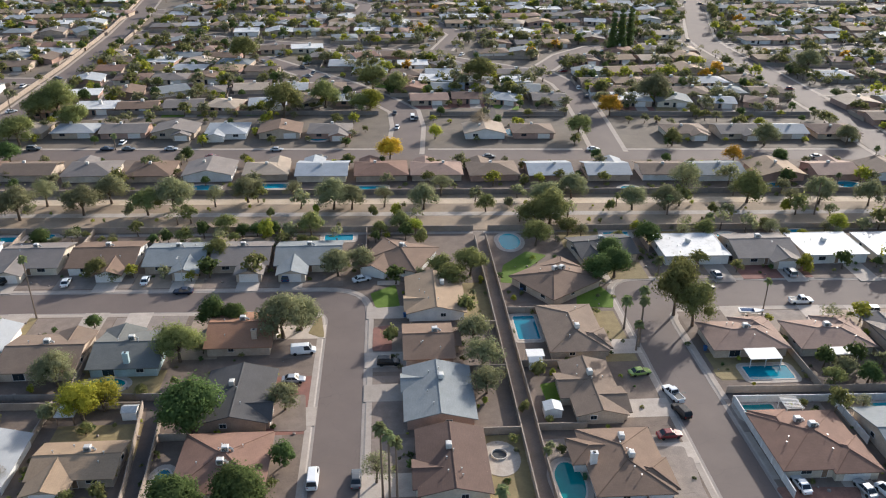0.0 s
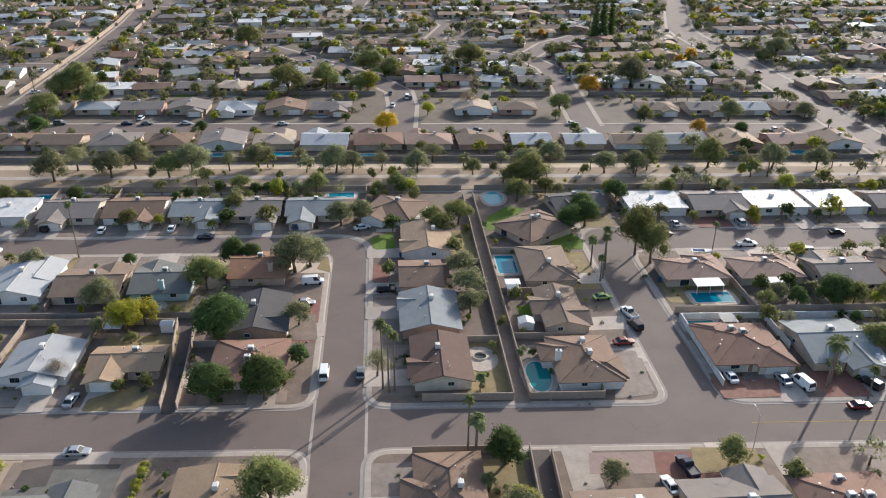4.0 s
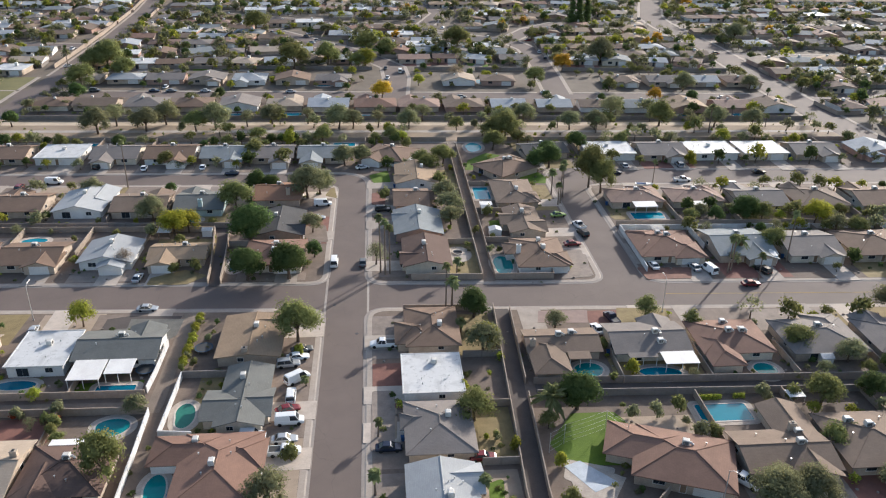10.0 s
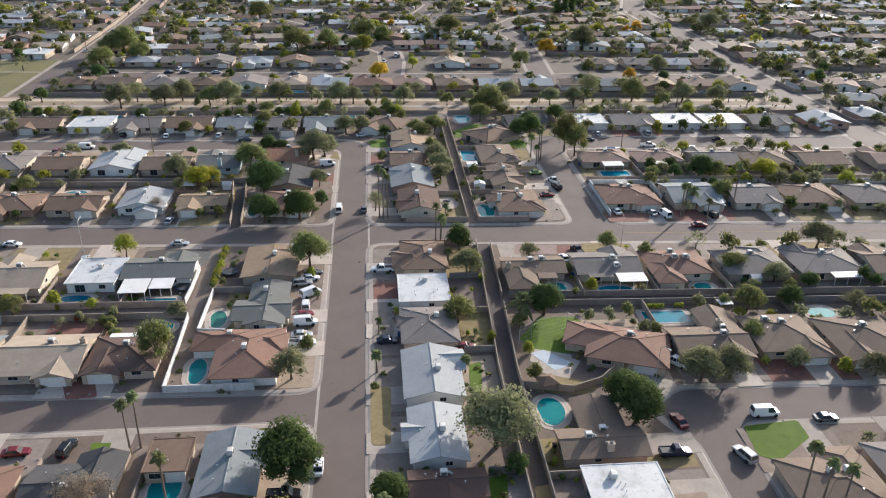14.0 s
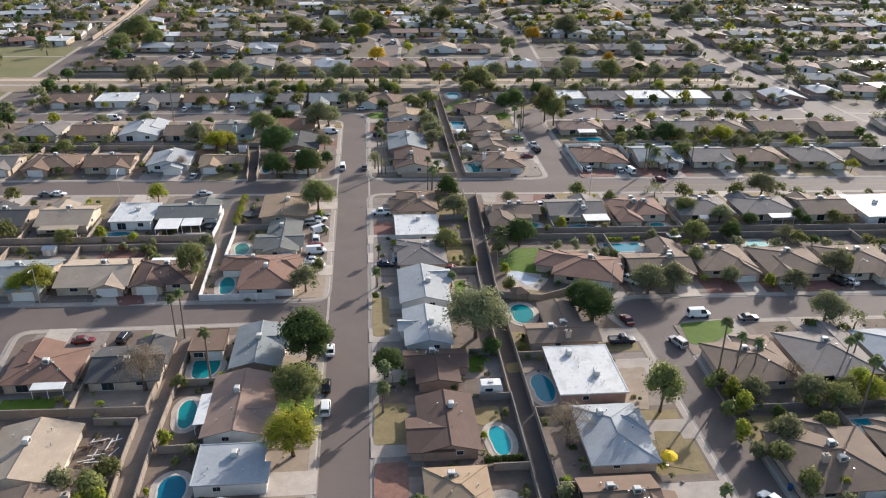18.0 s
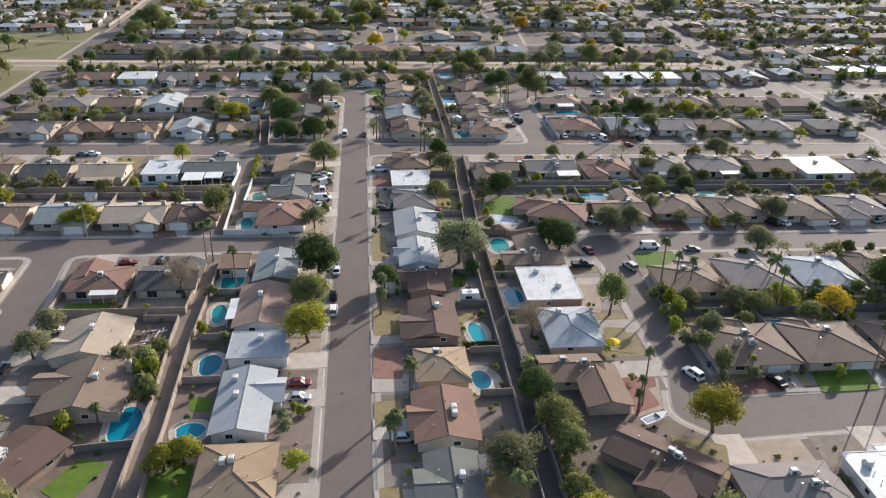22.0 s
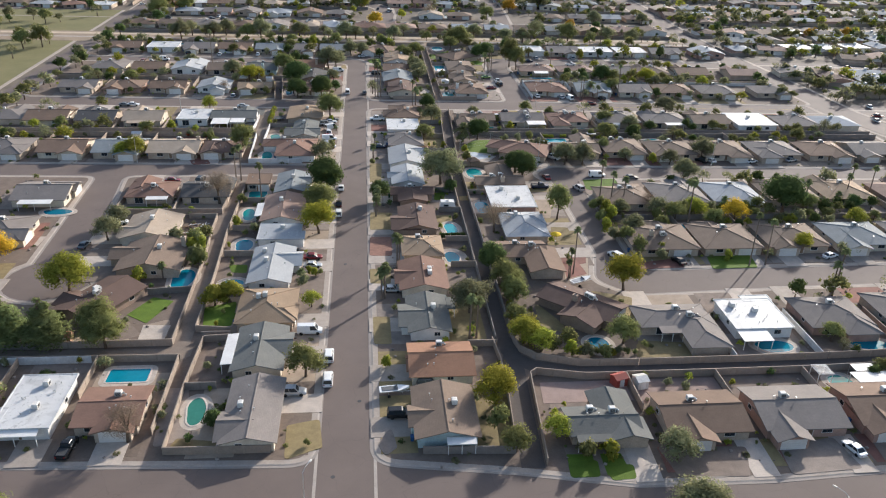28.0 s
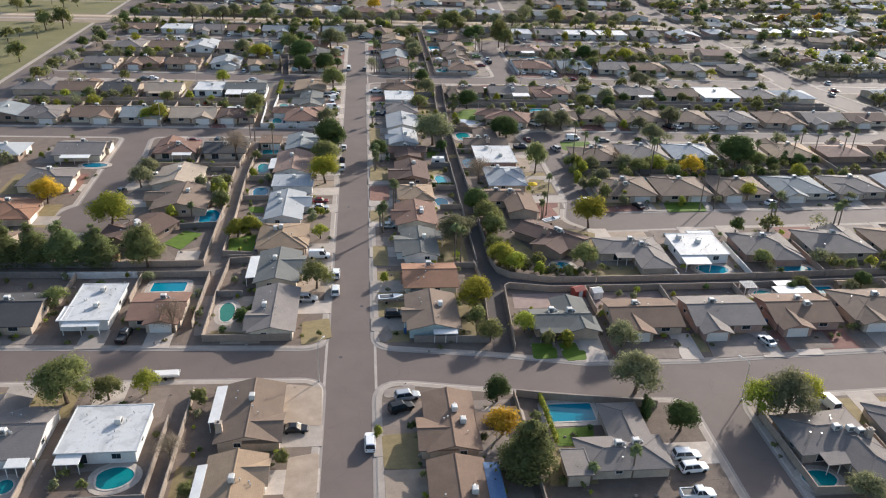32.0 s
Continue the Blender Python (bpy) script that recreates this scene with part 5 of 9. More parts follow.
house(-101, -88, 52, 65, "gabx", "dgray", "n", "tan")
house(-119, -105, 52.5, 66, "gabx", "brown", "n", "cream")
house(-49.4, -36.2, 99.4, 107.8, "gabx", "tan", "s", "tan", wing=("s", -3, 6.2, 3.6), units=((0.2, 0.3),), vents=4)
house(-66, -53.6, 98.4, 110.6, "gaby", "lgray", "s", "white", wing=("s", 2, 5.5, 3.0), vents=4)
house(-85.5, -71.5, 98, 110, "gabx", "brown", "s", "tan")
house(-103.5, -89.5, 98.5, 110.5, "hipx", "brown", "s", "rose")
house(-122, -108, 99, 111, "gabx", "gray", "s", "tan")
house(-50, -37, 131, 144, "gabx", "graygreen", "n", "aqua", chimney=(0.1, -0.85))
house(-67.5, -53, 130.5, 143.5, "gabx", "graybrown", "n", "tan")
house(-83.5, -70.5, 131, 146, "gaby", "lgray", "n", "white")
house(-101, -87.5, 132, 145, "gabx", "brown", "n", "tan")
house(-119.5, -105.5, 132.5, 145.5, "hipx", "gray", "n", "cream")
# north of the upper street
house(-18.6, -3, 174.5, 187.5, "gabx", "bluegray", "s", "cream", wing=("s", -3.5, 6.5, 5))
house(-34.5, -21, 175, 188, "gabx", "gray", "s", "tan", wing=("s", 3, 6, 5))
house(-51, -37, 175.5, 188, "gabx", "bluegray", "s", "tan", wing=("s", 3.5, 6, 4))
house(-69.5, -54, 175.5, 189.5, "gabx", "brown", "s", "white", wing=("s", 3, 6, 4))
house(-87, -72.5, 176, 189.5, "gabx", "gray", "s", "cream", wing=("s", -3, 6, 4))
house(-105, -91, 176.5, 190, "flat", "white", "s", "white")
house(-123, -109, 177, 190.5, "gabx", "brown", "s", "tan")
# round the north-east corner
house(42.6, 54.6, 90.8, 106.4, "hipy", "brown", "e", "white", wing=("w", -2.8, 5.6, 2.2, "hip"), wing2=("e", -3.5, 6.5, 0.8, "hip"), units=((0.1, 0.55), (0.15, -0.1)), chimney=(-0.9, -0.1), vents=4)
house(43.8, 52.4, 111.2, 127.8, "gaby", "graybrown", "e", "tan", wing=("e", -4, 7, 0.8), wing2=("w", -1, 7, 1.8), units=((0.0, 0.3),), vents=4)
house(43.0, 54.4, 132.4, 150.6, "hipy", "graybrown", "e", "tan", wing=("e", -4.6, 7, 0.8, "hip"), units=((0.1, -0.3),), vents=4)
house(42, 58, 157.5, 171.5, "hipx", "brown", "e", "tan", rot=35, units=((0.0, 0.1), (0.2, 0.0)))
house(58, 73, 176, 187.5, "gabx", "dgray", "s", "tan", rot=8)
house(80.5, 97, 174, 187, "flat", "white", "s", "white")
house(99.5, 115, 173, 187, "gabx", "gray", "s", "tan")
house(117.5, 133.5, 173, 186, "flat", "white", "s", "white")
house(136, 151.5, 172.5, 185.5, "flat", "white", "s", "cream")
house(154.5, 170, 172, 185, "gabx", "gray", "s", "tan")
# east of the short street
house(75.2, 90.4, 95, 109.4, "hipx", "redbrown", "s", "cream", wing=("s", 4.6, 7.4, 1.0, "hip"), wing2=("n", 4.0, 6, 0.8, "hip"), units=((0.1, 0.2), (-0.1, 0.5)), vents=4)
house(95.5, 110, 94.5, 110, "gabx", "bluegray", "s", "tan", wing=("s", 3, 7, 2.5))
house(114, 128, 93.5, 108, "gabx", "gray", "s", "cream")
house(131.5, 147, 93, 107.5, "hipx", "brown", "s", "tan")
house(150.5, 166, 92, 106.5, "hipx", "gray", "s", "tan")
house(77.2, 92.6, 131.4, 141.5, "hipx", "pink", "n", "tan", patio=("s", 1.4, 6.8, 4.2), units=((0.1, 0.2),), vents=4)
house(95.8, 111.2, 131, 141.2, "hipx", "pink", "n", "cream", patio=("s", 0, 6, 3), units=((0.0, 0.2),), vents=4)
house(115, 129.5, 126.5, 140.5, "gabx", "gray", "n", "tan")
house(133, 148, 126, 140, "hipx", "graybrown", "n", "tan")
house(152, 167, 125.5, 139.5, "gabx", "brown", "n", "cream")
# south of the curved street
house(-46.6, -34.4, -167.2, -155.6, "flat", "white", "n", "white", units=((0.3, 0.2),), vents=7, patio=("s", -4.0, 4, 2.6))
house(-63, -50.4, -167.6, -155, "gabx", "gray", "n", "white", units=((0.1, -0.3),), patio=("s", 4.6, 3.4, 2.4), vents=4)
house(13.6, 21.6, -169.6, -154.6, "gaby", "brown", "w", "tan", wing=("w", 3.2, 7.5, 1.4), patio=("e", -0.5, 5, 4, "roof"), units=((0.2, 0.2), (0.5, -0.2)), vents=4)
house(13.2, 21.4, -190, -172.6, "gaby", "brown", "w", "tan", wing=("w", 3, 6, 0.6), patio=("e", 3.6, 9, 3.0, "blue"), units=((0.55, 0.1),))
house(38.4, 52.4, -175.6, -168.4, "hipx", "gray", "e", "tan", wing=("n", -2.6, 6.2, 9.2, "hip"), wing2=("w", 2.2, 5.6, 3.2, "flat"), units=((0.35, 0.35), (-0.1, 0.2)), vents=4)
house(75.8, 89.6, -173.4, -163.8, "hipx", "gray", "n", "tan", rot=4, wing=("s", 3.6, 7, 7, "hip"), patio=("s", -2.2, 4.6, 3.4, "roof"), units=((0.15, -0.2), (0.5, -0.3), (0.75, -0.4)), chimney=(0.9, -0.6), vents=5)
house(94, 108, -177, -164, "hipx", "gray", "n", "tan")


# ---------------------------------------------------------------- yards
patch("lawn", [(36.7, 166.8), (40.4, 166.0), (44.0, 173.1), (51.0, 181.2), (45.8, 183.8), (38.6, 175.9)], 0.8)
patch("lawn", [(53.0, 154.3), (61.4, 153.1), (62.8, 158.4), (60.8, 164.1), (54.3, 160.2)], 0.8)
patch("lawn", [(6.3, 155.8), (11.9, 156.3), (11.0, 167.1), (4.9, 162.6)], 0.8)
patch("lawn", [(39.5, 115.0), (41.4, 114.0), (43.1, 124.8), (38.9, 124.1)], 0.8)
patch("dry", [(75.6, 123.7), (80.7, 123.4), (82.8, 129.7), (75.1, 127.1)], 0.8)
patch("lawn", [(19.7, 248.8), (21.8, 253.2), (21.0, 256.1), (19.0, 254.5)], 0.8)
patch("dry", [(-8.4, 145.5), (-4.6, 143.0), (-5.9, 152.6), (-7.0, 151.4)], 0.8)
patch("gray", [(51.4, 92.0), (60.2, 92.8), (61.3, 104.1), (54.2, 104.5)], 0.8)
patch("rust", [(73.8, 86.5), (85.1, 86.6), (87.0, 92.4), (73.0, 93.2)], 0.8)
patch("dry", [(-48.0, 89.7), (-38.6, 89.7), (-34.2, 94.1), (-40.5, 97.5), (-47.9, 93.4)], 0.8)
patch("dry", [(75.0, 124.5), (80.3, 124.2), (82.7, 129.5), (76.1, 129.2)], 0.8)
patch("gray", [(52.3, 87.7), (60.3, 88.7), (61.9, 101.5), (56.6, 100.4)], 0.8)
patch("brown", [(-11.7, 112.3), (-5.9, 112.0), (-7.0, 123.2), (-13.9, 122.5)], 0.8)
patch("red", [(5.7, 137.8), (9.8, 137.5), (9.9, 148.2), (5.8, 147.0)], 0.8)
patch("dry", [(23.8, 91.1), (29.9, 91.2), (30.4, 95.5), (25.2, 94.6)], 0.8)
patch("dry", [(109.4, 121.5), (116.8, 121.1), (118.8, 124.5), (111.2, 124.9)], 0.8)
patch("tan", [(16.5, 95.9), (25.3, 95.4), (26.0, 107.5), (16.0, 106.2)], 0.8)
patch("lawn", [(36.9, 26.4), (39.3, 20.6), (48.3, 20.1), (54.4, 27.8), (50.7, 34.7), (42.7, 34.7)], 0.8)
patch("lawn", [(71.7, -13.7), (74.7, -15.5), (83.1, -9.7), (83.3, -4.7), (72.5, -5.8)], 0.8)
patch("deck", [(37.5, 17.5), (43.3, 13.5), (47.0, 19.4), (39.0, 22.2)], 0.8)
patch("dry", [(36.5, 7.0), (46.7, 5.5), (49.5, 7.8), (40.8, 14.5)], 0.8)
patch("red", [(-63.7, 33.5), (-50.5, 31.7), (-51.0, 39.2), (-64.0, 38.8)], 0.8)
patch("red", [(-51.9, 10.6), (-46.1, 10.7), (-48.8, 17.5), (-54.4, 16.2)], 0.8)
patch("dry", [(24.4, 24.1), (28.9, 23.8), (29.8, 32.8), (24.7, 32.4)], 0.8)
patch("gray", [(5.5, 26.3), (9.7, 26.0), (10.2, 43.7), (5.8, 43.9)], 0.8)
patch("dry", [(5.1, -6.6), (7.8, -6.7), (8.0, 1.8), (5.6, 1.9)], 0.8)
patch("tan", [(6.1, 28.2), (10.2, 29.4), (10.5, 38.7), (6.2, 37.3)], 0.8)
patch("dry", [(5.0, -6.3), (8.5, -6.5), (9.0, 10.4), (5.0, 10.7)], 0.8)
patch("dry", [(31.4, -22.1), (34.7, -21.8), (34.8, -18.2), (31.4, -18.8)], 0.8)
patch("tan", [(51.4, -34.6), (55.7, -35.7), (59.4, -21.7), (53.2, -22.2)], 0.8)
patch("lawn", [(24.0, 7.0), (26.4, 8.1), (27.6, 18.3), (24.9, 17.1)], 0.8)
patch("lawn", [(24.3, -20.2), (26.5, -20.3), (27.2, -17.6), (25.0, -17.5)], 0.8)
patch("dry", [(53.0, -50.7), (58.8, -52.8), (59.1, -42.2), (54.4, -41.8)], 0.8)
patch("dry", [(4.7, -42.1), (11.0, -42.2), (11.0, -30.6), (4.9, -30.2)], 0.8)
patch("rust", [(4.5, -57.8), (10.2, -58.2), (10.3, -46.7), (4.7, -46.8)], 0.8)
patch("dry", [(4.6, -72.6), (9.4, -73.0), (9.6, -65.1), (4.4, -65.1)], 0.8)
patch("lawn", [(-11.1, -33.9), (-5.7, -34.3), (-6.5, -24.6), (-13.2, -28.6)], 0.8)
patch("lawn", [(-28.5, -65.7), (-24.9, -66.3), (-25.2, -61.9), (-29.9, -61.6)], 0.8)
patch("lawn", [(23.7, -21.6), (26.7, -21.1), (27.7, -15.0), (24.4, -16.1)], 0.8)
patch("red", [(52.0, -72.1), (57.6, -69.8), (56.5, -60.9), (52.9, -62.1)], 0.8)
patch("red", [(71.3, -68.0), (79.8, -67.1), (80.3, -64.2), (72.3, -63.6)], 0.8)
patch("dry", [(22.5, -37.2), (27.9, -39.6), (27.8, -32.4), (21.9, -33.1)], 0.8)
patch("lawn", [(-48.0, -84.8), (-44.1, -77.2), (-39.2, -79.2), (-43.0, -88.6)], 0.4)
patch("deck", [(-43.4, -89.3), (-37.7, -89.6), (-37.9, -96.6), (-43.1, -96.4)], 0.2)
patch("tan", [(-57.4, -93.8), (-47.2, -90.8), (-43.8, -96.8), (-58, -96.9)], 0.3, z=0.176)
patch("lawn", [(-43.2, -2.7), (-39.8, -2.8), (-39.7, -5.7), (-42.6, -5.6)], 0.1)
patch("lawn", [(-63.4, -24.2), (-53.4, -24.2), (-53.4, -28.4), (-63.4, -28.4)], 0.3)
patch("lawn", [(-30.8, -90.1), (-26.4, -90.8), (-23.7, -85.2), (-29.2, -84.0)], 0.8)
patch("lawn", [(90.2, -68.1), (102.2, -67.8), (103.2, -60.7), (91.3, -61.4)], 0.8)
patch("dry", [(5.1, -98.9), (8.8, -99.2), (8.7, -88.1), (5.0, -87.9)], 0.8)
patch("red", [(70.3, -67.7), (83.4, -67.3), (82.9, -62.2), (72.8, -64.2)], 0.8)
patch("tan", [(-42.5, -93.8), (-37.5, -94.6), (-38.3, -87.0), (-43.3, -89.3)], 0.8)
patch("dry", [(55.9, -81.3), (62.2, -91.4), (65.1, -81.9), (56.2, -78.2)], 0.8)
patch("dry", [(59.4, -104.8), (67.6, -106.1), (70.7, -101.5), (60.7, -100.1)], 0.8)
patch("dry", [(41.2, -93.7), (47.7, -97.6), (45.3, -90.4), (41.6, -82.5)], 0.8)
patch("brown", [(-49.4, -96.2), (-42.6, -93.5), (-49.1, -84.6), (-55.3, -84.2)], 0.8)
patch("lawn", [(36.7, -140.7), (41.7, -140.7), (42.2, -136.6), (37.0, -137.1)], 0.8)
patch("lawn", [(43.4, -141.7), (47.5, -141.5), (48.0, -138.0), (42.8, -138.2)], 0.8)
patch("dry", [(-10.2, -133.7), (-4.0, -130.8), (-4.8, -123.1), (-10.5, -124.6)], 0.8)
patch("brown", [(54.6, -141.4), (66.6, -142.1), (69.1, -134.8), (53.4, -133.9)], 0.8)
patch("gray", [(73.8, -142.2), (86.7, -141.4), (85.8, -133.2), (74.9, -135.1)], 0.8)
patch("lawn", [(-31.0, -90.2), (-25.0, -90.5), (-25.2, -79.9), (-31.9, -82.4)], 0.8)
patch("dry", [(58.5, -106.5), (70.1, -107.1), (70.7, -102.0), (60.0, -101.5)], 0.8)
patch("gray", [(-32.4, -129.3), (-26.9, -127.1), (-29.6, -112.5), (-34.0, -112.3)], 0.8)
patch("dirt", [(-31.6, -110.4), (-24.6, -109.7), (-24.9, -100.0), (-32.1, -101.9)], 0.8)
patch("dry", [(-30.1, -131.0), (-22.2, -131.5), (-21.8, -128.3), (-28.9, -127.0)], 0.8)
patch("rust", [(-85.0, -47.8), (-80.0, -49.8), (-80.2, -40.6), (-86.9, -38.5)], 0.8)
patch("gray", [(6.6, -133.8), (8.7, -131.5), (7.8, -125.6), (5.4, -130.5)], 0.8)
patch("tan", [(-11.7, -158.5), (-4.8, -159.7), (-5.3, -148.0), (-12.2, -146.8)], 0.8)
patch("lawn", [(35.7, -166.5), (42.1, -166.8), (43.3, -162.3), (36.5, -162.7)], 0.8)
patch("gray", [(6.3, -152.1), (12.1, -151.6), (12.3, -148.0), (6.4, -149.5)], 0.8)
patch("tan", [(-10.1, -176.8), (-4.9, -177.2), (-4.9, -166.4), (-10.0, -167.5)], 0.8)
patch("dry", [(5.8, -171.1), (11.9, -171.5), (12.0, -162.2), (5.6, -162.6)], 0.8)
patch("deck", [(35.2, -161.9), (44.4, -161.9), (46.2, -155.4), (35.5, -155.4)], 0.8)
patch("gray", [(-45.5, -169.4), (-37.9, -168.6), (-39.5, -165.8), (-47.7, -165.3)], 0.8)

patch("dry", [(60.4, 66.3), (62.0, 73.0), (73.4, 72.1), (72.7, 66.5)], 0.3)
patch("pink", [(42.6, 67.4), (43.7, 72.6), (55.0, 72.3), (53.8, 66.7)], 0.3)
patch("brown", [(80.3, 65.1), (79.7, 71.7), (92.4, 71.2), (91.2, 65.0)], 0.3)

patch("slate", [(-53.5, 64.6), (-53.5, 69.4), (-47.1, 69.9), (-47.2, 73.9), (-35.6, 73.3), (-35.9, 66.4), (-37.7, 64.1)])

# ---------------------------------------------------------------- pools
pool(-46.6, 128.4, 7.6, 4.2, "kidney", "teal")
pool(39.7, 145.4, 4.8, 9.8, "rect", "blue")
pool(86.3, 125.6, 9.3, 4.6, "rect", "blue")
pool(78.9, 113.3, 6.6, 3.8, "rect", "teal")
pool(42.1, 189.9, 6.2, 10.0, "kidney", "aqua")
pool(-28.6, 99.4, 3.0, 7.4, "kidney", "deep")
pool(-15.8, 282.5, 7.1, 6.8, "oval", "blue")
pool(-23.8, 328.0, 6.2, 8.7, "oval", "blue")
pool(-48.1, 233.5, 8.8, 4.9, "kidney", "blue")
pool(-27.1, 234.1, 9.8, 3.9, "rect", "blue")
pool(4.4, 230.8, 8.9, 3.8, "rect", "blue")
pool(56.9, 286.7, 4.8, 8.4, "oval", "blue")
pool(-4.1, 194.6, 7.7, 3.7, "rect", "blue")
pool(158.4, 227.8, 7.5, 5.9, "kidney", "blue")
pool(86.0, 227.8, 5.4, 3.4, "oval", "blue")
pool(72.7, 193.2, 7.1, 2.9, "rect", "blue")
pool(103.4, 191.1, 5.6, 3.6, "oval", "blue")
pool(122.8, 192.5, 6.4, 3.4, "rect", "blue")
pool(-92.5, 197.2, 6.0, 3.2, "rect", "blue")
pool(105.0, 113.2, 7.6, 2.6, "rect", "aqua")
pool(-88.4, 329.2, 7.0, 6.9, "oval", "blue")
pool(-83.8, 198.6, 5.3, 3.4, "oval", "blue")
pool(49.3, 48.3, 6.2, 5.2, "kidney", "teal")
pool(63.6, 46.6, 8.6, 4.0, "kidney", "blue")
pool(85.5, 46.2, 5.2, 5.0, "kidney", "teal")
pool(39.0, 95.9, 5.4, 10.0, "kidney", "teal")
pool(-40.7, 35.5, 6.4, 5.2, "kidney", "teal")
pool(-28.4, 38.2, 4.0, 7.0, "kidney", "green")
pool(71.4, 33.2, 9.8, 5.0, "rect", "blue")
pool(-43.2, 47.5, 7.4, 2.1, "rect", "deep")
pool(-62.6, 49.6, 7.4, 3.2, "kidney", "deep")
pool(128.1, 99.7, 6.0, 3.2, "oval", "blue")
pool(-83.3, 116.2, 6.5, 3.4, "oval", "blue")
pool(-29.2, 18.2, 3.9, 8.4, "kidney", "teal")
pool(38.3, 0.8, 5.6, 8.0, "kidney", "teal")
pool(108.1, 32.7, 6.3, 5.4, "oval", "aqua")
pool(-28.3, -15.8, 5.8, 8.4, "kidney", "teal")
pool(-28.9, -31.0, 3.7, 8.0, "kidney", "teal")
pool(37.3, -27.6, 4.8, 8.6, "kidney", "blue")
pool(26.6, -42.4, 3.8, 7.6, "kidney", "aqua")
pool(-27.6, -51, 5.0, 7.0, "kidney", "deep")
pool(25.2, -59.6, 4.2, 6.0, "kidney", "deep", margin=2.0)
pool(-39.4, -68.8, 5.8, 9.6, "kidney", "blue")
pool(94.9, -43.3, 6.8, 4.2, "rect", "blue")
pool(-27.6, -71.6, 5.6, 4.2, "kidney", "blue")
pool(-41.7, -107.9, 7.6, 4.3, "rect", "blue")
pool(51.7, -101.5, 5.1, 5.4, "kidney", "deep")
pool(88.9, -103.9, 8.1, 5.0, "kidney", "blue")
pool(-27.0, -119.8, 3.6, 7.8, "kidney", "green")
pool(110.1, -104.2, 8.6, 4.2, "kidney", "blue")
pool(96.2, -117.4, 5.4, 4.9, "kidney", "teal")
pool(-81.4, -27.7, 7.8, 4.3, "kidney", "deep")
pool(111.3, -115.2, 6.2, 3.1, "rect", "blue")
pool(40.0, -158.2, 8.6, 5.0, "rect", "blue")
pool(27.6, -158.4, 5.2, 2.8, "rect", "deep")
pool(-37.2, -170.8, 6.2, 5.0, "kidney", "teal")
pool(-53.4, -171.8, 2.6, 3.3, "oval", "teal")
pool(77.2, -177.8, 6.2, 4.2, "kidney", "teal")

# ---------------------------------------------------------------- trees and palms
tree("ash", -50.6, -150.6, 9.2, 7.9)
tree("ash", -43.5, -150.0, 5.1, 4.3)
tree("lime", -37.2, -148.3, 4.6, 4.0)
tree("round", 58.5, -164.3, 5.8, 5.3)
tree("mesquite", 53.8, -152.8, 8.7, 7.4)
tree("mesquite", 79.3, -161.6, 8.4, 8.0)
tree("lime", 74.6, -160.8, 6.4, 6.0)
tree("yellow", 84.6, -158.4, 5.4, 5.4)
tree("gold", 26.6, -163.6, 5.4, 4.6)
tree("pine", 28.9, -174.4, 8.0, 11.2)
tree("round", 27.1, -154.1, 4.7, 4.3)
tree("bush", 40.0, -174.3, 2.7, 2.2)
tree("mesquite", 81.9, -183.1, 5.4, 4.6)
tree("bare", -28.8, -167.8, 5.5, 4.7)
tree("bush", -26.7, -152.6, 4.0, 3.2)
tree("bush", -10.7, -169.4, 3.7, 2.9)
tree("bush", 5.1, -162.9, 2.4, 1.9)
tree("ash", -63.9, -115.8, 4.8, 4.1)
tree("pine", -75.0, -95.4, 7.6, 9.6)
tree("pine", -68.4, -96.0, 8.0, 10.2)
tree("pine", -60.6, -96.2, 7.8, 9.0)
tree("ash", -50.6, -94.8, 7.0, 7.6)
tree("pine", -82.5, -95.0, 7.6, 9.6)
tree("ash", -48.7, -97.8, 7.8, 6.6)
tree("lime", -63.4, -73.8, 9.5, 8.1)
tree("gold", -85.1, -58.0, 7.1, 6.4)
tree("mesquite", -62.1, -36.5, 6.2, 4.8)
tree("ash", -8.1, -109.8, 6.6, 5.6)
tree("yellow", 27.4, -120.2, 7.5, 6.4)
tree("ash", 28.8, -133.8, 5.0, 4.3)
tree("lime", 36.6, -130.6, 4.6, 3.9)
tree("bush", 40.6, -136.1, 4.0, 3.2)
tree("bush", 44.5, -136.3, 4.0, 3.2)
tree("mesquite", 55.7, -137.5, 6.0, 5.1)
tree("bare", -36.8, -127.5, 7.1, 6.0)
tree("lime", 36.1, -100.2, 6.2, 5.2)
tree("lime", 39.3, -103.3, 5.4, 4.6)
tree("ash", 57.2, -101.1, 6.2, 5.3)
tree("bush", 45.2, -101.7, 4.9, 3.9)
tree("yellow", 64.2, -78.1, 8.2, 7.6)
tree("round", -23.3, -124.1, 3.1, 2.8)
tree("bush", -32.4, -121.8, 2.1, 1.7)
tree("bush", 26.6, -127.7, 5.2, 4.2)
tree("bush", -6.7, -130.2, 1.6, 1.3)
tree("bush", 7.4, -107.7, 2.9, 2.3)
tree("bush", 64.1, -118.4, 2.5, 2.0)
tree("round", -8.0, -14.5, 10.1, 9.3)
tree("yellow", -8.8, -43.8, 8.4, 7.1)
tree("ash", -9.3, -29.7, 8.4, 7.1)
tree("lime", -8.5, -83.1, 4.1, 3.5)
tree("roundlime", -29.8, -81.7, 5.4, 4.6)
tree("roundlime", -26.7, -80.0, 5.5, 4.6)
tree("mesquite", 26.5, -87.0, 8.2, 7.0)
tree("ash", 36.2, -76.6, 7.0, 5.9)
tree("ash", 36.9, -82.3, 6.2, 5.3)
tree("round", 34.2, -68.1, 7.3, 6.7)
tree("ash", 57.4, -36.4, 6.6, 9.0)
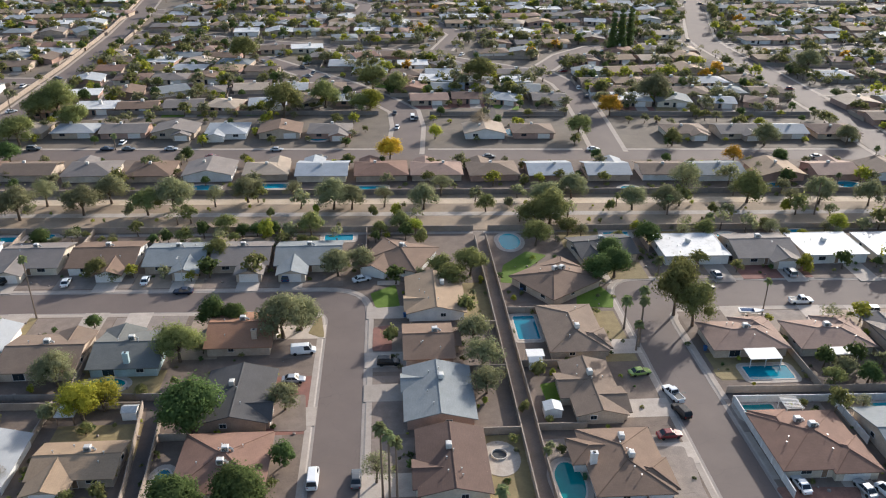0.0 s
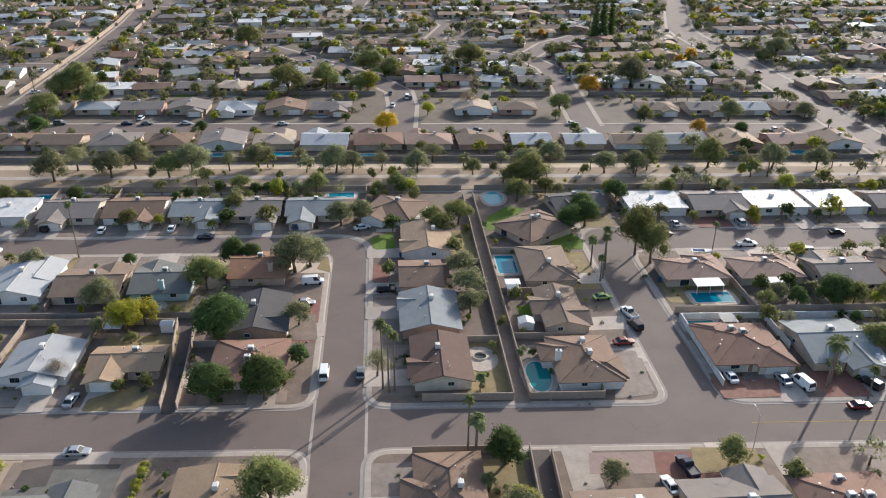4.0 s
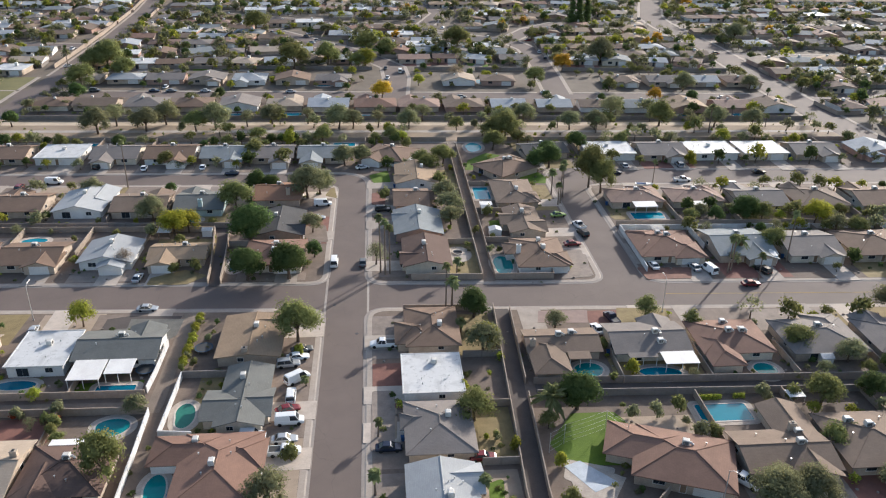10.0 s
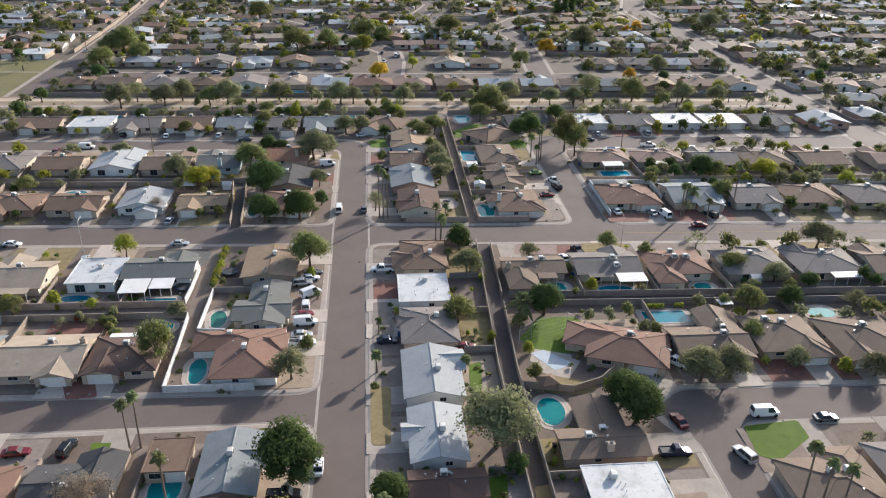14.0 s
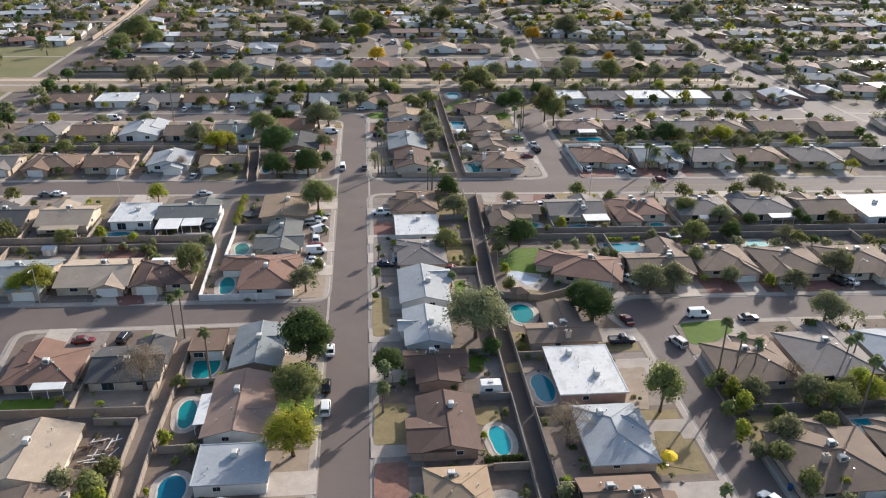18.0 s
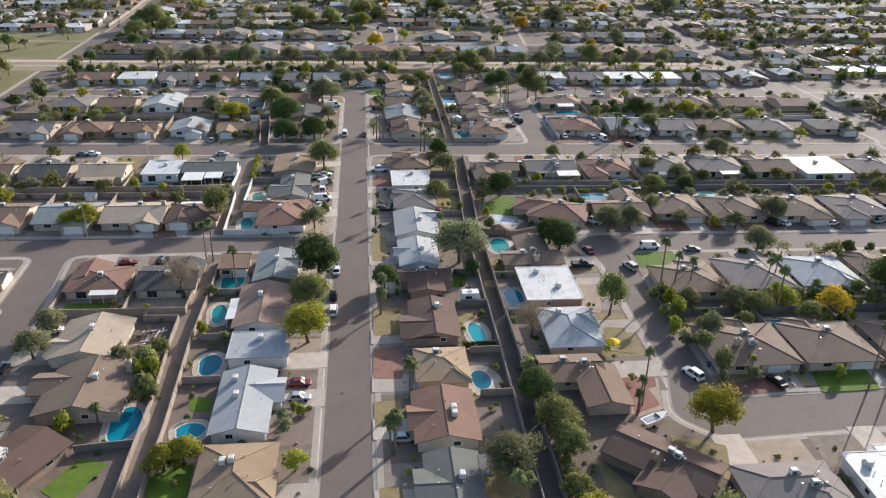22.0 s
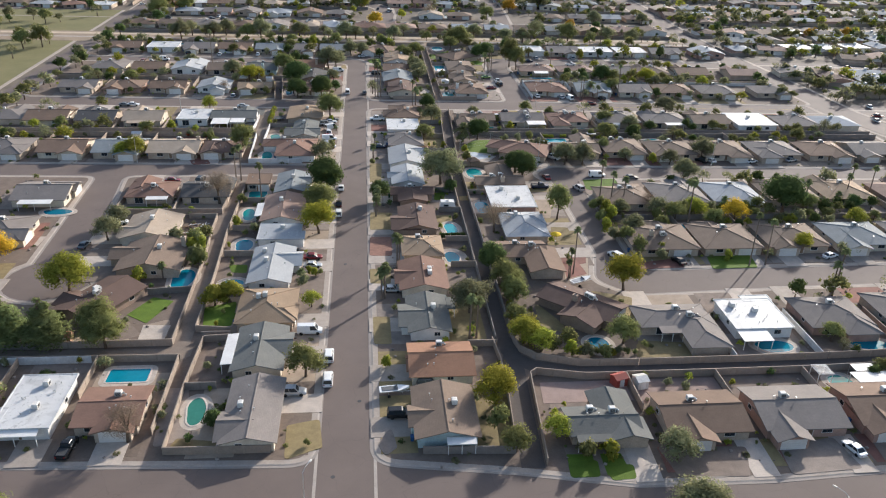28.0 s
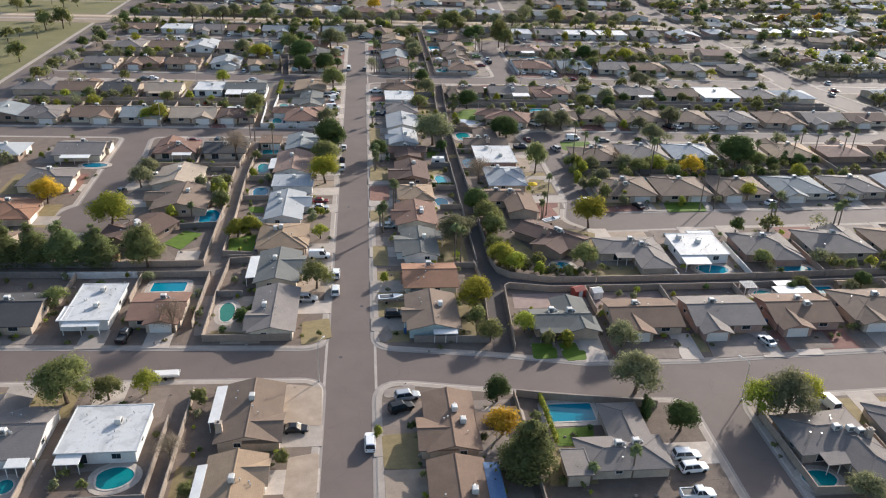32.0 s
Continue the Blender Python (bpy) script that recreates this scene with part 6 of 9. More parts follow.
tree("bare", 38.2, -44.5, 8.3, 7.0)
tree("mesquite", 26.8, -8.4, 11.4, 9.7)
tree("round", 53.4, -3.2, 9.0, 7.4)
tree("round", 7.6, -21.6, 6.0, 5.5)
tree("bush", -44.3, -50.5, 5.7, 4.6)
tree("bush", -38.9, -52.6, 6.3, 5.0)
tree("bush", -36.3, -62.4, 6.0, 4.8)
tree("bush", -39.6, -55.3, 4.9, 4.0)
tree("round", 124.7, -34.6, 11.5, 10.5)
tree("gold", 108.1, -39.3, 6.5, 5.5)
tree("mesquite", -62.5, -46.5, 6.4, 5.5)
tree("bush", -48.6, -70.7, 4.5, 3.6)
tree("yellow", 37.6, -97.0, 4.6, 3.9)
tree("ash", 35.9, -92.6, 4.7, 4.0)
tree("bush", 41.8, -103.3, 3.9, 3.1)
tree("bush", 44.8, -105.0, 3.9, 3.1)
tree("bush", 48.1, -106.0, 3.9, 3.1)
tree("bush", 51.8, -107.0, 3.9, 3.1)
tree("bush", 71.7, -29.2, 4.4, 3.5)
tree("bush", 72.6, -38.1, 5.0, 4.0)
tree("mesquite", 76.1, -46.8, 5.5, 4.7)
tree("bush", 72.2, -52.1, 5.3, 4.3)
tree("bush", 73.6, -59.4, 5.8, 4.6)
tree("ash", 90.9, -38.4, 5.7, 4.9)
tree("mesquite", 87.0, -34.9, 5.8, 5.0)
tree("ash", 117.9, -31.6, 4.5, 3.8)
tree("bush", 77.1, -32.6, 3.4, 3.0)
tree("bush", 96.0, -63.8, 3.2, 2.5)
tree("bush", 78.2, -63.3, 3.8, 3.0)
tree("yellow", 118.2, -58.9, 5.3, 4.5)
tree("bush", -61.0, -87.2, 3.0, 2.4)
tree("bush", -8.8, -68.3, 2.6, 2.0)
tree("bush", -10.8, -73.2, 3.4, 2.7)
tree("bare", -38.1, -22.8, 9.5, 8.1)
tree("bush", 69.3, -39.2, 4.5, 3.6)
tree("bush", 69.3, -45.1, 4.4, 3.5)
tree("bush", 69.3, -50.6, 4.2, 3.4)
tree("bush", 84.4, -44.6, 5.0, 4.0)
tree("mesquite", 76.3, -33.5, 4.7, 4.0)
tree("bush", 79.3, -59.5, 3.5, 2.8)
tree("bush", 72.2, -63.4, 2.9, 2.3)
tree("ash", 94.2, -34.8, 4.7, 4.0)
tree("mesquite", 119.6, 14.4, 6.8, 5.8)
tree("bush", -30.6, -39.9, 3.7, 3.0)
tree("bush", -25.9, -43.1, 3.1, 2.5)
tree("bush", -38.0, -47.8, 5.1, 4.0)
tree("bush", -40.4, -49.7, 4.5, 3.6)
tree("bush", -37.6, -54.9, 4.8, 3.9)
tree("bush", -38.5, -58.9, 4.2, 3.4)
tree("bush", -31.6, -22.9, 3.5, 2.8)
tree("bush", -7.2, -67.6, 1.8, 1.4)
tree("bush", -9.9, -67.0, 2.2, 1.8)
tree("bush", 34.6, -58.1, 4.0, 3.2)
tree("bush", -44.2, -65.7, 2.2, 1.8)
tree("ash", -9.8, 62.6, 8.4, 8.0)
tree("bush", -9.2, 57.2, 3.0, 2.2)
tree("lime", -71.6, 17.9, 6.9, 5.9)
tree("lime", -74.9, 16.7, 5.6, 4.7)
tree("mesquite", -10.4, 14.4, 6.3, 5.4)
tree("round", 29.1, -15.5, 3.8, 3.5)
tree("ash", 24.5, 33.8, 6.4, 5.4)
tree("round", 28.6, 70.6, 6.2, 6.0)
tree("lime", 30.0, 58.2, 4.6, 5.0)
tree("ash", 37.6, 30.6, 3.4, 3.2)
tree("round", 44.1, 36.0, 7.3, 6.7)
tree("mesquite", 69.8, 8.1, 7.7, 6.6)
tree("mesquite", 76.0, 8.8, 7.1, 6.0)
tree("ash", 90.9, 34.5, 6.6, 5.6)
tree("bush", 64.1, 25.9, 4.1, 3.3)
tree("round", 52.0, 1.6, 7.0, 6.2)
tree("bush", 85.5, -38.5, 4.4, 3.5)
tree("bare", 85.6, -30.2, 5.2, 4.4)
tree("bush", 58.1, 33.0, 3.5, 2.8)
tree("bush", 62.6, 33.7, 4.3, 3.4)
tree("bush", -7.9, 24.6, 4.0, 3.2)
tree("bush", -65.8, 46.4, 4.3, 3.4)
tree("bush", -51.0, 39.7, 3.5, 2.8)
tree("bush", -52.5, 37.3, 2.7, 2.2)
tree("bush", 5.8, 9.1, 2.4, 2.0)
tree("ash", -73.5, 42.7, 4.9, 4.2)
tree("mesquite", 105.1, -7.2, 7.2, 6.2)
tree("mesquite", 91.6, 12.0, 4.6, 3.9)
tree("mesquite", 105.9, 7.9, 5.2, 4.4)
tree("bush", 100.1, 9.6, 3.9, 3.1)
tree("bush", 90.6, 24.2, 4.1, 3.3)
tree("bush", 122.1, 14.7, 6.1, 4.9)
tree("bush", 69.3, -30.7, 4.1, 3.3)
tree("bush", 72.6, -32.9, 4.5, 3.6)
tree("round", -26.5, 112.7, 10.2, 9.4)
tree("round", -24.3, 91.2, 7.8, 7.2)
tree("round", -14.3, 91.5, 8.9, 8.2)
tree("round", -8.9, 103.2, 4.2, 3.9)
tree("yellow", -46.9, 117.3, 7.4, 6.3)
tree("yellow", -43.9, 119.9, 6.3, 5.4)
tree("mesquite", -13.5, 143.9, 10.0, 8.5)
tree("mesquite", -9.9, 146.8, 8.1, 6.9)
tree("ash", -33.6, 135.7, 8.6, 7.3)
tree("round", -29.5, 149.9, 6.1, 5.6)
tree("round", -24.8, 149.5, 5.4, 4.9)
tree("mesquite", -10.4, 118.5, 5.8, 4.9)
tree("mesquite", -55.5, 128.5, 7.2, 6.1)
tree("ash", -61.9, 173.2, 5.6, 4.8)
tree("ash", -11.7, 196.6, 6.6, 5.6)
tree("ash", -34.4, 182.1, 6.2, 5.3)
tree("ash", -35.3, 198.6, 5.8, 4.9)
tree("mesquite", -3.2, 172.0, 7.5, 6.4)
tree("mesquite", 2.6, 175.0, 6.1, 5.2)
tree("ash", 29.6, 170.5, 7.6, 6.4)
tree("ash", 24.7, 164.8, 6.6, 5.6)
tree("ash", 22.1, 170.6, 6.0, 5.1)
tree("mesquite", 27.4, 139.4, 6.5, 5.6)
tree("mesquite", 28.3, 130.2, 6.9, 5.8)
tree("ash", 74.4, 149.2, 8.4, 11.8)
tree("ash", 77.0, 144.2, 8.0, 9.6)
tree("airy", 6.9, 98.0, 5.4, 5.0)
tree("round", 79.0, 185.8, 6.5, 6.0)
tree("ash", 55.5, 201.4, 9.6, 8.1)
tree("ash", 48.9, 186.9, 7.3, 6.2)
tree("bush", 39.1, 126.4, 4.3, 3.4)
tree("round", 112.8, 120.2, 7.4, 6.8)
tree("bare", -55.5, 99.6, 5.0, 4.3)
tree("bush", -42.5, 95.3, 3.4, 2.7)
tree("bush", -37.6, 96.2, 4.0, 3.2)
tree("bush", -36.9, 101.5, 3.1, 2.4)
tree("round", 65.5, 168.1, 7.6, 7.0)
tree("round", 60.4, 165.8, 6.7, 6.2)
tree("bush", 9.8, 140.9, 4.5, 3.6)
tree("mesquite", -77.9, 147.9, 5.9, 5.0)
tree("round", -55.2, 150.1, 3.3, 3.0)
tree("bush", 34.4, 115.2, 2.8, 2.3)
tree("round", 66.1, 176.9, 6.3, 5.8)
tree("bush", -23.6, 193.5, 6.5, 5.2)
tree("bush", -17.2, 194.0, 5.7, 4.6)
tree("ash", 12.9, 198.5, 5.9, 5.0)
tree("bush", 18.4, 189.2, 4.8, 3.9)
tree("bush", 114.8, 169.0, 5.4, 4.3)
tree("bush", -53.0, 116.9, 4.5, 3.6)
tree("bush", -62.1, 116.2, 3.3, 2.6)
tree("bush", 26.5, 151.8, 5.5, 4.4)
tree("mesquite", 28.1, 121.7, 6.0, 5.1)
tree("mesquite", 28.9, 56.6, 6.8, 5.8)
tree("lime", -56.6, 71.2, 5.2, 5.2)
tree("ash", 67.5, 68.8, 4.9, 4.1)
tree("mesquite", 46.0, 65.2, 4.6, 3.4)
tree("bush", 53.6, 32.2, 3.4, 2.7)
tree("bush", 66.4, 25.4, 3.8, 3.0)
tree("yellow", 132.7, 117.6, 7.1, 6.0)
tree("ash", 112.3, 101.3, 6.6, 5.6)
tree("bush", 80.1, 36.5, 4.1, 3.3)
tree("bush", 54.0, 55.7, 3.4, 2.7)
tree("ash", 76.1, 63.2, 4.1, 3.5)
tree("bush", 57.6, 46.7, 3.7, 3.0)
tree("ash", 95.7, 53.5, 5.7, 4.9)
tree("mesquite", 104.0, 48.2, 5.6, 4.7)
tree("bush", 53.3, 44.0, 2.6, 2.1)
tree("bush", 23.4, 42.1, 3.1, 2.4)
tree("mesquite", -37.5, 39.7, 3.9, 3.3)
tree("bush", -50.1, 33.6, 3.2, 2.6)
tree("bush", 85.8, 36.1, 4.1, 3.3)
tree("mesquite", 124.4, 66.2, 8.6, 6.4)
tree("ash", -37.2, 21.0, 6.4, 9.0)
tree("mesquite", 71.4, 12.1, 5.4, 4.6)
tree("bush", 37.1, 10.4, 4.7, 3.8)
tree("bush", 30.8, 25.2, 2.8, 2.3)
tree("bush", -58.1, 39.0, 2.9, 2.3)
tree("bush", -50.4, 35.9, 3.5, 2.8)
tree("ash", 87.0, 22.4, 4.6, 3.9)
tree("bush", 37.4, 20.4, 3.3, 2.6)
tree("mesquite", -95.1, 210.5, 9.8, 8.3)
tree("mesquite", -78.3, 213.4, 9.1, 7.7)
tree("mesquite", -72.9, 221.7, 8.5, 7.3)
tree("ash", -59.9, 212.7, 8.3, 7.0)
tree("mesquite", -53.2, 215.5, 10.1, 8.6)
tree("mesquite", -32.6, 221.2, 8.3, 7.0)
tree("mesquite", -6.6, 214.8, 9.3, 7.9)
tree("mesquite", -1.3, 214.4, 7.6, 6.5)
tree("mesquite", 20.0, 213.5, 7.6, 6.5)
tree("airy", 25.7, 224.0, 7.0, 6.0)
tree("ash", 38.2, 210.9, 5.3, 4.5)
tree("mesquite", 56.1, 212.6, 8.5, 7.3)
tree("mesquite", 65.8, 220.3, 7.9, 6.7)
tree("mesquite", 82.2, 210.7, 7.7, 6.5)
tree("mesquite", 92.0, 210.3, 7.7, 6.5)
tree("airy", 101.0, 220.2, 10.8, 9.2)
tree("ash", 119.0, 214.5, 9.7, 8.2)
tree("mesquite", 140.6, 212.4, 8.7, 7.4)
tree("mesquite", 155.4, 210.6, 7.8, 6.6)
tree("airy", -91.1, 220.4, 8.4, 7.2)
tree("airy", -41.7, 218.0, 6.7, 5.7)
tree("airy", -18.9, 221.4, 6.9, 5.8)
tree("bush", 5.0, 208.5, 4.1, 3.3)
tree("bush", 11.6, 207.4, 4.9, 3.9)
tree("bush", -65.0, 212.9, 4.1, 3.2)
tree("bush", -49.0, 212.7, 3.6, 2.9)
tree("bush", -24.2, 209.1, 3.5, 2.8)
tree("bush", -11.4, 211.3, 3.3, 2.6)
tree("bush", 45.3, 213.0, 4.2, 3.3)
tree("bush", 75.2, 209.6, 4.2, 3.3)
tree("bush", 104.8, 206.1, 4.1, 3.3)
tree("bush", 127.7, 207.3, 4.2, 3.3)
tree("airy", 8.3, 215.8, 6.8, 5.8)
tree("airy", 131.2, 211.4, 6.0, 5.1)
tree("round", -26.4, 196.6, 3.8, 3.5)
tree("round", -30.2, 196.0, 3.8, 3.5)
tree("ash", 50.6, 199.8, 8.1, 6.9)
tree("gold", 10.3, 258.8, 7.5, 6.4)
tree("lime", 2.7, 317.1, 9.5, 8.1)
tree("ash", 3.5, 350.6, 11.8, 10.0)
tree("ash", -16.1, 324.0, 10.9, 9.3)
tree("ash", -31.9, 310.3, 14.2, 12.0)
tree("bare", 45.3, 290.7, 7.7, 6.5)
tree("yellow", 27.3, 280.7, 5.3, 4.5)
tree("gold", 100.8, 308.9, 8.5, 7.2)
tree("gold", 129.1, 250.4, 5.9, 5.0)
tree("round", 144.5, 248.0, 5.5, 5.0)
tree("ash", 81.6, 280.7, 8.6, 7.3)
tree("mesquite", 148.2, 268.2, 8.4, 7.2)
tree("round", -58.9, 258.9, 4.6, 4.2)
tree("ash", -69.2, 251.3, 4.7, 4.0)
tree("round", 81.9, 254.5, 3.9, 3.6)
tree("ash", -120.6, 313.3, 14.0, 11.9)
tree("ash", -126.0, 309.7, 11.4, 9.7)
tree("ash", -108.7, 296.3, 9.8, 8.4)
tree("ash", -121.5, 277.0, 11.4, 9.7)
tree("round", -118.3, 261.0, 6.8, 6.2)
tree("ash", 52.4, 356.6, 13.5, 11.5)
tree("ash", 13.5, 345.5, 8.9, 7.6)
tree("ash", -62.7, 407.7, 13.4, 11.4)
tree("mesquite", 124.7, 326.0, 12.6, 10.7)
tree("mesquite", 219.0, 379.5, 11.6, 9.9)
tree("cypress", 137.9, 430.7, 5.1, 20.5)
tree("cypress", 132.5, 427.7, 4.7, 18.8)
tree("cypress", 145.0, 438.9, 4.8, 19.3)
tree("ash", -0.8, 315.1, 8.2, 7.0)
tree("ash", 113.8, 269.3, 6.2, 5.3)
tree("mesquite", 179.8, 268.6, 7.4, 6.3)
palm(-35.6, -6.2, 11.0, 2.6)
palm(-34.4, -4.5, 11.2, 2.6)
palm(-26.6, -19.8, 10.9, 2.9)
palm(71.7, -28.1, 14.1, 2.9)
palm(75.2, -27.7, 10.6, 2.7)
palm(79.0, -27.6, 8.9, 2.7)
palm(100.2, -67.0, 14.4, 2.6)
palm(104.6, -66.6, 12.2, 2.6)
palm(116.9, -78.4, 9.8, 3.0)
palm(114.0, -81.6, 7.8, 2.8)
palm(130.7, -84.7, 9.0, 3.2)
palm(133.0, -83.5, 9.3, 3.2)
palm(143.6, -30.0, 4.7, 2.6)
palm(150.2, -24.1, 8.0, 2.7)
palm(159.6, -21.2, 9.5, 2.7)
palm(167.9, -24.4, 9.4, 2.7)
palm(171.3, -23.4, 10.2, 2.7)
palm(133.9, -29.8, 8.4, 2.7)
palm(161.6, -8.1, 5.4, 2.7)
palm(101.4, -24.3, 7.3, 2.7)
palm(99.2, -25.3, 6.9, 2.7)
palm(7.1, -80.2, 7.3, 3.2)
palm(7.8, -79.8, 8.3, 3.3)
palm(25.1, -97.7, 10.0, 3.1)
palm(26.6, -97.5, 9.1, 3.0)
palm(7.1, -25.9, 5.8, 3.2)
palm(54.1, -69.6, 12.1, 2.4)
palm(-44.0, -68.1, 3.8, 2.6)
palm(-11.6, -71.0, 2.8, 2.6)
palm(11.2, -65.3, 8.9, 3.3)
palm(11.7, -65.0, 8.2, 2.8)
palm(6.5, -33.0, 6.1, 3.2)
palm(-13.8, -21.8, 2.6, 3.1)
palm(52.7, -71.8, 7.7, 2.3)
palm(52.1, -72.7, 5.3, 2.2)
palm(94.2, -40.2, 12.4, 3.0)
palm(109.2, -30.2, 3.3, 2.9)
palm(22.6, 74.0, 11.7, 2.6)
palm(6.3, 15.7, 4.5, 2.8)
palm(23.9, 14.6, 3.4, 2.9)
palm(-6.9, 46.5, 1.7, 2.2)
palm(6.8, -29.0, 2.9, 2.8)
palm(61.4, 144.0, 7.6, 3.2)
palm(62.5, 136.4, 11.8, 2.9)
palm(64.4, 141.6, 11.3, 2.9)
palm(76.7, 168.4, 4.8, 3.3)
palm(94.9, 148.3, 9.1, 2.2)
palm(-69.5, 155.0, 15.1, 2.5)
palm(8.0, 93.6, 15.3, 2.8)
palm(95.2, 89.0, 10.0, 2.8)
palm(96.6, 90.2, 9.6, 2.8)
palm(101.4, 84.8, 7.0, 2.6)
tree("cypress", 53.2, -159.6, 1.2, 4.2)
tree("cypress", 53.5, -160.6, 1.2, 4.2)
palm(9.1, 92.5, 14.6, 2.8)
palm(10.3, 93.0, 12.8, 2.8)
palm(23.7, 72.2, 9.0, 4.0)
palm(26.6, 90.0, 4.9, 2.8)
palm(-12.4, 100.0, 2.7, 2.2)
palm(61.6, 135.2, 6.7, 2.7)
palm(102.1, 97.9, 4.7, 4.3, feather=True)
palm(101.4, 198.7, 2.9, 3.4)
palm(36.3, 102.4, 2.1, 2.2)
palm(38.6, 34.0, 4.5, 6.0, feather=True)
palm(111.1, 100.7, 5.0, 3.2)
palm(113.2, 94.3, 13.8, 2.8)
palm(6.9, 30.2, 3.7, 2.2)
palm(25.0, 64.5, 2.9, 3.1)
palm(25.5, 41.9, 1.5, 2.2)
palm(-142.1, 320.3, 8.9, 3.2)
palm(-86.8, 272.4, 5.3, 2.8)
palm(-69.1, 246.1, 5.5, 3.0)
palm(91.5, 206.4, 5.5, 3.0)
palm(78.1, 213.4, 3.8, 2.4)
palm(135.4, 204.5, 10.8, 3.0)
palm(178.1, 247.1, 5.9, 2.8)
palm(154.0, 226.6, 4.0, 2.6)
palm(161.6, 212.0, 4.8, 2.8)
palm(46.2, -175.5, 6.1, 2.6)
palm(39.3, -175.7, 3.1, 2.4)
palm(54.5, -159.7, 2.7, 2.2)

# ---------------------------------------------------------------- vehicles
car("van", "white", -3.7, 99.1, 90)
car("sedan", "gray", 3.5, 98.7, 90)
car("pickup", "white", 64.2, 119.0, 105)
car("suv", "black", 64.0, 113.7, 105)
car("sedan", "red", 59.5, 106.9, 5)
car("sedan", "silver", 87.5, 91.5, 100)
car("van", "white", 90.8, 90.0, 105)
car("sedan", "white", 2.7, 169.3, 20)
car("van", "white", -8.7, 137.8, 5)
car("sedan", "silver", -9.7, 127.6, 0)
car("suv", "black", -83.4, 172.7, 60)
car("sedan", "white", -68.6, 171.0, 95)
car("sedan", "white", -49.8, 171.1, 92)
car("sedan", "navy", -39.5, 165.4, 178)
car("suv", "blue", -15.9, 171.2, 90)
car("sedan", "silver", 91.5, 167.5, 90)
car("suv", "silver", 110.6, 167.6, 90)
car("pickup", "white", 106.6, 153.6, 0)
car("suv", "white", 120.0, 148.0, 175)
car("sedan", "black", 135.5, 159.9, 0)
car("sedan", "navy", 86.5, 161.3, 5)
car("sedan", "silver", -50.6, 92.7, 85)
car("sedan", "green", 59.8, 126.5, 10)
car("suv", "black", 9.1, 132.7, 0)
car("sedan", "silver", -44.7, 77.9, 0)
car("pickup", "white", 8.2, 59.7, 180)
car("pickup", "navy", 59.4, 67.5, 100)
car("sedan", "white", 55.0, 63.4, 100)
car("sedan", "red", 98.4, 82.4, 0)
car("suv", "black", 104.4, 89.0, 110)
car("van", "white", -93.2, 159.6, 0)
car("sedan", "navy", 8.7, 26.5, 0)
car("sedan", "red", 24.7, 23.1, 0)
car("sedan", "silver", -66.3, 69.2, 95)
car("suv", "red", -101.6, 154.6, 90)
car("van", "white", 78.0, -2.6, 0)
car("sedan", "red", 61.1, -3.8, 98)
car("pickup", "navy", 57.3, -12.5, 0)
car("suv", "silver", 69.2, -13.7, 110)
car("pickup", "white", 67.2, 14.6, 130)
car("sedan", "white", 77.3, 93.1, 95)
car("sedan", "white", -3.8, -11.8, 90)
car("sedan", "black", -4.1, -24.3, 90)
car("suv", "white", -4.0, -31.3, 90)
car("sedan", "red", -54.8, -4.9, 5)
car("suv", "black", -46.6, -4.5, 80)
car("pickup", "black", -8.8, -18.3, 0)
car("sedan", "white", -87.6, 79.3, 0)
car("sedan", "gray", -90.7, 79.0, 0)
car("sedan", "gray", 88.7, -4.8, 0)
car("sedan", "red", -9.5, -58.9, 0)
car("sedan", "silver", -9.4, -63.5, 0)
car("sedan", "black", -15.7, -55.7, 0)
car("suv", "white", 67.3, -60.7, 115)
car("sedan", "black", 82.6, -64.5, 110)
car("pickup", "white", -62.8, -36.5, 5)
car("sedan", "white", 135.5, 9.5, 20)
car("suv", "black", 118.1, 10.6, 120)
car("sedan", "white", 121.1, 10.4, 120)
car("van", "white", -8.3, -94.0, 0)
car("suv", "white", -3.9, -103.4, 90)
car("suv", "white", -3.8, -111.5, 90)
car("sedan", "gray", -67.3, -49.8, 80)
car("sedan", "silver", 9.5, -76.6, 0)
car("suv", "gray", 15.4, -113.9, 0)
car("suv", "silver", -10.0, -115.4, 0)
car("sedan", "silver", 150.2, 10.4, 20)
car("pickup", "black", -46.1, -129.2, 85)
car("sedan", "white", 87.5, -136.9, 105)
car("suv", "black", 9.5, -123.1, 0)
car("sedan", "white", 123.9, -63.0, 20)
car("suv", "white", 144.9, -58.9, 20)
car("suv", "white", 3.6, -164.8, 90)
car("suv", "black", 9.3, -155.8, 20)
car("suv", "silver", 10.6, -152.4, 10)
car("sedan", "black", -9.3, -160.7, 0)
car("suv", "white", 57.0, -171.3, 0)
car("suv", "white", 57.1, -174.4, 5)
car("pickup", "white", 55.4, -180.4, 0)
car("van", "white", 89.2, -158.5, 100)
car("van", "white", 19.7, 306.7, 90)
car("sedan", "navy", -89.5, 272.1, 0)
car("sedan", "gray", -82.0, 271.8, 0)
car("sedan", "silver", -67.1, 271.3, 0)
car("sedan", "red", -51.2, 262.2, 0)
car("sedan", "silver", -29.8, 269.2, 0)
car("sedan", "black", -13.6, 260.1, 0)
car("sedan", "gray", 44.9, 259.0, 0)
car("sedan", "silver", 161.3, 254.5, 0)
car("sedan", "white", 83.6, 265.5, 0)
car("sedan", "white", -142.2, 320.9, 45)
car("suv", "gray", -115.1, 273.1, 0)

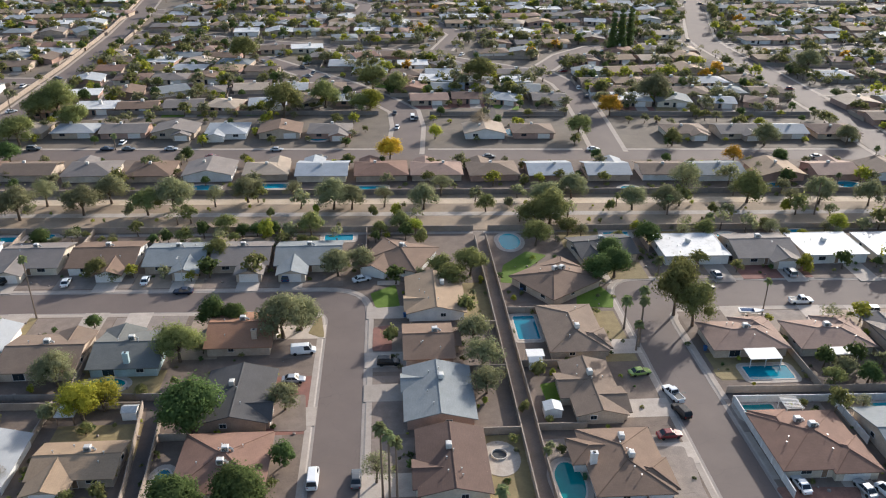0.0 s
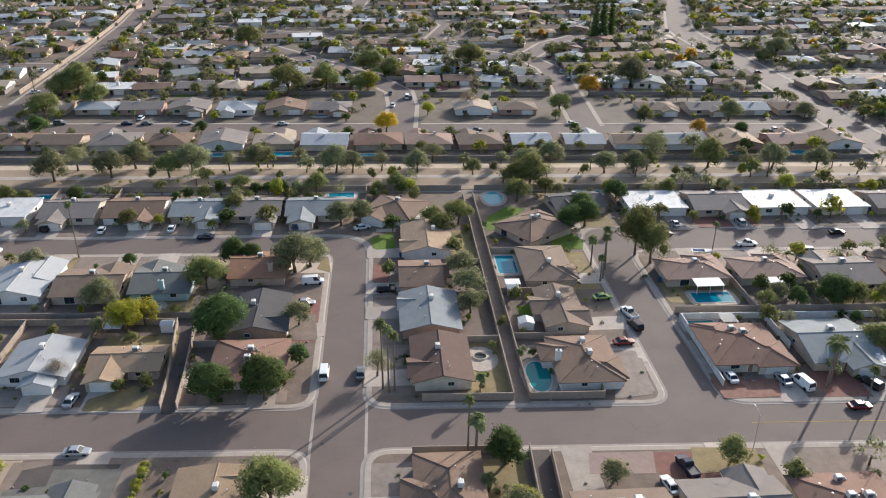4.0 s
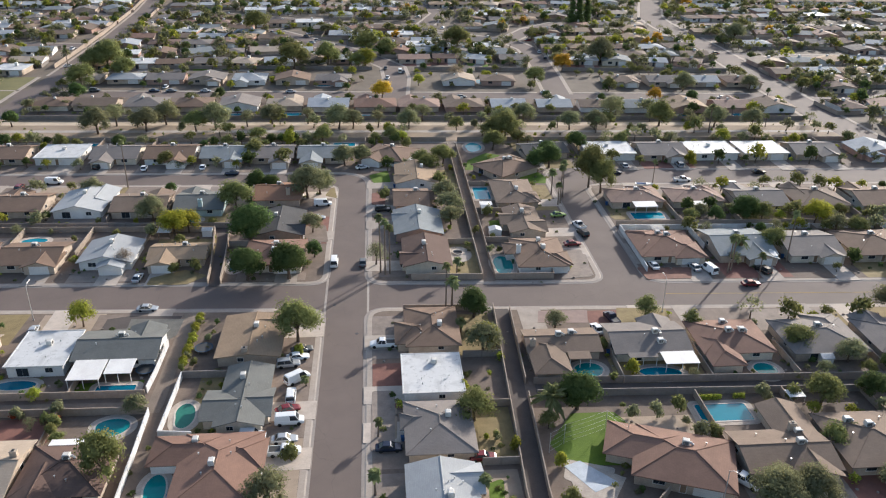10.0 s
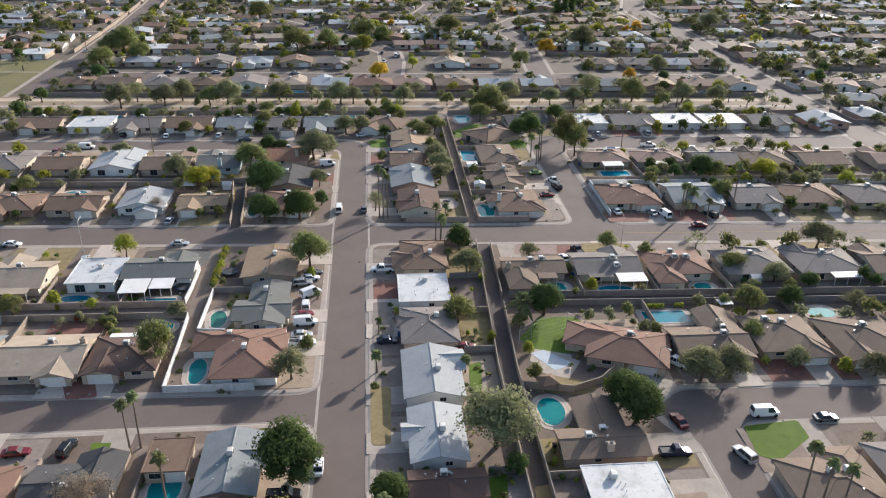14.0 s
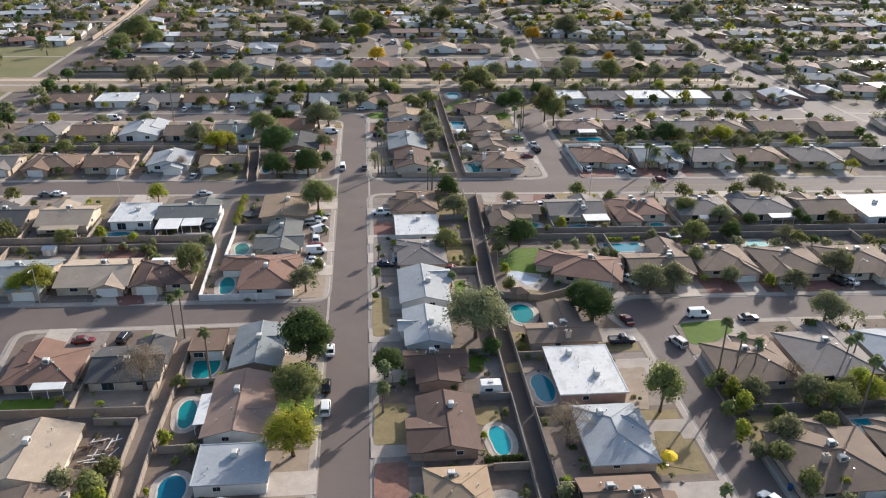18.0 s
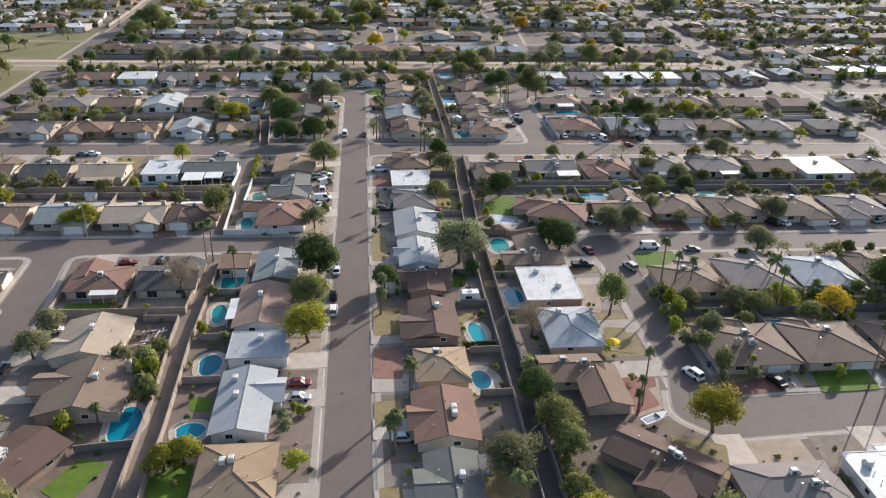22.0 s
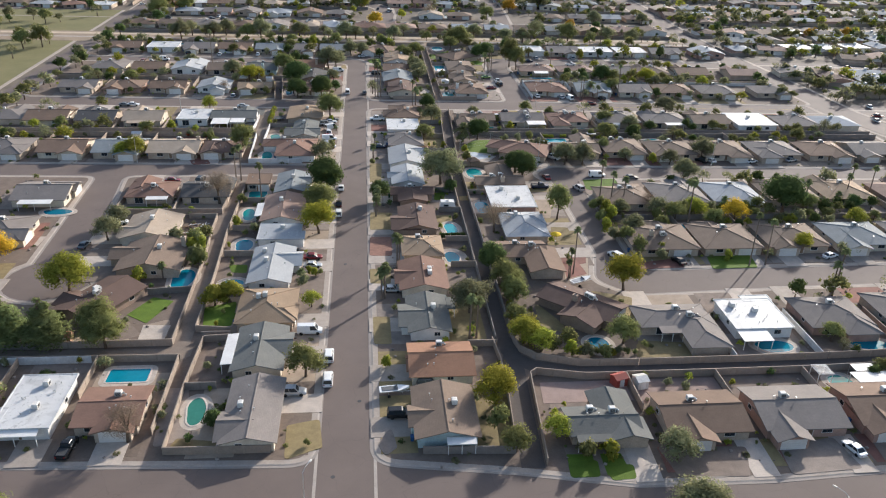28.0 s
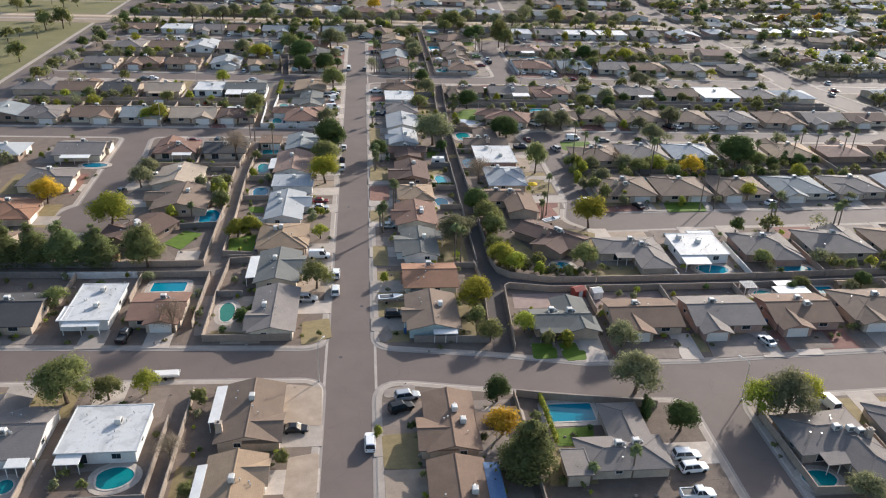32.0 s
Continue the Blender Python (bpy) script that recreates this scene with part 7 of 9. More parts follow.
car("suv", "silver", -11.0, 53.4, 8)
car("sedan", "white", -9.3, 55.9, 8)
car("sedan", "gray", -8.7, 58.7, 12)
car("van", "white", -8.8, 48.2, 38)
car("suv", "white", -9.5, 42.6, 92)
car("sedan", "red", -9.7, 38.4, 20)
car("van", "white", -9.1, 35.0, 4)
car("sedan", "silver", -9.5, 29.9, 4)
car("pickup", "white", -9.2, 26.6, 2)
car("suv", "white", -15.2, 31.2, 0)
patch("lawn", [(-52.2, 46.2), (-38.6, 46.2), (-38.4, 50.2), (-51.6, 49.6)], 0.3, z=0.164)
solid("parking_pad", Build().prism([(-52.6, 66.5), (-36.8, 66), (-36.4, 74.6), (-48, 75.2), (-52.4, 74)], 0.05, 0.196), ALLEY, "dark asphalt pad behind a gray-roofed house", "parking pad", kind="structure")
solid("pool_cover", Build().prism([(38.2, 20.4), (41.2, 21.6), (46.4, 16.0), (42.0, 13.9)], 0.1, 0.24), mat("pool_cover_fabric", (0.50, 0.54, 0.58), (0.40, 0.44, 0.48), scale=1.2, rough=0.6), "pale gray-blue cover over a backyard pool", "pool cover")

patch("lawn", [(36.0, -162.6), (42.4, -162.2), (40.8, -167.2), (35.6, -167.2)], 0.3)
patch("deck", [(35.4, -154.9), (48.6, -156.8), (45.2, -162.0), (35.4, -161.9)], 0.3, z=0.166)
patch("lawn", [(37.2, -135), (41.6, -135.2), (41.4, -140.2), (37.0, -139.4)], 0.2)
patch("lawn", [(43.0, -135.2), (46.6, -135.2), (47.0, -141.0), (42.9, -140.4)], 0.2)
patch("brown", [(92.4, -133.9), (102.0, -133.2), (101.4, -139.6), (91.6, -139.8)], 0.2)

for a, b in ((47.6, 52.2), (67.6, 72.2), (85.0, 89.4)):
    patch("drive", [(a, -132.6), (b, -132.6), (b - 0.4, -142.4), (a - 0.4, -142.4)], z=0.186)
for a, b in ((53.4, 66.8), (74.4, 84.4)):
    patch("red", [(a, -134.0), (b, -134.0), (b - 0.3, -140.4), (a - 0.3, -140.4)], z=0.180)

patch("pink", [(36.8, -114.2), (53.4, -114.2), (53.4, -120.6), (36.2, -120.8)], 0.2, z=0.176)
patch("pink", [(54.6, -114.2), (71.6, -114.2), (71.6, -121.4), (54.6, -121.6)], 0.2, z=0.176)
patch("brown", [(72.6, -114.2), (89.6, -114.2), (89.6, -119.6), (72.6, -119.8)], 0.2, z=0.176)
patch("tan", [(51.2, -73.5), (57.6, -71.0), (60.0, -61.2), (54.4, -58.8)], 0.3, z=0.176)
patch("red", [(52.4, -66.0), (58.8, -64.0), (60.4, -56.8), (53.6, -57.4)], 0.3, z=0.178)


# ---------------------------------------------------------------- yard walls and alleys
ALLEYS = [0]


LANES = []


def alley(pts, width):
    LANES.append((pts, width))
    ALLEYS[0] += 1
    dirt = (pts[0][0] < 30 and pts[0][1] < 60) or (30 < pts[0][0] < 40 and pts[0][1] > 80)
    line_strip("alley", pts, width, 0.172 + 0.0012 * ALLEYS[0], ALLEY_DIRT if dirt else ALLEY, "tan dirt service alley between yard walls" if dirt else "dark service alley between yard walls", "alley")


alley([(35.2, 74), (32.5, 14), (32.4, -40), (32.2, -72), (31.9, -100)], 3.4)
alley([(34.5, 87.5), (34.4, 197)], 2.9)
alley([(32.0, -98), (33.2, -105), (36.5, -108.4), (46, -111.2), (90, -111.2), (200, -108.6)], 3.9)
alley([(33, -105), (32.4, -114), (31.0, -138)], 4.0)
alley([(-35.4, -30), (-34.9, -43), (-34.0, -70), (-34.0, -99)], 3.4)
alley([(-33.6, -4), (-34.4, -31)], 3.0)
alley([(-31.4, -100.8), (-132, -98.5)], 4.0)
alley([(-31.9, 88.5), (-32.5, 97), (-34.6, 118), (-35.4, 122)], 2.6)
alley([(-30, 121.4), (-132, 125.0)], 2.3)
alley([(-34.4, 40.8), (-34.6, 76)], 2.9)
alley([(-33.2, 41.2), (-132, 43.2)], 3.4)
alley([(37.5, 42.3), (196, 37.2)], 3.8)
alley([(74.8, 117.7), (192, 114.4)], 2.8)

for yy in (-115.2, -100.8, -82.2, -64.8, -50, -30.6, -15.2, 3, 21.6, 37.8, 54.6, 109.3, 129, 146.2):
    block_wall([(24.5, yy), (30.4 + max(0, yy - 14) * 0.045 if yy < 80 else 33, yy)], "tan" if int(yy) % 3 else "gray")
block_wall([(33.4, 74), (31.4, 30), (30.6, 14)], "tan")
for a, b in ((13.8, -30), (-30.3, -64), (-64.3, -99.2)):
    block_wall([(30.6, a), (30.4, b)], "gray" if b < -60 else "tan")
block_wall([(29.6, -99.6), (30.2, -107.4), (29.8, -120), (28.8, -133.5)], "tan")
block_wall([(13, -133.4), (28.6, -134.2)], "gray")
block_wall([(13, 74.3), (31.5, 73.6)], "tan")
block_wall([(15.5, 89.3), (32.8, 88.7)], "tan")
for a, b in ((89, 110), (110.5, 146), (146.5, 192)):
    block_wall([(32.95, a), (32.95, b)], "tan")
    block_wall([(36.05, a), (36.0, b)], "tan")
for yy in (110, 130.3, 152):
    block_wall([(36.2, yy), (45, yy - 0.3)], "tan")
block_wall([(36.2, 88.6), (50.5, 88.2), (50.5, 91)], "tan")
block_wall([(37.0, 72.5), (35.8, 44.6)], "tan")
block_wall([(35.6, 40), (34.3, 14), (34.2, 4)], "tan")
for a, b in ((3.6, -35), (-35.4, -73), (-73.4, -96)):
    block_wall([(34.2, a), (34.0, b)], "gray")
block_wall([(34.0, -96.2), (34.1, -99.5), (34.8, -103.2), (37.6, -106.2), (46, -108.9), (57.8, -109.2)], "tan")
block_wall([(58.2, -109.2), (79, -109.1), (98, -108.8)], "tan")
block_wall([(98.4, -108.8), (135, -107.4), (196, -105.4)], "tan")
block_wall([(33.4, -137.5), (35.2, -112.6), (36.6, -111.4), (46, -113.5), (54, -113.6)], "tan")
block_wall([(54.2, -113.5), (72, -113.5), (90, -113.4)], "tan")
block_wall([(90.2, -113.4), (128, -112.2), (198, -110.4)], "gray")
for xx in (54, 72, 90, 108.6, 127.5, 147):
    block_wall([(xx, -113.6), (xx, -124)], "tan")
for xx in (78.5, 97, 116, 135.5, 155):
    block_wall([(xx, -108.6), (xx, -91)], "white" if xx < 100 else "tan")
for yy in (-17, -35.3, -55.2, -74):
    block_wall([(34.4, yy), (40.5, yy)], "tan")
block_wall([(34.5, 8.5), (44, 6.5), (50, 9), (54, 13)], "tan")
# west side
block_wall([(-32.0, -4.4), (-32.6, -40)], "tan")
block_wall([(-32.8, -40.4), (-32.3, -56), (-31.9, -70), (-31.9, -92.5), (-24.6, -93.5)], "tan")
block_wall([(-29.4, -96.6), (-24.6, -96.2)], "tan")
block_wall([(-36.9, -33.5), (-36.8, -43), (-35.9, -60), (-35.7, -97.5), (-60, -97.7)], "tan")
block_wall([(-60.2, -97.7), (-130, -96)], "gray")
block_wall([(-29.6, -96.8), (-30.3, -113), (-30.2, -131.2), (-12.5, -131.6)], "tan")
block_wall([(-33, -103.2), (-64, -102.6)], "tan")
block_wall([(-64.2, -102.6), (-130, -100.8)], "gray")
block_wall([(-33.2, -103.4), (-33.2, -126)], "tan")
for xx in (-48.6, -63.5, -81, -99):
    block_wall([(xx, -103), (xx, -115)], "tan")
for yy in (-22, -41.5, -57, -76.2, -95, -113):
    block_wall([(-31.6 if yy > -95 else -30.2, yy), (-24.5, yy)], "tan" if yy > -60 else "gray")
block_wall([(-64.3, -6), (-65.5, -29.5), (-49.6, -30), (-36.2, -30.2), (-35.6, -6)], "tan")
block_wall([(-49.4, -8), (-49.6, -29.8)], "tan")
block_wall([(-36.9, -33.4), (-44.5, -33.0)], "tan")
block_wall([(-36, -75), (-45.5, -76)], "gray")
block_wall([(-34.9, 39.0), (-34.5, 27), (-34.2, 11.4), (-17.2, 11.3)], "white")
block_wall([(-31.3, 50.2), (-31.6, 32.2), (-25.8, 31.6)], "white")
block_wall([(-31.1, 50.4), (-22.2, 50.3)], "gray")
block_wall([(-36.6, 62.5), (-36.6, 52), (-36.9, 45.8)], "white")
block_wall([(-35.2, 39.3), (-131, 41.0)], "tan")
block_wall([(-37.0, 44.6), (-131, 45.5)], "tan")
for xx in (-51, -69, -86.5, -104):
    block_wall([(xx, 40.0), (xx, 24)], "tan")
    block_wall([(xx, 45), (xx, 58)], "tan")
block_wall([(-30.5, 89.5), (-31.1, 100), (-32.9, 119.6)], "tan")
block_wall([(-33.5, 89.5), (-34.1, 98), (-37.0, 120.6)], "tan")
block_wall([(-37.4, 120.3), (-131, 123.6)], "tan")
block_wall([(-29.4, 122.6), (-131, 126.3)], "gray")
block_wall([(-31.6, 110.6), (-26, 110.6)], "tan")
for xx in (-53.8, -69.5, -87.5, -105.8):
    block_wall([(xx, 121.4), (xx, 106)], "tan")
    block_wall([(xx + 1.5, 127.6), (xx + 1.5, 138)], "tan")
block_wall([(-66.6, -103.1), (-49.9, -103.1)], "white")
# east rows
block_wall([(37.4, 44.4), (110, 42.2), (196, 39.4)], "gray")
block_wall([(37.4, 40.2), (110, 38.0), (196, 35.2)], "gray")
for xx in (55.3, 73.2, 91.3, 110, 129, 144.8, 162.5):
    block_wall([(xx, 43.6), (xx, 56)], "tan")
for xx in (67.6, 84.8, 101, 118.5, 137, 155.8):
    block_wall([(xx, 38.6), (xx, 22)], "tan")
block_wall([(72.6, -37.5), (130, -38), (202, -38.5)], "gray")
for xx in (88.3, 105.3, 122.5, 140.5, 159):
    block_wall([(xx, -37.5), (xx, -24)], "tan")
    block_wall([(xx + 1.5, -38.5), (xx + 1.5, -52)], "tan")
block_wall([(75, 116.2), (191, 112.9)], "white")
block_wall([(75, 119.3), (191, 116.0)], "tan")
block_wall([(75.2, 116), (74.9, 90.5)], "white")
for xx in (94.4, 112, 130, 149):
    block_wall([(xx, 115.4), (xx, 103)], "white" if xx < 100 else "tan")
    block_wall([(xx - 0.5, 118.6), (xx - 0.5, 134)], "tan")
# behind the upper rows, along the greenbelt
for a, b in ((-133, -60), (-59.8, 5), (5.2, 33), (37.2, 90), (90.2, 186)):
    block_wall([(a, 198.6 - 0.028 * a), (b, 198.6 - 0.028 * b)], "tan")
for xx in (-20, -36, -52.5, -71, -89.5, -107, 3.5, 78.5, 98.2, 116, 134.8, 153, 170.8):
    block_wall([(xx, 198 - 0.028 * xx), (xx, 182)], "tan")
# south rows
block_wall([(-28.5, -149), (-28.5, -186), (-28.3, -230)], "tan")
block_wall([(-31, -176.4), (-132, -178)], "gray")
for xx in (-31.4, -50.5, -68.5):
    block_wall([(xx, -176), (xx, -157)], "tan")
block_wall([(30.5, -152.6), (31, -200)], "tan")
block_wall([(24, -172.8), (30.6, -173)], "tan")
block_wall([(31, -152.8), (36, -154), (56.5, -157.5)], "tan")
block_wall([(74.6, -160), (75, -181), (92, -181.5)], "tan")
block_wall([(92, -166), (92, -181)], "tan")


# ---------------------------------------------------------------- front yards and drives
def kerb_line(face, x, y):
    """Where the sidewalk's inner edge runs in front of a house."""
    if face == "s":
        c = [88.0 - 0.037 * x + 1.8, 261 + 8.6 - 0.037 * x + 1.8]
        c += [9.5 - 0.03 * x + 1.8, 164.9 - 0.025 * x + 1.8] if x < 5 else [8.6 - 0.03 * x + 1.8, 167.4 - 0.033 * x + 1.8]
        c += [-132.7 + 1.8 - 0.02 * (x + 58)] if x < 5 else [-141.8 + 1.8]
        c += [-67.4 + 1.8] if x > 60 else []
        return max(k for k in c if k < y + 1)
    c = [76.2 - 0.037 * x - 1.8]
    c += [0.8 - 1.8, 155 - 0.025 * x - 1.8, -145 - 1.8] if x < 5 else [154.8 - 0.028 * x - 1.8, -3 - 0.02 * x - 1.8, -81.3 + 0.03 * x - 1.8, -154.8 - 1.8]
    return min(k for k in c if k > y - 1)


yr = random.Random(11)
DRIVES = {}
for x0, x1, y0, y1, face, goff, gd, near in list(HOUSES):
    kind = yr.choice(["brown", "brown", "gray", "dirt", "tan", "dirt", "red", "dry", "gray"])
    back = yr.choice(["dirt", "brown", "gray", "dirt", "dry", "tan"])
    cx, cy = (x0 + x1) / 2, (y0 + y1) / 2
    if face in "sn":
        try:
            k = kerb_line(face, cx, y0 if face == "s" else y1)
        except ValueError:
            continue
        edge = y0 if face == "s" else y1
        if abs(k - edge) > 16:
            continue
        g = cx + goff * (1 if face == "s" else -1)
        lo, hi = (k, edge) if face == "s" else (edge, k)
        patch(kind, rect(x0 - 1.6, x1 + 1.2, lo, hi), z=0.154)
        rim = 2.0
        dl, dh = (lo - rim, hi) if face == "s" else (lo, hi + rim)
        DRIVES[x0, y0] = (g - 2.7, g + 2.7, lo - 2, hi + 2)
        patch("drive", rect(g - 2.7, g + 2.7, dl, dh - gd) if face == "s" else rect(g - 2.7, g + 2.7, dl + gd, dh), z=0.170)
        bl, bh = (y1 - 2, y1 + 8) if face == "s" else (y0 - 8, y0 + 2)
        patch(back, rect(x0 - 1.5, x1 + 1.5, bl, bh), z=0.1525)
    else:
        if abs(cx) < 30:
            k = 5.9 if cx > 0 else -6.3
        elif cx > 0:
            k = 61.0 if y0 > 80 else 60.6
        else:
            k = -65.5 if cx > -70 else -80.5
        edge = x0 if face == "w" else x1
        if abs(k - edge) > 18:
            continue
        lo, hi = min(k, edge), max(k, edge)
        g = cy + goff * (1 if face == "e" else -1)
        patch(kind, rect(lo, hi, y0 - 1.2, y1 + 1.2), z=0.154)
        DRIVES[x0, y0] = (lo - 2, hi + 2, g - 2.8, g + 2.8)
        patch("drive", rect(lo - (1.7 if face == "w" else 0), hi + (1.7 if face == "e" else 0), g - 2.8, g + 2.8), z=0.170)
        bl, bh = (x1 - 2, x1 + 8) if face == "w" else (x0 - 6, x0 + 2)
        patch(back, rect(bl, bh, y0 - 1, y1 + 1), z=0.1525)


# ---------------------------------------------------------------- greenbelt with its path
def strip_poly(a, b, lo, hi, k=-0.03):
    return [(a, lo + k * a), (b, lo + k * b), (b, hi + k * b), (a, hi + k * a)]


solid("greenbelt", Build().prism(strip_poly(-420, 186, 199.4, 226), -0.02, 0.1), SAND, "pale sandy greenbelt strip with scattered trees", "ground", kind="structure")
solid("footpath", Build().prism(strip_poly(-420, 186, 209.4, 212.2), -0.02, 0.13), KERB, "long pale concrete footpath through the greenbelt", "footpath", kind="structure")
solid("dirt_track", Build().prism(strip_poly(-420, 186, 218.5, 223), -0.02, 0.115), mat("pale_track", (0.56, 0.45, 0.33), (0.42, 0.33, 0.24), scale=5), "pale dirt track along the yard walls", "track", kind="structure")
for a, b in ((-133, -50), (-49.8, 33), (33.2, 110), (110.2, 182)):
    block_wall([(a, 226.2 - 0.03 * a), (b, 226.2 - 0.03 * b)], "gray")

# ---------------------------------------------------------------- the quarter beyond the greenbelt
fr = random.Random(5)
# far roofs weighted to pale blue-gray, putting haze into their colour
FAR_HAZE_COLS = ["brown", "pink", "graybrown", "gray", "dbrown", "tan", "bluegray", "lgray", "white", "ltan", "redbrown", "graybrown", "gray", "lblue", "bluegray", "lgray"]


def arterial_left(y):
    pts = [(-320, 330), (-150, 262), (-60, 240), (20, 216), (68, 202), (120, 199), (200, 193), (264, 193), (297, 196), (349, 197), (394, 197), (432, 194), (463, 196), (518, 213), (613, 244), (800, 320)]
    for (ya, xa), (yb, xb) in zip(pts, pts[1:]):
        if ya <= y <= yb:
            return xa + (xb - xa) * (y - ya) / (yb - ya) - 8
    return 320


def far_house(cx, y, face):
    w, d = fr.uniform(13.5, 16.5), fr.uniform(11, 13.5)
    col = fr.choice(FAR_HAZE_COLS)
    kind = "flat" if col == "white" else fr.choice(["gabx", "gabx", "hipx", "hipx", "gaby"])
    wing = (face, fr.choice([-1, 1]) * 3.5, 6, 3) if y < 330 and fr.random() < .5 and kind != "flat" else None
    if y > 345 or abs(cx) > 205:
        distant_house(cx, y, w, d, kind, col, face, fr.choice(["tan", "cream", "white", "tan", "brown", "rose"]), fr.uniform(-2, 2))
        return
    house(cx - w / 2, cx + w / 2, y - d / 2, y + d / 2, kind, col, face, fr.choice(["tan", "cream", "white", "tan", "brown", "rose"]), rot=fr.uniform(-2, 2), wing=wing, units=((fr.uniform(-.3, .3), fr.uniform(-.3, .3)),), near=False)


FAR_TREES = {}


def far_tree(kind, x, y, wide):
    """A tree in the far quarter: nearer ones are things, the rest is joined."""
    if y < 232 and abs(x) < 150:
        return tree(kind, x, y, wide, far=True)
    COUNT[0] += 1
    tm, cm = tree_kit(kind, COUNT[0] % 2, 1 if y < 345 and abs(x) < 205 else 2)
    s = wide / (2.0 if kind == "bush" else 6.2)
    tr = pose(x, y, 0, 0, 0, (COUNT[0] * 137.5) % 360) @ Matrix.Diagonal((s, s, s * (.95 if kind != "bush" else 1), 1))
    FAR_TREES.setdefault(cm.materials[0].name, []).append((cm, tr))
    FAR_TREES.setdefault(tm.materials[0].name, []).append((tm, tr))


def far_row(y, face, xa, xb, gaps=()):
    x = xa + fr.uniform(8, 11)
    while x < xb - 8:
        yy = y - 0.037 * x
        if not any(a - 8 < x < b + 8 for a, b in gaps):
            far_house(x, yy, face)
            if fr.random() < .9:
                far_tree(fr.choice(["ash", "mesquite", "round", "ash", "mesquite", "lime"]), x + fr.uniform(-9, 9), yy + (9.5 if face == "s" else -9.5) + fr.uniform(-2, 2), fr.uniform(4, 7.5))
            if fr.random() < .6:
                far_tree(fr.choice(["ash", "mesquite", "round", "bush", "bush", "lime"]), x + fr.uniform(-8, 8), yy - (9.5 if face == "s" else -9.5), fr.uniform(2.5, 5.5))
            if fr.random() < .16 and y < 345:
                pool(x + fr.uniform(-4, 4), yy + (10 if face == "s" else -10), fr.uniform(5, 8), fr.uniform(3, 4.5), "oval", "blue", "deck")
        x += fr.uniform(18, 19.8)


far_row(243.5, "n", -134, 190)
far_row(287, "s", -134, 190, ((9, 24), (82, 96)))


def clear_of_roads(x, y, r):
    p = Vector((x, y))
    for pts, w in ROADS:
        for a, b in zip(pts, pts[1:]):
            a, v = Vector(a), Vector(b) - Vector(a)
            q = max(0.0, min(1.0, (p - a).dot(v) / v.length_squared))
            if (p - a - v * q).length < r + w / 2:
                return False
    return True


def quarter(y0, y1, left, right, step=19.0):
    """Houses and trees between winding streets; rows sway, and houses turn with them."""
    y, k = y0, 0
    while y < y1:
        k += 1
        x = left(y) + fr.uniform(4, 12)
        while x < right(y) - 6:
            yy = y + 7 * math.sin(x / 58 + k * 0.9) + fr.uniform(-1.5, 1.5)
            turn = math.degrees(math.atan(7 / 58 * math.cos(x / 58 + k * 0.9)))
            if clear_of_roads(x, yy, 6.2):
                w, d = fr.uniform(12.5, 16.5), fr.uniform(10.5, 13)
                col = fr.choice(FAR_HAZE_COLS)
                distant_house(x, yy, w, d, "flat" if col == "white" else fr.choice(["gabx", "gabx", "hipx", "hipx", "gaby"]), col, "s" if k % 2 else "n", fr.choice(["tan", "cream", "white", "tan", "brown", "rose"]), turn + fr.choice([0, 0, 0, 90, 25, -20]) * (w < 14.2))
            for q in range(5):
                tx, ty = x + fr.uniform(-10, 10), yy + fr.choice([-1, 1]) * fr.uniform(7.6, 12)
                if clear_of_roads(tx, ty, 1.5):
                    far_tree(fr.choice(["ash", "mesquite", "lime", "ash", "mesquite", "mesquite", "bush", "round", "gold" if fr.random() < .12 else "airy"]), tx, ty, fr.choice([3.0, 4.0, 5.0, 6.0, 7.2, 8.6]))
            x += fr.uniform(16.2, 19)
        y += step


def reach(y):
    return 0.565 * (y - max(-274, y - 620)) + 16


quarter(326, 640, lambda y: -132, lambda y: arterial_left(y) - 1)
quarter(316, 625, lambda y: -reach(y), lambda y: -150)
quarter(40, 625, lambda y: arterial_left(y) + 13, lambda y: max(reach(y) + 50, arterial_left(y) + 40))
for k in range(200):
    y = fr.uniform(60, 600)
    x = arterial_left(y) + 8 + fr.choice([-1, 1]) * fr.uniform(9.5, 17)
    if clear_of_roads(x, y, 2):
        far_tree(fr.choice(["ash", "mesquite", "round", "airy"]), x, y, fr.uniform(3, 7))
for sx in (-6.6, 6.6):
    line_strip("pavement", [(-139 + sx, 302), (-139 + sx, 325), (-141 + sx, 400), (-146 + sx, 486), (-152 + sx, 543), (-161 + sx, 614)], 1.5, 0.05, WALK, "pale sidewalk along the collector street", "sidewalk")
block_wall([(-147.6, 318), (-149.4, 400), (-154.4, 486), (-160.4, 543), (-169.4, 614)], "tan", h=1.9)
block_wall([(-131.6, 330), (-133.4, 400), (-138.4, 486), (-144.4, 543)], "tan", h=1.8)
for k in range(30):
    y = 312 + k * 10 + fr.uniform(-3, 3)
    far_tree(fr.choice(["ash", "mesquite", "round"]), -139 - max(0, y - 380) * .085 + fr.choice([-10.5, 9.8]), y, fr.uniform(4, 8))
for sx in (-8.6, 8.6):
    line_strip("pavement", [(arterial_left(y) + 8 + sx, y) for y in range(-150, 620, 22)], 1.8, 0.05, WALK, "pale sidewalk along the arterial road", "sidewalk")
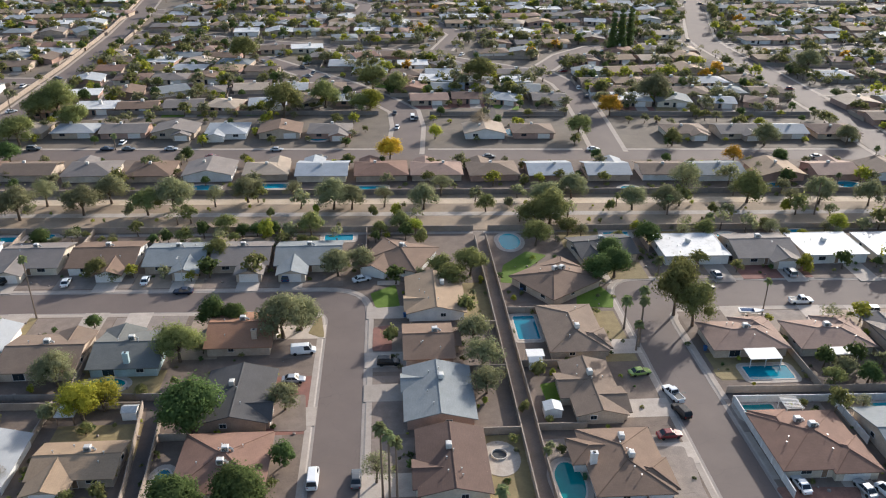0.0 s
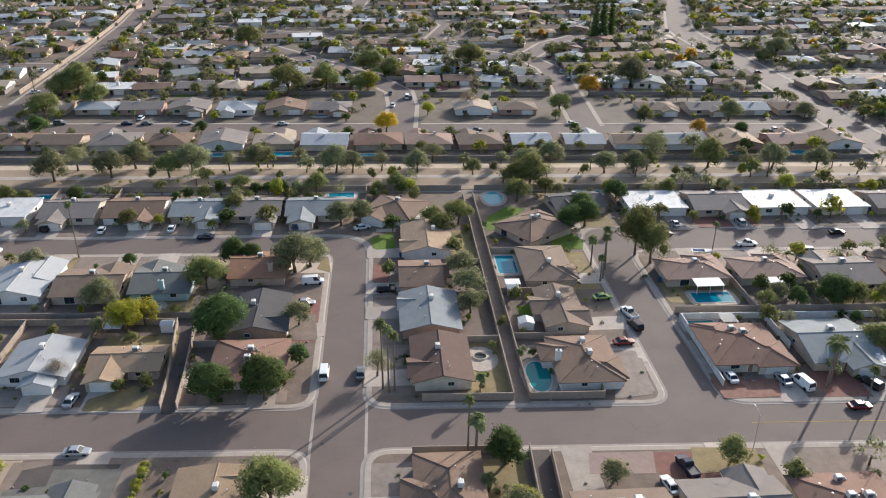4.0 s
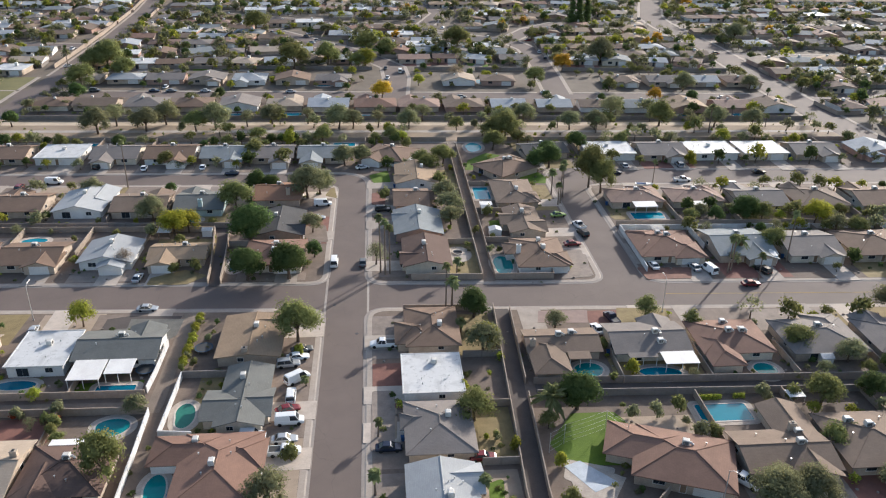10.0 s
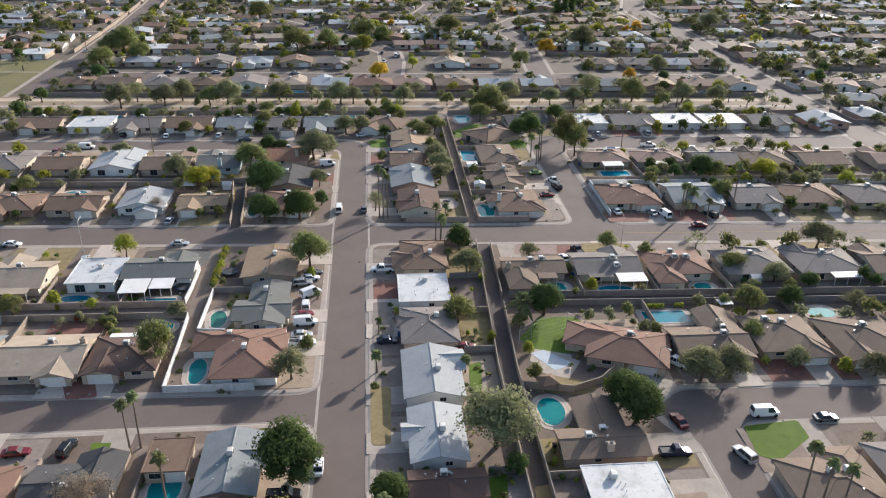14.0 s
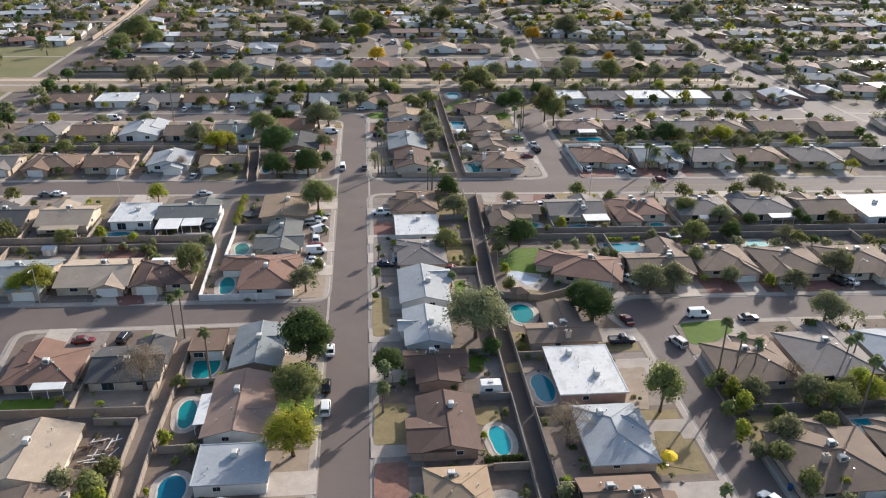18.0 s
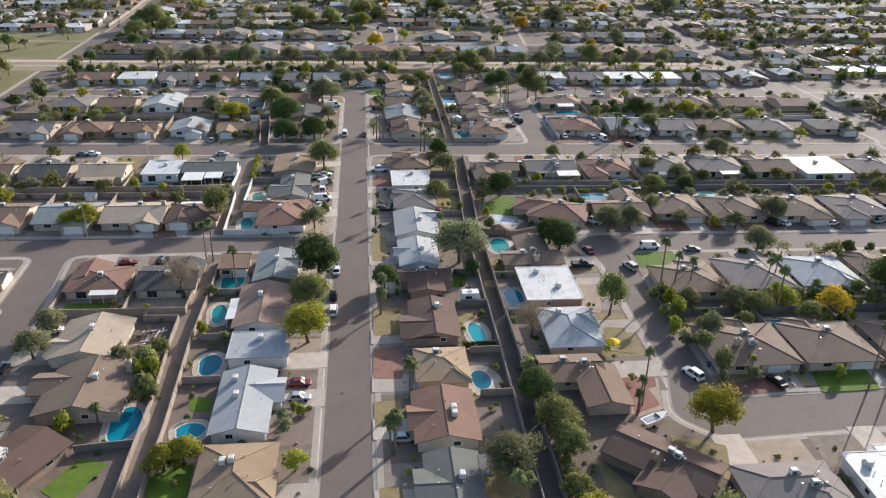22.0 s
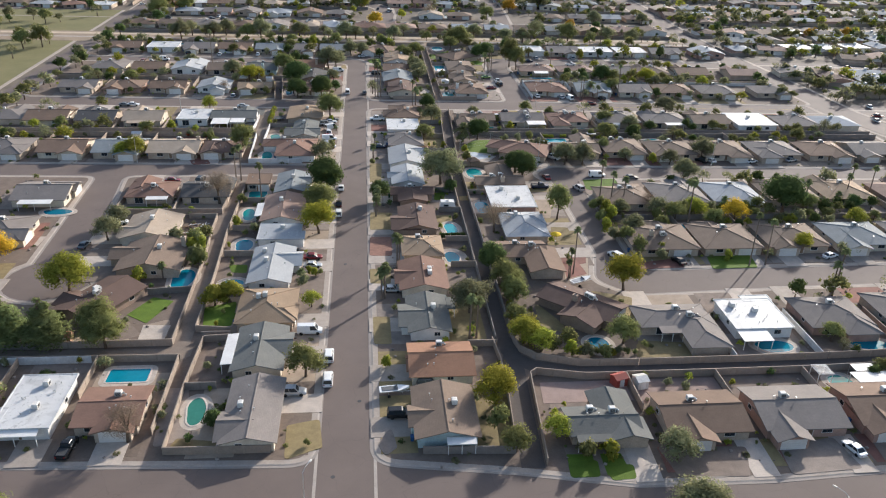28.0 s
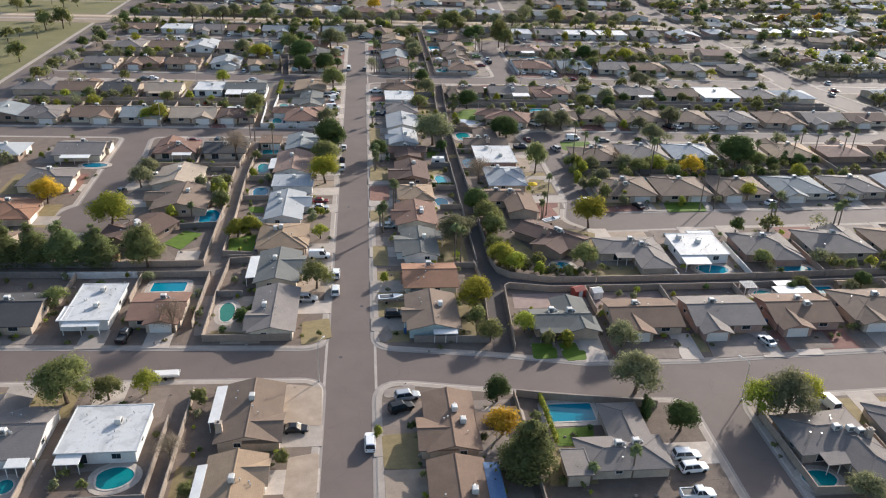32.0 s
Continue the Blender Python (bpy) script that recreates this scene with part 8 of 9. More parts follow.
for k in range(230):
    y = fr.uniform(232, 330)
    x = fr.uniform(-133, 178)
    if clear_of_roads(x, y, 2) and not 275 < y + .037 * x < 282 and not 293 < y + .037 * x < 299:
        far_tree(fr.choice(["ash", "mesquite", "round", "ash", "mesquite", "lime", "bush"]), x, y, fr.uniform(2.4, 6))
for x, y, f in ((186, 178, "s"), (185, 131.5, "n"), (184, 99, "s"), (205, -21.5, "n"), (208, -52, "s"), (200, 18.5, "s"), (203, -90, "n"), (214, -121, "s"),  (182, 18, "s"), (168, -22, "n"), (186, -22, "n"), (172, -53, "s"), (190, -53, "s"), (165, -92, "n"), (184, -91, "n"), (158, -124.5, "s"), (177, -123.5, "s"), (195, -122.5, "s"), (187, 51, "n"), (-127, -119, "s"), (-113, -119, "s"), (-128, 24, "s"), (-128, 60, "n"), (-113, -18, "e"), (-113, -45, "e"), (-126, -170, "n"), (-108, -165, "n"), (-88, -163, "n"), (126, -171, "n"), (145, -170, "n"), (165, -169, "n")):
    far_house(x, y, f)
    if fr.random() < .8:
        far_tree(fr.choice(["ash", "mesquite", "round"]), x + fr.uniform(-8, 8), y + fr.choice([-9, 9]), fr.uniform(4, 6.5))
for a, b, y in ((-134, 6, 312.5), (27, 47, 312), (57, 83, 312), (101, 184, 312.3)):
    block_wall([(a, y - 0.037 * a), ((a + b) / 2, y - 0.037 * (a + b) / 2), (b, y - 0.037 * b)], "gray")
solid("kerb", Build().prism(strip_poly(-133, 181, 228.0, 258.6, -0.037), -0.02, 0.06), GRAVEL["dirt"], "bare dirt yards of the row beyond the greenbelt", "ground", kind="structure")
for a, b in ((-420, -148), (-134, 9), (24, 80), (95, 178)):
    solid("pavement", Build().prism(strip_poly(a, b, 268.8, 270.4, -0.037), -0.02, 0.08), WALK, "pale sidewalk along a far street", "sidewalk", kind="structure")
solid("cul_de_sac", Build().prism([(-53 + 13 * math.cos(.3 * k), 370 + 19 * math.sin(.3 * k)) for k in range(21)], -0.02, 0.05), ASPHALT, "round asphalt turning place of a far street", "road", kind="structure")
alley([(52, 276), (53, 330), (52, 351), (40, 366), (10, 392)], 3.4)
alley([(-100.3, 316), (-102.6, 365), (-103.8, 424), (-106, 470)], 4.0)
for sx in (-2.6, 2.6):
    block_wall([(-100.3 + sx, 316), (-102.6 + sx, 365), (-103.8 + sx, 424), (-106 + sx, 470)], "tan")

# ---------------------------------------------------------------- the park in the north-west
solid("park_lawn", Build().prism([(-420, 20), (-149.5, 20), (-149.5, 300), (-420, 300)], -0.02, 0.06), mat("park_grass", (0.225, 0.195, 0.088), (0.125, 0.122, 0.05), scale=14, fine=50, spread=1.0, bump=0.5), "dry yellow-green park lawn", "lawn", kind="structure")
solid("footpath", Build().prism([(-149.5, 20), (-147.6, 20), (-147.6, 300), (-149.5, 300)], -0.02, 0.08), WALK, "pale sidewalk beside the park", "sidewalk", kind="structure")
for x, y, wide in ((-166.9, 182.5, 8), (-159.4, 187.2, 9), (-153.8, 109.3, 8), (-201.7, 237.1, 7), (-190.6, 262.8, 6), (-204.4, 264.6, 6), (-180.0, 252.2, 7)):
    tree("ash" if wide > 6 else "mesquite", x, y, wide, wide * 1.05, far=3, z=.02)
for k in range(46):
    far_tree(fr.choice(["ash", "ash", "mesquite", "round", "airy"]), fr.uniform(-300, -158), fr.uniform(30, 290), fr.uniform(5, 10))
for k in range(60):
    far_tree("bush", fr.uniform(-134, 182), 207 + fr.choice([-4, 1, 8, 14]) + fr.uniform(-2, 2), fr.uniform(.9, 2.2))
# trees along the outer streets
for k in range(26):
    far_tree(fr.choice(["ash", "mesquite", "round"]), -134 + fr.uniform(-1, 6), 60 + k * 9 + fr.uniform(-4, 4), fr.uniform(4, 7))
for k in range(24):
    tree(fr.choice(["mesquite", "ash", "airy"]), fr.uniform(-134, 182), 205 + fr.choice([0, 9, 15]) + fr.uniform(-2, 2), fr.uniform(4, 6.5), far=True)



def free_spot(x, y, r):
    """Bare yard: off streets, houses, pools, drives and other trees."""
    if ground_z(x, y) < 0.15 or not clear_of_roads(x, y, 2.4):
        return False
    if any(x0 - r < x < x1 + r and y0 - r < y < y1 + r for x0, x1, y0, y1, *_ in HOUSES):
        return False
    if any(abs(x - a) < w / 2 + r and abs(y - b) < d / 2 + r for a, b, w, d in TAKEN):
        return False
    if any((x - a) ** 2 + (y - b) ** 2 < (r + q) ** 2 for a, b, q in STANDING):
        return False
    for pts, w in LANES:
        for (ax, ay), (bx, by) in zip(pts, pts[1:]):
            a, v = Vector((ax, ay)), Vector((bx - ax, by - ay))
            q = max(0.0, min(1.0, (Vector((x, y)) - a).dot(v) / v.length_squared))
            if (Vector((x, y)) - a - v * q).length < w / 2 + r * .6:
                return False
    return True


STANDING.append((-41.6, -40.4, 6.0))     # the lumber yard stays bare
gr = random.Random(41)
for x0, x1, y0, y1, face, goff, gd, near in list(HOUSES):
    if not near:
        continue
    n = 0
    for _ in range(14):
        outer = abs(x0 + x1) > 190 or y0 > 165
        wide = gr.choice([3.0, 3.6, 4.4, 5.2] if outer else [1.2, 1.5, 1.8, 2.2, 2.6])
        back = {"s": (gr.uniform(x0 - 1, x1 + 1), y1 + gr.uniform(1.5, 11)), "n": (gr.uniform(x0 - 1, x1 + 1), y0 - gr.uniform(1.5, 11)), "w": (x1 + gr.uniform(1, 8), gr.uniform(y0 - 1, y1 + 1)), "e": (x0 - gr.uniform(1, 8), gr.uniform(y0 - 1, y1 + 1))}[face]
        if free_spot(*back, wide * .42):
            tree("bush" if wide < 2.3 else gr.choice(["ash", "mesquite", "round", "ash", "lime", "airy"]), *back, wide)
            n += 1
            if n > 1:
                break

# shrubs too many to count along walls, drives and house fronts
for x0, x1, y0, y1, face, goff, gd, near in list(HOUSES):
    for _ in range(11 if near else 5):
        side = gr.choice("nsew")
        u, v = gr.uniform(-2, 2), gr.choice([1.0, 1.4, 3, 5, 7, 8.5])
        p = {"n": (gr.uniform(x0 - 2, x1 + 2), y1 + v), "s": (gr.uniform(x0 - 2, x1 + 2), y0 - v), "e": (x1 + min(v, 6), gr.uniform(y0 - 2, y1 + 2)), "w": (x0 - min(v, 6), gr.uniform(y0 - 2, y1 + 2))}[side]
        wide = gr.choice([0.9, 1.2, 1.5, 1.9, 2.4])
        if not free_spot(*p, wide * .35):
            continue
        g = DRIVES.get((x0, y0))
        if g and g[0] - .8 < p[0] < g[1] + .8 and g[2] - .8 < p[1] < g[3] + .8:
            continue
        kind = gr.choice(["bush", "bush", "round", "mesquite", "ash", "lime"])
        tm, cm = tree_kit(kind, gr.randrange(2), 2)
        s = wide / (2.0 if kind == "bush" else 6.2)
        FAR_TREES.setdefault(cm.materials[0].name + " low", []).append((cm, pose(*p, ground_z(*p) - (0.02 if kind == "bush" else .1 * wide), 0, 0, gr.uniform(0, 360)) @ Matrix.Diagonal((s, s, s, 1))))

# yard trees of the outer rows, which stay far off
for x0, x1, y0, y1, face, goff, gd, near in list(HOUSES):
    cx, cy = (x0 + x1) / 2, (y0 + y1) / 2
    if not near or (abs(cx) < 90 and cy < 168) or cy < -110:
        continue
    n = 0
    for _ in range(18):
        p = (gr.uniform(x0 - 2.5, x1 + 2.5), gr.choice([y1 + gr.uniform(1, 9), y0 - gr.uniform(1, 9)])) if face in "ns" else (gr.choice([x0 - gr.uniform(1, 8), x1 + gr.uniform(1, 8)]), gr.uniform(y0 - 2, y1 + 2))
        wide = gr.choice([3.0, 4.0, 5.0, 6.2, 7.4])
        if not free_spot(*p, wide * .3):
            continue
        kind = gr.choice(["ash", "mesquite", "mesquite", "round", "airy", "ash", "lime", "round"])
        tm, cm = tree_kit(kind, gr.randrange(2), 1)
        s = wide / 6.2
        STANDING.append((*p, wide * .35))
        tr = pose(*p, ground_z(*p) - .04, 0, 0, gr.uniform(0, 360)) @ Matrix.Diagonal((s, s, s * gr.uniform(.9, 1.15), 1))
        for me in (tm, cm):
            FAR_TREES.setdefault(me.materials[0].name + " yard", []).append((me, tr))
        n += 1
        if n > 5:
            break

# vehicles parked along the far streets
for k in range(120):
    pts, w = fr.choice(ROADS[FIRST_FAR:] + [ROADS[FIRST_FAR - 1]])
    q = fr.randrange(len(pts) - 1)
    a, v = Vector(pts[q]), Vector(pts[q + 1]) - Vector(pts[q])
    n = Vector((-v.y, v.x)).normalized() * (w / 2 - 1.2 if fr.random() < .4 else w / 2 + 5.5) * fr.choice([-1, 1])
    p = a + v * fr.random() + n
    if p.y < 275 and abs(p.x) < 200:
        continue
    tr = pose(p.x, p.y, 0.05, 0, 0, math.degrees(math.atan2(v.y, v.x)) + (0 if n.length < w / 2 else 90) + fr.uniform(-6, 6))
    join_far(car_paint(fr.choice(["white", "silver", "gray", "white", "black", "red", "silver"])), Build().loft([ring(-2.3, .75, .34, .75, .85), ring(-1.2, .9, .26, .9, .93), ring(1.1, .9, .26, .85, .92), ring(2.3, .7, .36, .6, .8)]).loft([[(-1.2, -.66, 1.4), (-1.2, .66, 1.4), (.4, .66, 1.4), (.4, -.66, 1.4)], [(-1.0, -.6, 1.47), (-1.0, .6, 1.47), (.2, .6, 1.47), (.2, -.6, 1.47)]]), tr)
    join_far(GLASS, Build().loft([[(-1.8, -.8, .85), (-1.8, .8, .85), (1.1, .8, .85), (1.1, -.8, .85)], [(-1.2, -.66, 1.4), (-1.2, .66, 1.4), (.4, .66, 1.4), (.4, -.66, 1.4)]]), tr)

# the joined rest of the far quarter
for key, (m, b) in JOINED.items():
    o = solid("far_houses", b, m, "rows of low ranch houses and cars far off, too small to pick apart", "houses", kind="stuff", uv=True)
for key, items in FAR_TREES.items():
    vs, fs, n = [], [], 0
    mm = None
    for me, tr in items:
        mm = me.materials[0]
        co = np.empty(len(me.vertices) * 3)
        me.vertices.foreach_get("co", co)
        co = co.reshape(-1, 3) @ np.array(tr.to_3x3()).T + np.array(tr.translation)
        vs.append(co)
        fs += [tuple(n + i for i in p.vertices) for p in me.polygons]
        n += len(co)
    b = Build()
    b.v, b.f = np.concatenate(vs).tolist(), fs
    o = solid("low_shrubs" if key.endswith(" low") else "far_trees", b, mm, "garden shrubs along walls and house fronts" if key.endswith(" low") else "mixed green trees in the yards of the outer rows" if key.endswith(" yard") else "green trees scattered among far houses", "shrubs" if key.endswith(" low") else "trees", kind="stuff")


# ---------------------------------------------------------------- low planting and stones in the yards
sr = random.Random(23)


def scatter(name, label, category, m, spots, build):
    b = Build()
    for x, y, s in spots:
        b.join(build(s), pose(x, y, ground_z(x, y), 0, 0, sr.uniform(0, 360)))
    return solid(name, b, m, label, category, kind="stuff")


def tuft(s):
    b = Build()
    for _ in range(34):
        q = Vector((sr.gauss(0, 1), sr.gauss(0, 1), abs(sr.gauss(0, 1)))).normalized() * s * sr.uniform(.5, 1.0)
        q.z *= .85
        n = (q + Vector((sr.gauss(0, .4), sr.gauss(0, .4), .4))).normalized()
        a = n.orthogonal().normalized()
        c = n.cross(a)
        k = s * .38
        b.poly([q - a * k, q - c * k * .6, q + a * k, q + c * k * .6])
    return b


def stone(s):
    r = [[(s * .5 * k * math.cos(1.05 * j) * sr.uniform(.7, 1.2), s * .5 * k * math.sin(1.05 * j) * sr.uniform(.7, 1.2), z * s * .45) for j in range(6)] for k, z in ((.9, -.2), (1, .5), (.45, 1))]
    return Build().loft(r)


def in_pool(x, y):
    return any(abs(x - a) < w / 2 + .5 and abs(y - b) < d / 2 + .5 for a, b, w, d in TAKEN)


edge_spots, back_spots, stones, olive = [], [], [], []
for x0, x1, y0, y1, face, goff, gd, near in HOUSES:
    if not near:
        for _ in range(3):
            back_spots.append((sr.uniform(x0, x1), (y1 + sr.uniform(2, 7)) if face == "s" else (y0 - sr.uniform(2, 7)), sr.uniform(.5, 1.2)))
        continue
    for _ in range(6):
        side = sr.choice("abcd")
        p = {"a": (sr.uniform(x0, x1), y0 - sr.uniform(.9, 5)), "b": (sr.uniform(x0, x1), y1 + sr.uniform(.9, 5)), "c": (x0 - sr.uniform(.9, 4.5), sr.uniform(y0, y1)), "d": (x1 + sr.uniform(.9, 6), sr.uniform(y0, y1))}[side]
        if ground_z(*p) > .15 and not in_pool(*p):
            sr.choice((edge_spots, back_spots, olive)).append((*p, sr.uniform(.3, .85)))
    for _ in range(7):
        p = (sr.uniform(x0 - 4, x1 + 4), (y0 - sr.uniform(1, 6)) if sr.random() < .5 else (y1 + sr.uniform(1, 7)))
        if ground_z(*p) > .15 and not in_pool(*p):
            stones.append((*p, sr.uniform(.25, .8)))
scatter("low_shrubs", "small dark green shrubs along house walls", "shrubs", LEAF["dark"], edge_spots, tuft)
scatter("low_shrubs", "small green shrubs in back yards", "shrubs", LEAF["mid"], back_spots, tuft)
scatter("low_shrubs", "small gray-green desert shrubs", "shrubs", LEAF["gray"], olive, tuft)
scatter("landscape_stones", "scattered landscape stones in gravel yards", "stones", GRAVEL["rock"], stones, stone)


def hedge(ax, ay, bx, by, wide, high, leafname, seed):
    """A clipped hedge: a close row of small leafy lobes."""
    n = max(int(math.hypot(bx - ax, by - ay) / .55), 2)
    hr = random.Random(seed)
    lob = [((bx - ax) * k / n + hr.uniform(-.06, .06), (by - ay) * k / n + hr.uniform(-.06, .06), z, wide * hr.uniform(.48, .6)) for k in range(n + 1) for z in (high * .35, high * .72)]
    me = crown_mesh("hedge", LEAF[leafname], 90 * n, lob, .16, seed, flat=.9, core=.75)
    o = tagged(new("hedge", me), "clipped bright green hedge along a yard wall", "hedge", "hedges")
    o.matrix_world = pose(ax, ay, ground_z(ax, ay) - .02)


def flowering_bush(x, y, wide, seed):
    me = crown_mesh("flowering_shrub", LEAF["red"], 420, lobes_for(seed, 4, .45, .6, .7, .3), .2, seed, core=.55)
    o = tagged(new("flowering_shrub", me), "rounded shrub covered in red flowers by a wall", "shrub", "flowering shrubs")
    o.matrix_world = pose(x, y, ground_z(x, y) - .03) @ Matrix.Diagonal((wide / 2, wide / 2, wide / 2, 1))


flowering_bush(-58.5, 39.0, 3.0, 0)
flowering_bush(-50.8, 37.9, 2.4, 1)
flowering_bush(-52.1, 37.7, 1.8, 2)
hedge(35.2, -153.8, 35.6, -166.5, 1.1, 1.7, "lime", 3)
hedge(23.4, -48.3, 29.6, -48.1, 1.2, 1.8, "dark", 5)
hedge(68.0, 37.2, 72.1, 37.1, 1.0, 1.4, "lime", 6)
hedge(75.1, 37.3, 76.8, 37.2, 1.0, 1.4, "lime", 7)

# hedge along the bend of the alley and round the loop
for k in range(16):
    tree(("bush", "lime", "bush", "ash")[k % 4], 36.0 + (k * .3 if k > 10 else 0) + sr.uniform(-.3, .6), -78 - k * 1.6, sr.uniform(2.2, 3.6))
for k in range(9):
    tree("bush", 45.5 + k * 1.6, -105.4 + sr.uniform(-.3, .5), sr.uniform(1.6, 2.6))
for k in range(14):
    tree("bush", 72.6 + sr.uniform(-.3, .6), -20 - k * 2.1, sr.uniform(1.1, 1.8))


for k in range(15):
    tree('lime' if k % 3 else 'bush', -31.9 + sr.uniform(-.2, .2), 52.5 + k * 1.45, sr.uniform(1.5, 2.0), high=1.7)


# ---------------------------------------------------------------- small things
def street_lamp(x, y, arm):
    z = ground_z(x, y)
    e = thing("street_lamp", pose(x, y, z, 0, 0, arm), "slender gray metal street lamp with a short arm", "street lamp", "street lamps")
    part("pole", Build().tube([(0, 0, -.1), (0, 0, 4), (0, 0, 8.3)], [.10, .08, .055], 8), METAL, e)
    part("base", Build().tube([(0, 0, -.1), (0, 0, .35)], [.2, .17], 8), METAL, e)
    a = part("arm", Build().tube([(0, 0, 8.2), (.7, 0, 8.75), (1.9, 0, 8.9)], [.05, .045, .04], 6), METAL, e)
    part("lamp_head", Build().loft([[(1.8, -.1, 8.82), (1.8, .1, 8.82), (1.8, .1, 8.95), (1.8, -.1, 8.95)], [(2.2, -.16, 8.8), (2.2, .16, 8.8), (2.2, .13, 8.98), (2.2, -.13, 8.98)], [(2.5, -.08, 8.84), (2.5, .08, 8.84), (2.5, .07, 8.92), (2.5, -.07, 8.92)]]), UNIT, a)


for x, y, a in ((-5.9, -146.1, 60), (-68.3, 74.6, 90), (-69.7, 12.8, -90), (73.6, -156, 130), (60.8, 8.4, -60), (72.1, 70.6, 95), (120, 6.6, -90), (-40, 168, -90)):
    street_lamp(x, y, a)


def shed(x, y, w, d, turn, wallm, roofm, label):
    e = thing("garden_shed", pose(x, y, 0.15, 0, 0, turn), label, "shed", "garden sheds")
    part("wall", walls_build("gabx", w, d, 1.9, .5), wallm, e)
    part("roof", roof_build("gabx", w, d, 1.9, .5, .15, .08), roofm, e, uv=True)
    part("door", Build().box(-.5, .5, -d / 2 - .04, -d / 2, .05, 1.8), TRIM_W, e)


RED_PAINT = mat("red_shed_paint", (0.36, 0.07, 0.05), rough=.6)
shed(52.0, -115.4, 2.6, 2.2, 20, RED_PAINT, RED_PAINT, "small red garden shed by a block wall")
shed(56.0, -116.2, 2.2, 2.6, 10, UNIT, METAL, "small gray metal garden shed by a wall")
shed(-57.2, -95.1, 2.4, 2.2, 0, WOOD, ROOF["orange"], "small orange-brown wooden garden shed")
shed(39, 130.4, 2.6, 2.4, 0, TRIM_W, TRIM_W, "small white garden shed by the alley wall")
shed(39.6, 114.6, 2.6, 3.2, 90, TRIM_W, ROOF["white"], "white garden shed in a narrow yard")
shed(-76, 38.4, 3, 2.4, 0, METAL, METAL, "gray metal garden shed beside a wall")
shed(116.4, -115.0, 2.6, 2.2, 0, WOOD, ROOF["tan"], "wooden garden shed in a back yard")
shed(99, 42.2 + 6, 2.4, 2.2, 0, UNIT, METAL, "pale metal garden shed in a back yard")
shed(-38.5, 118, 2.6, 2.2, 0, TRIM_W, METAL, "white garden shed in a back yard")


def boat(x, y, turn, cover):
    z = ground_z(x, y)
    e = thing("boat_trailer", pose(x, y, z, 0, 0, turn), "white motor boat resting on its road trailer", "boat", "boats on trailers")
    hull = Build().loft([[(q, -b, h), (q, -b * .5, h - .55), (q, b * .5, h - .55), (q, b, h)] for q, b, h in ((-2.7, .95, 1.35), (-1, 1.05, 1.35), (1, .95, 1.42), (2.2, .5, 1.55), (2.9, .06, 1.65))])
    h = part("hull", hull, car_paint("white"), e)
    part("cockpit", Build().loft([[(-2.3, -.7, 1.36), (-2.3, .7, 1.36), (.6, .7, 1.43), (.6, -.7, 1.43)], [(-2.2, -.62, 1.42), (-2.2, .62, 1.42), (.5, .6, 1.5), (.5, -.6, 1.5)]]), mat("boat_cover_" + cover, CAR_COLS[cover]), h)
    part("windscreen", Build().loft([[(.6, -.7, 1.43), (.6, .7, 1.43), (.75, .7, 1.43), (.75, -.7, 1.43)], [(.45, -.55, 1.8), (.45, .55, 1.8), (.5, .55, 1.8), (.5, -.55, 1.8)]]), GLASS, h)
    part("trailer_frame", Build().tube([(-2.4, 0, .5), (3.6, 0, .5)], [.07, .06], 5).tube([(-1, -1, .4), (-1, 1, .4)], [.06, .06], 5), METAL, e)
    for sy in (-1, 1):
        part("wheel", Build().loft([[(-1 + .3 * math.cos(.6283 * k), sy * q, .3 + .3 * math.sin(.6283 * k)) for k in range(10)] for q in (.95, 1.15)]), RUBBER, e)


boat(8.6, -116.4, 5, "gray")
boat(54.5, -75.0, 25, "silver")
boat(92.0, 148.2, -10, "blue")


def trailer(x, y, turn, L=5.0, box=False):
    z = ground_z(x, y)
    e = thing("travel_trailer" if box else "utility_trailer", pose(x, y, z, 0, 0, turn), "white boxy travel trailer parked in a yard" if box else "white flat utility trailer loaded with boards, parked on the street", "trailer", "trailers")
    if box:
        part("body", Build().loft([[(-L / 2, -1.15, .5), (-L / 2, 1.15, .5), (L / 2, 1.15, .5), (L / 2, -1.15, .5)], [(-L / 2 - .05, -1.2, 1.5), (-L / 2 - .05, 1.2, 1.5), (L / 2 + .1, 1.2, 1.5), (L / 2 + .1, -1.2, 1.5)], [(-L / 2 + .15, -1.1, 2.7), (-L / 2 + .15, 1.1, 2.7), (L / 2 - .25, 1.1, 2.7), (L / 2 - .25, -1.1, 2.7)]]), TRIM_W, e)
        part("roof_vent", Build().box(-.4, .4, -.35, .35, 2.7, 2.95), UNIT, e)
        for sy in (-1, 1):
            part("window", Build().box(-1.2, .2, sy * 1.17 - .05, sy * 1.17 + .05, 1.4, 2.0), GLASS, e)
    else:
        part("bed", Build().box(-L / 2, L / 2, -1.0, 1.0, .55, .65), METAL, e)
        for sy in (-1, 1):
            part("side_rail", Build().box(-L / 2, L / 2, sy * .97 - .04, sy * .97 + .04, .65, 1.0), TRIM_W, e)
        part("load", Build().box(-L / 2 + .2, L / 2 - .4, -.8, .75, .65, 1.05), TRIM_W, e)
    part("drawbar", Build().tube([(L / 2, 0, .5), (L / 2 + 1.2, 0, .45)], [.06, .05], 5), METAL, e)
    for sy in (-1, 1):
        part("wheel", Build().loft([[(.35 * math.cos(.6283 * k), sy * q, .35 + .35 * math.sin(.6283 * k)) for k in range(10)] for q in (.98, 1.2)]), RUBBER, e)


trailer(-34.8, -143.2, 183)
trailer(27.0, -28.6, 0, 4.2, True)
trailer(109, 95.5, 80, 6.0, True)


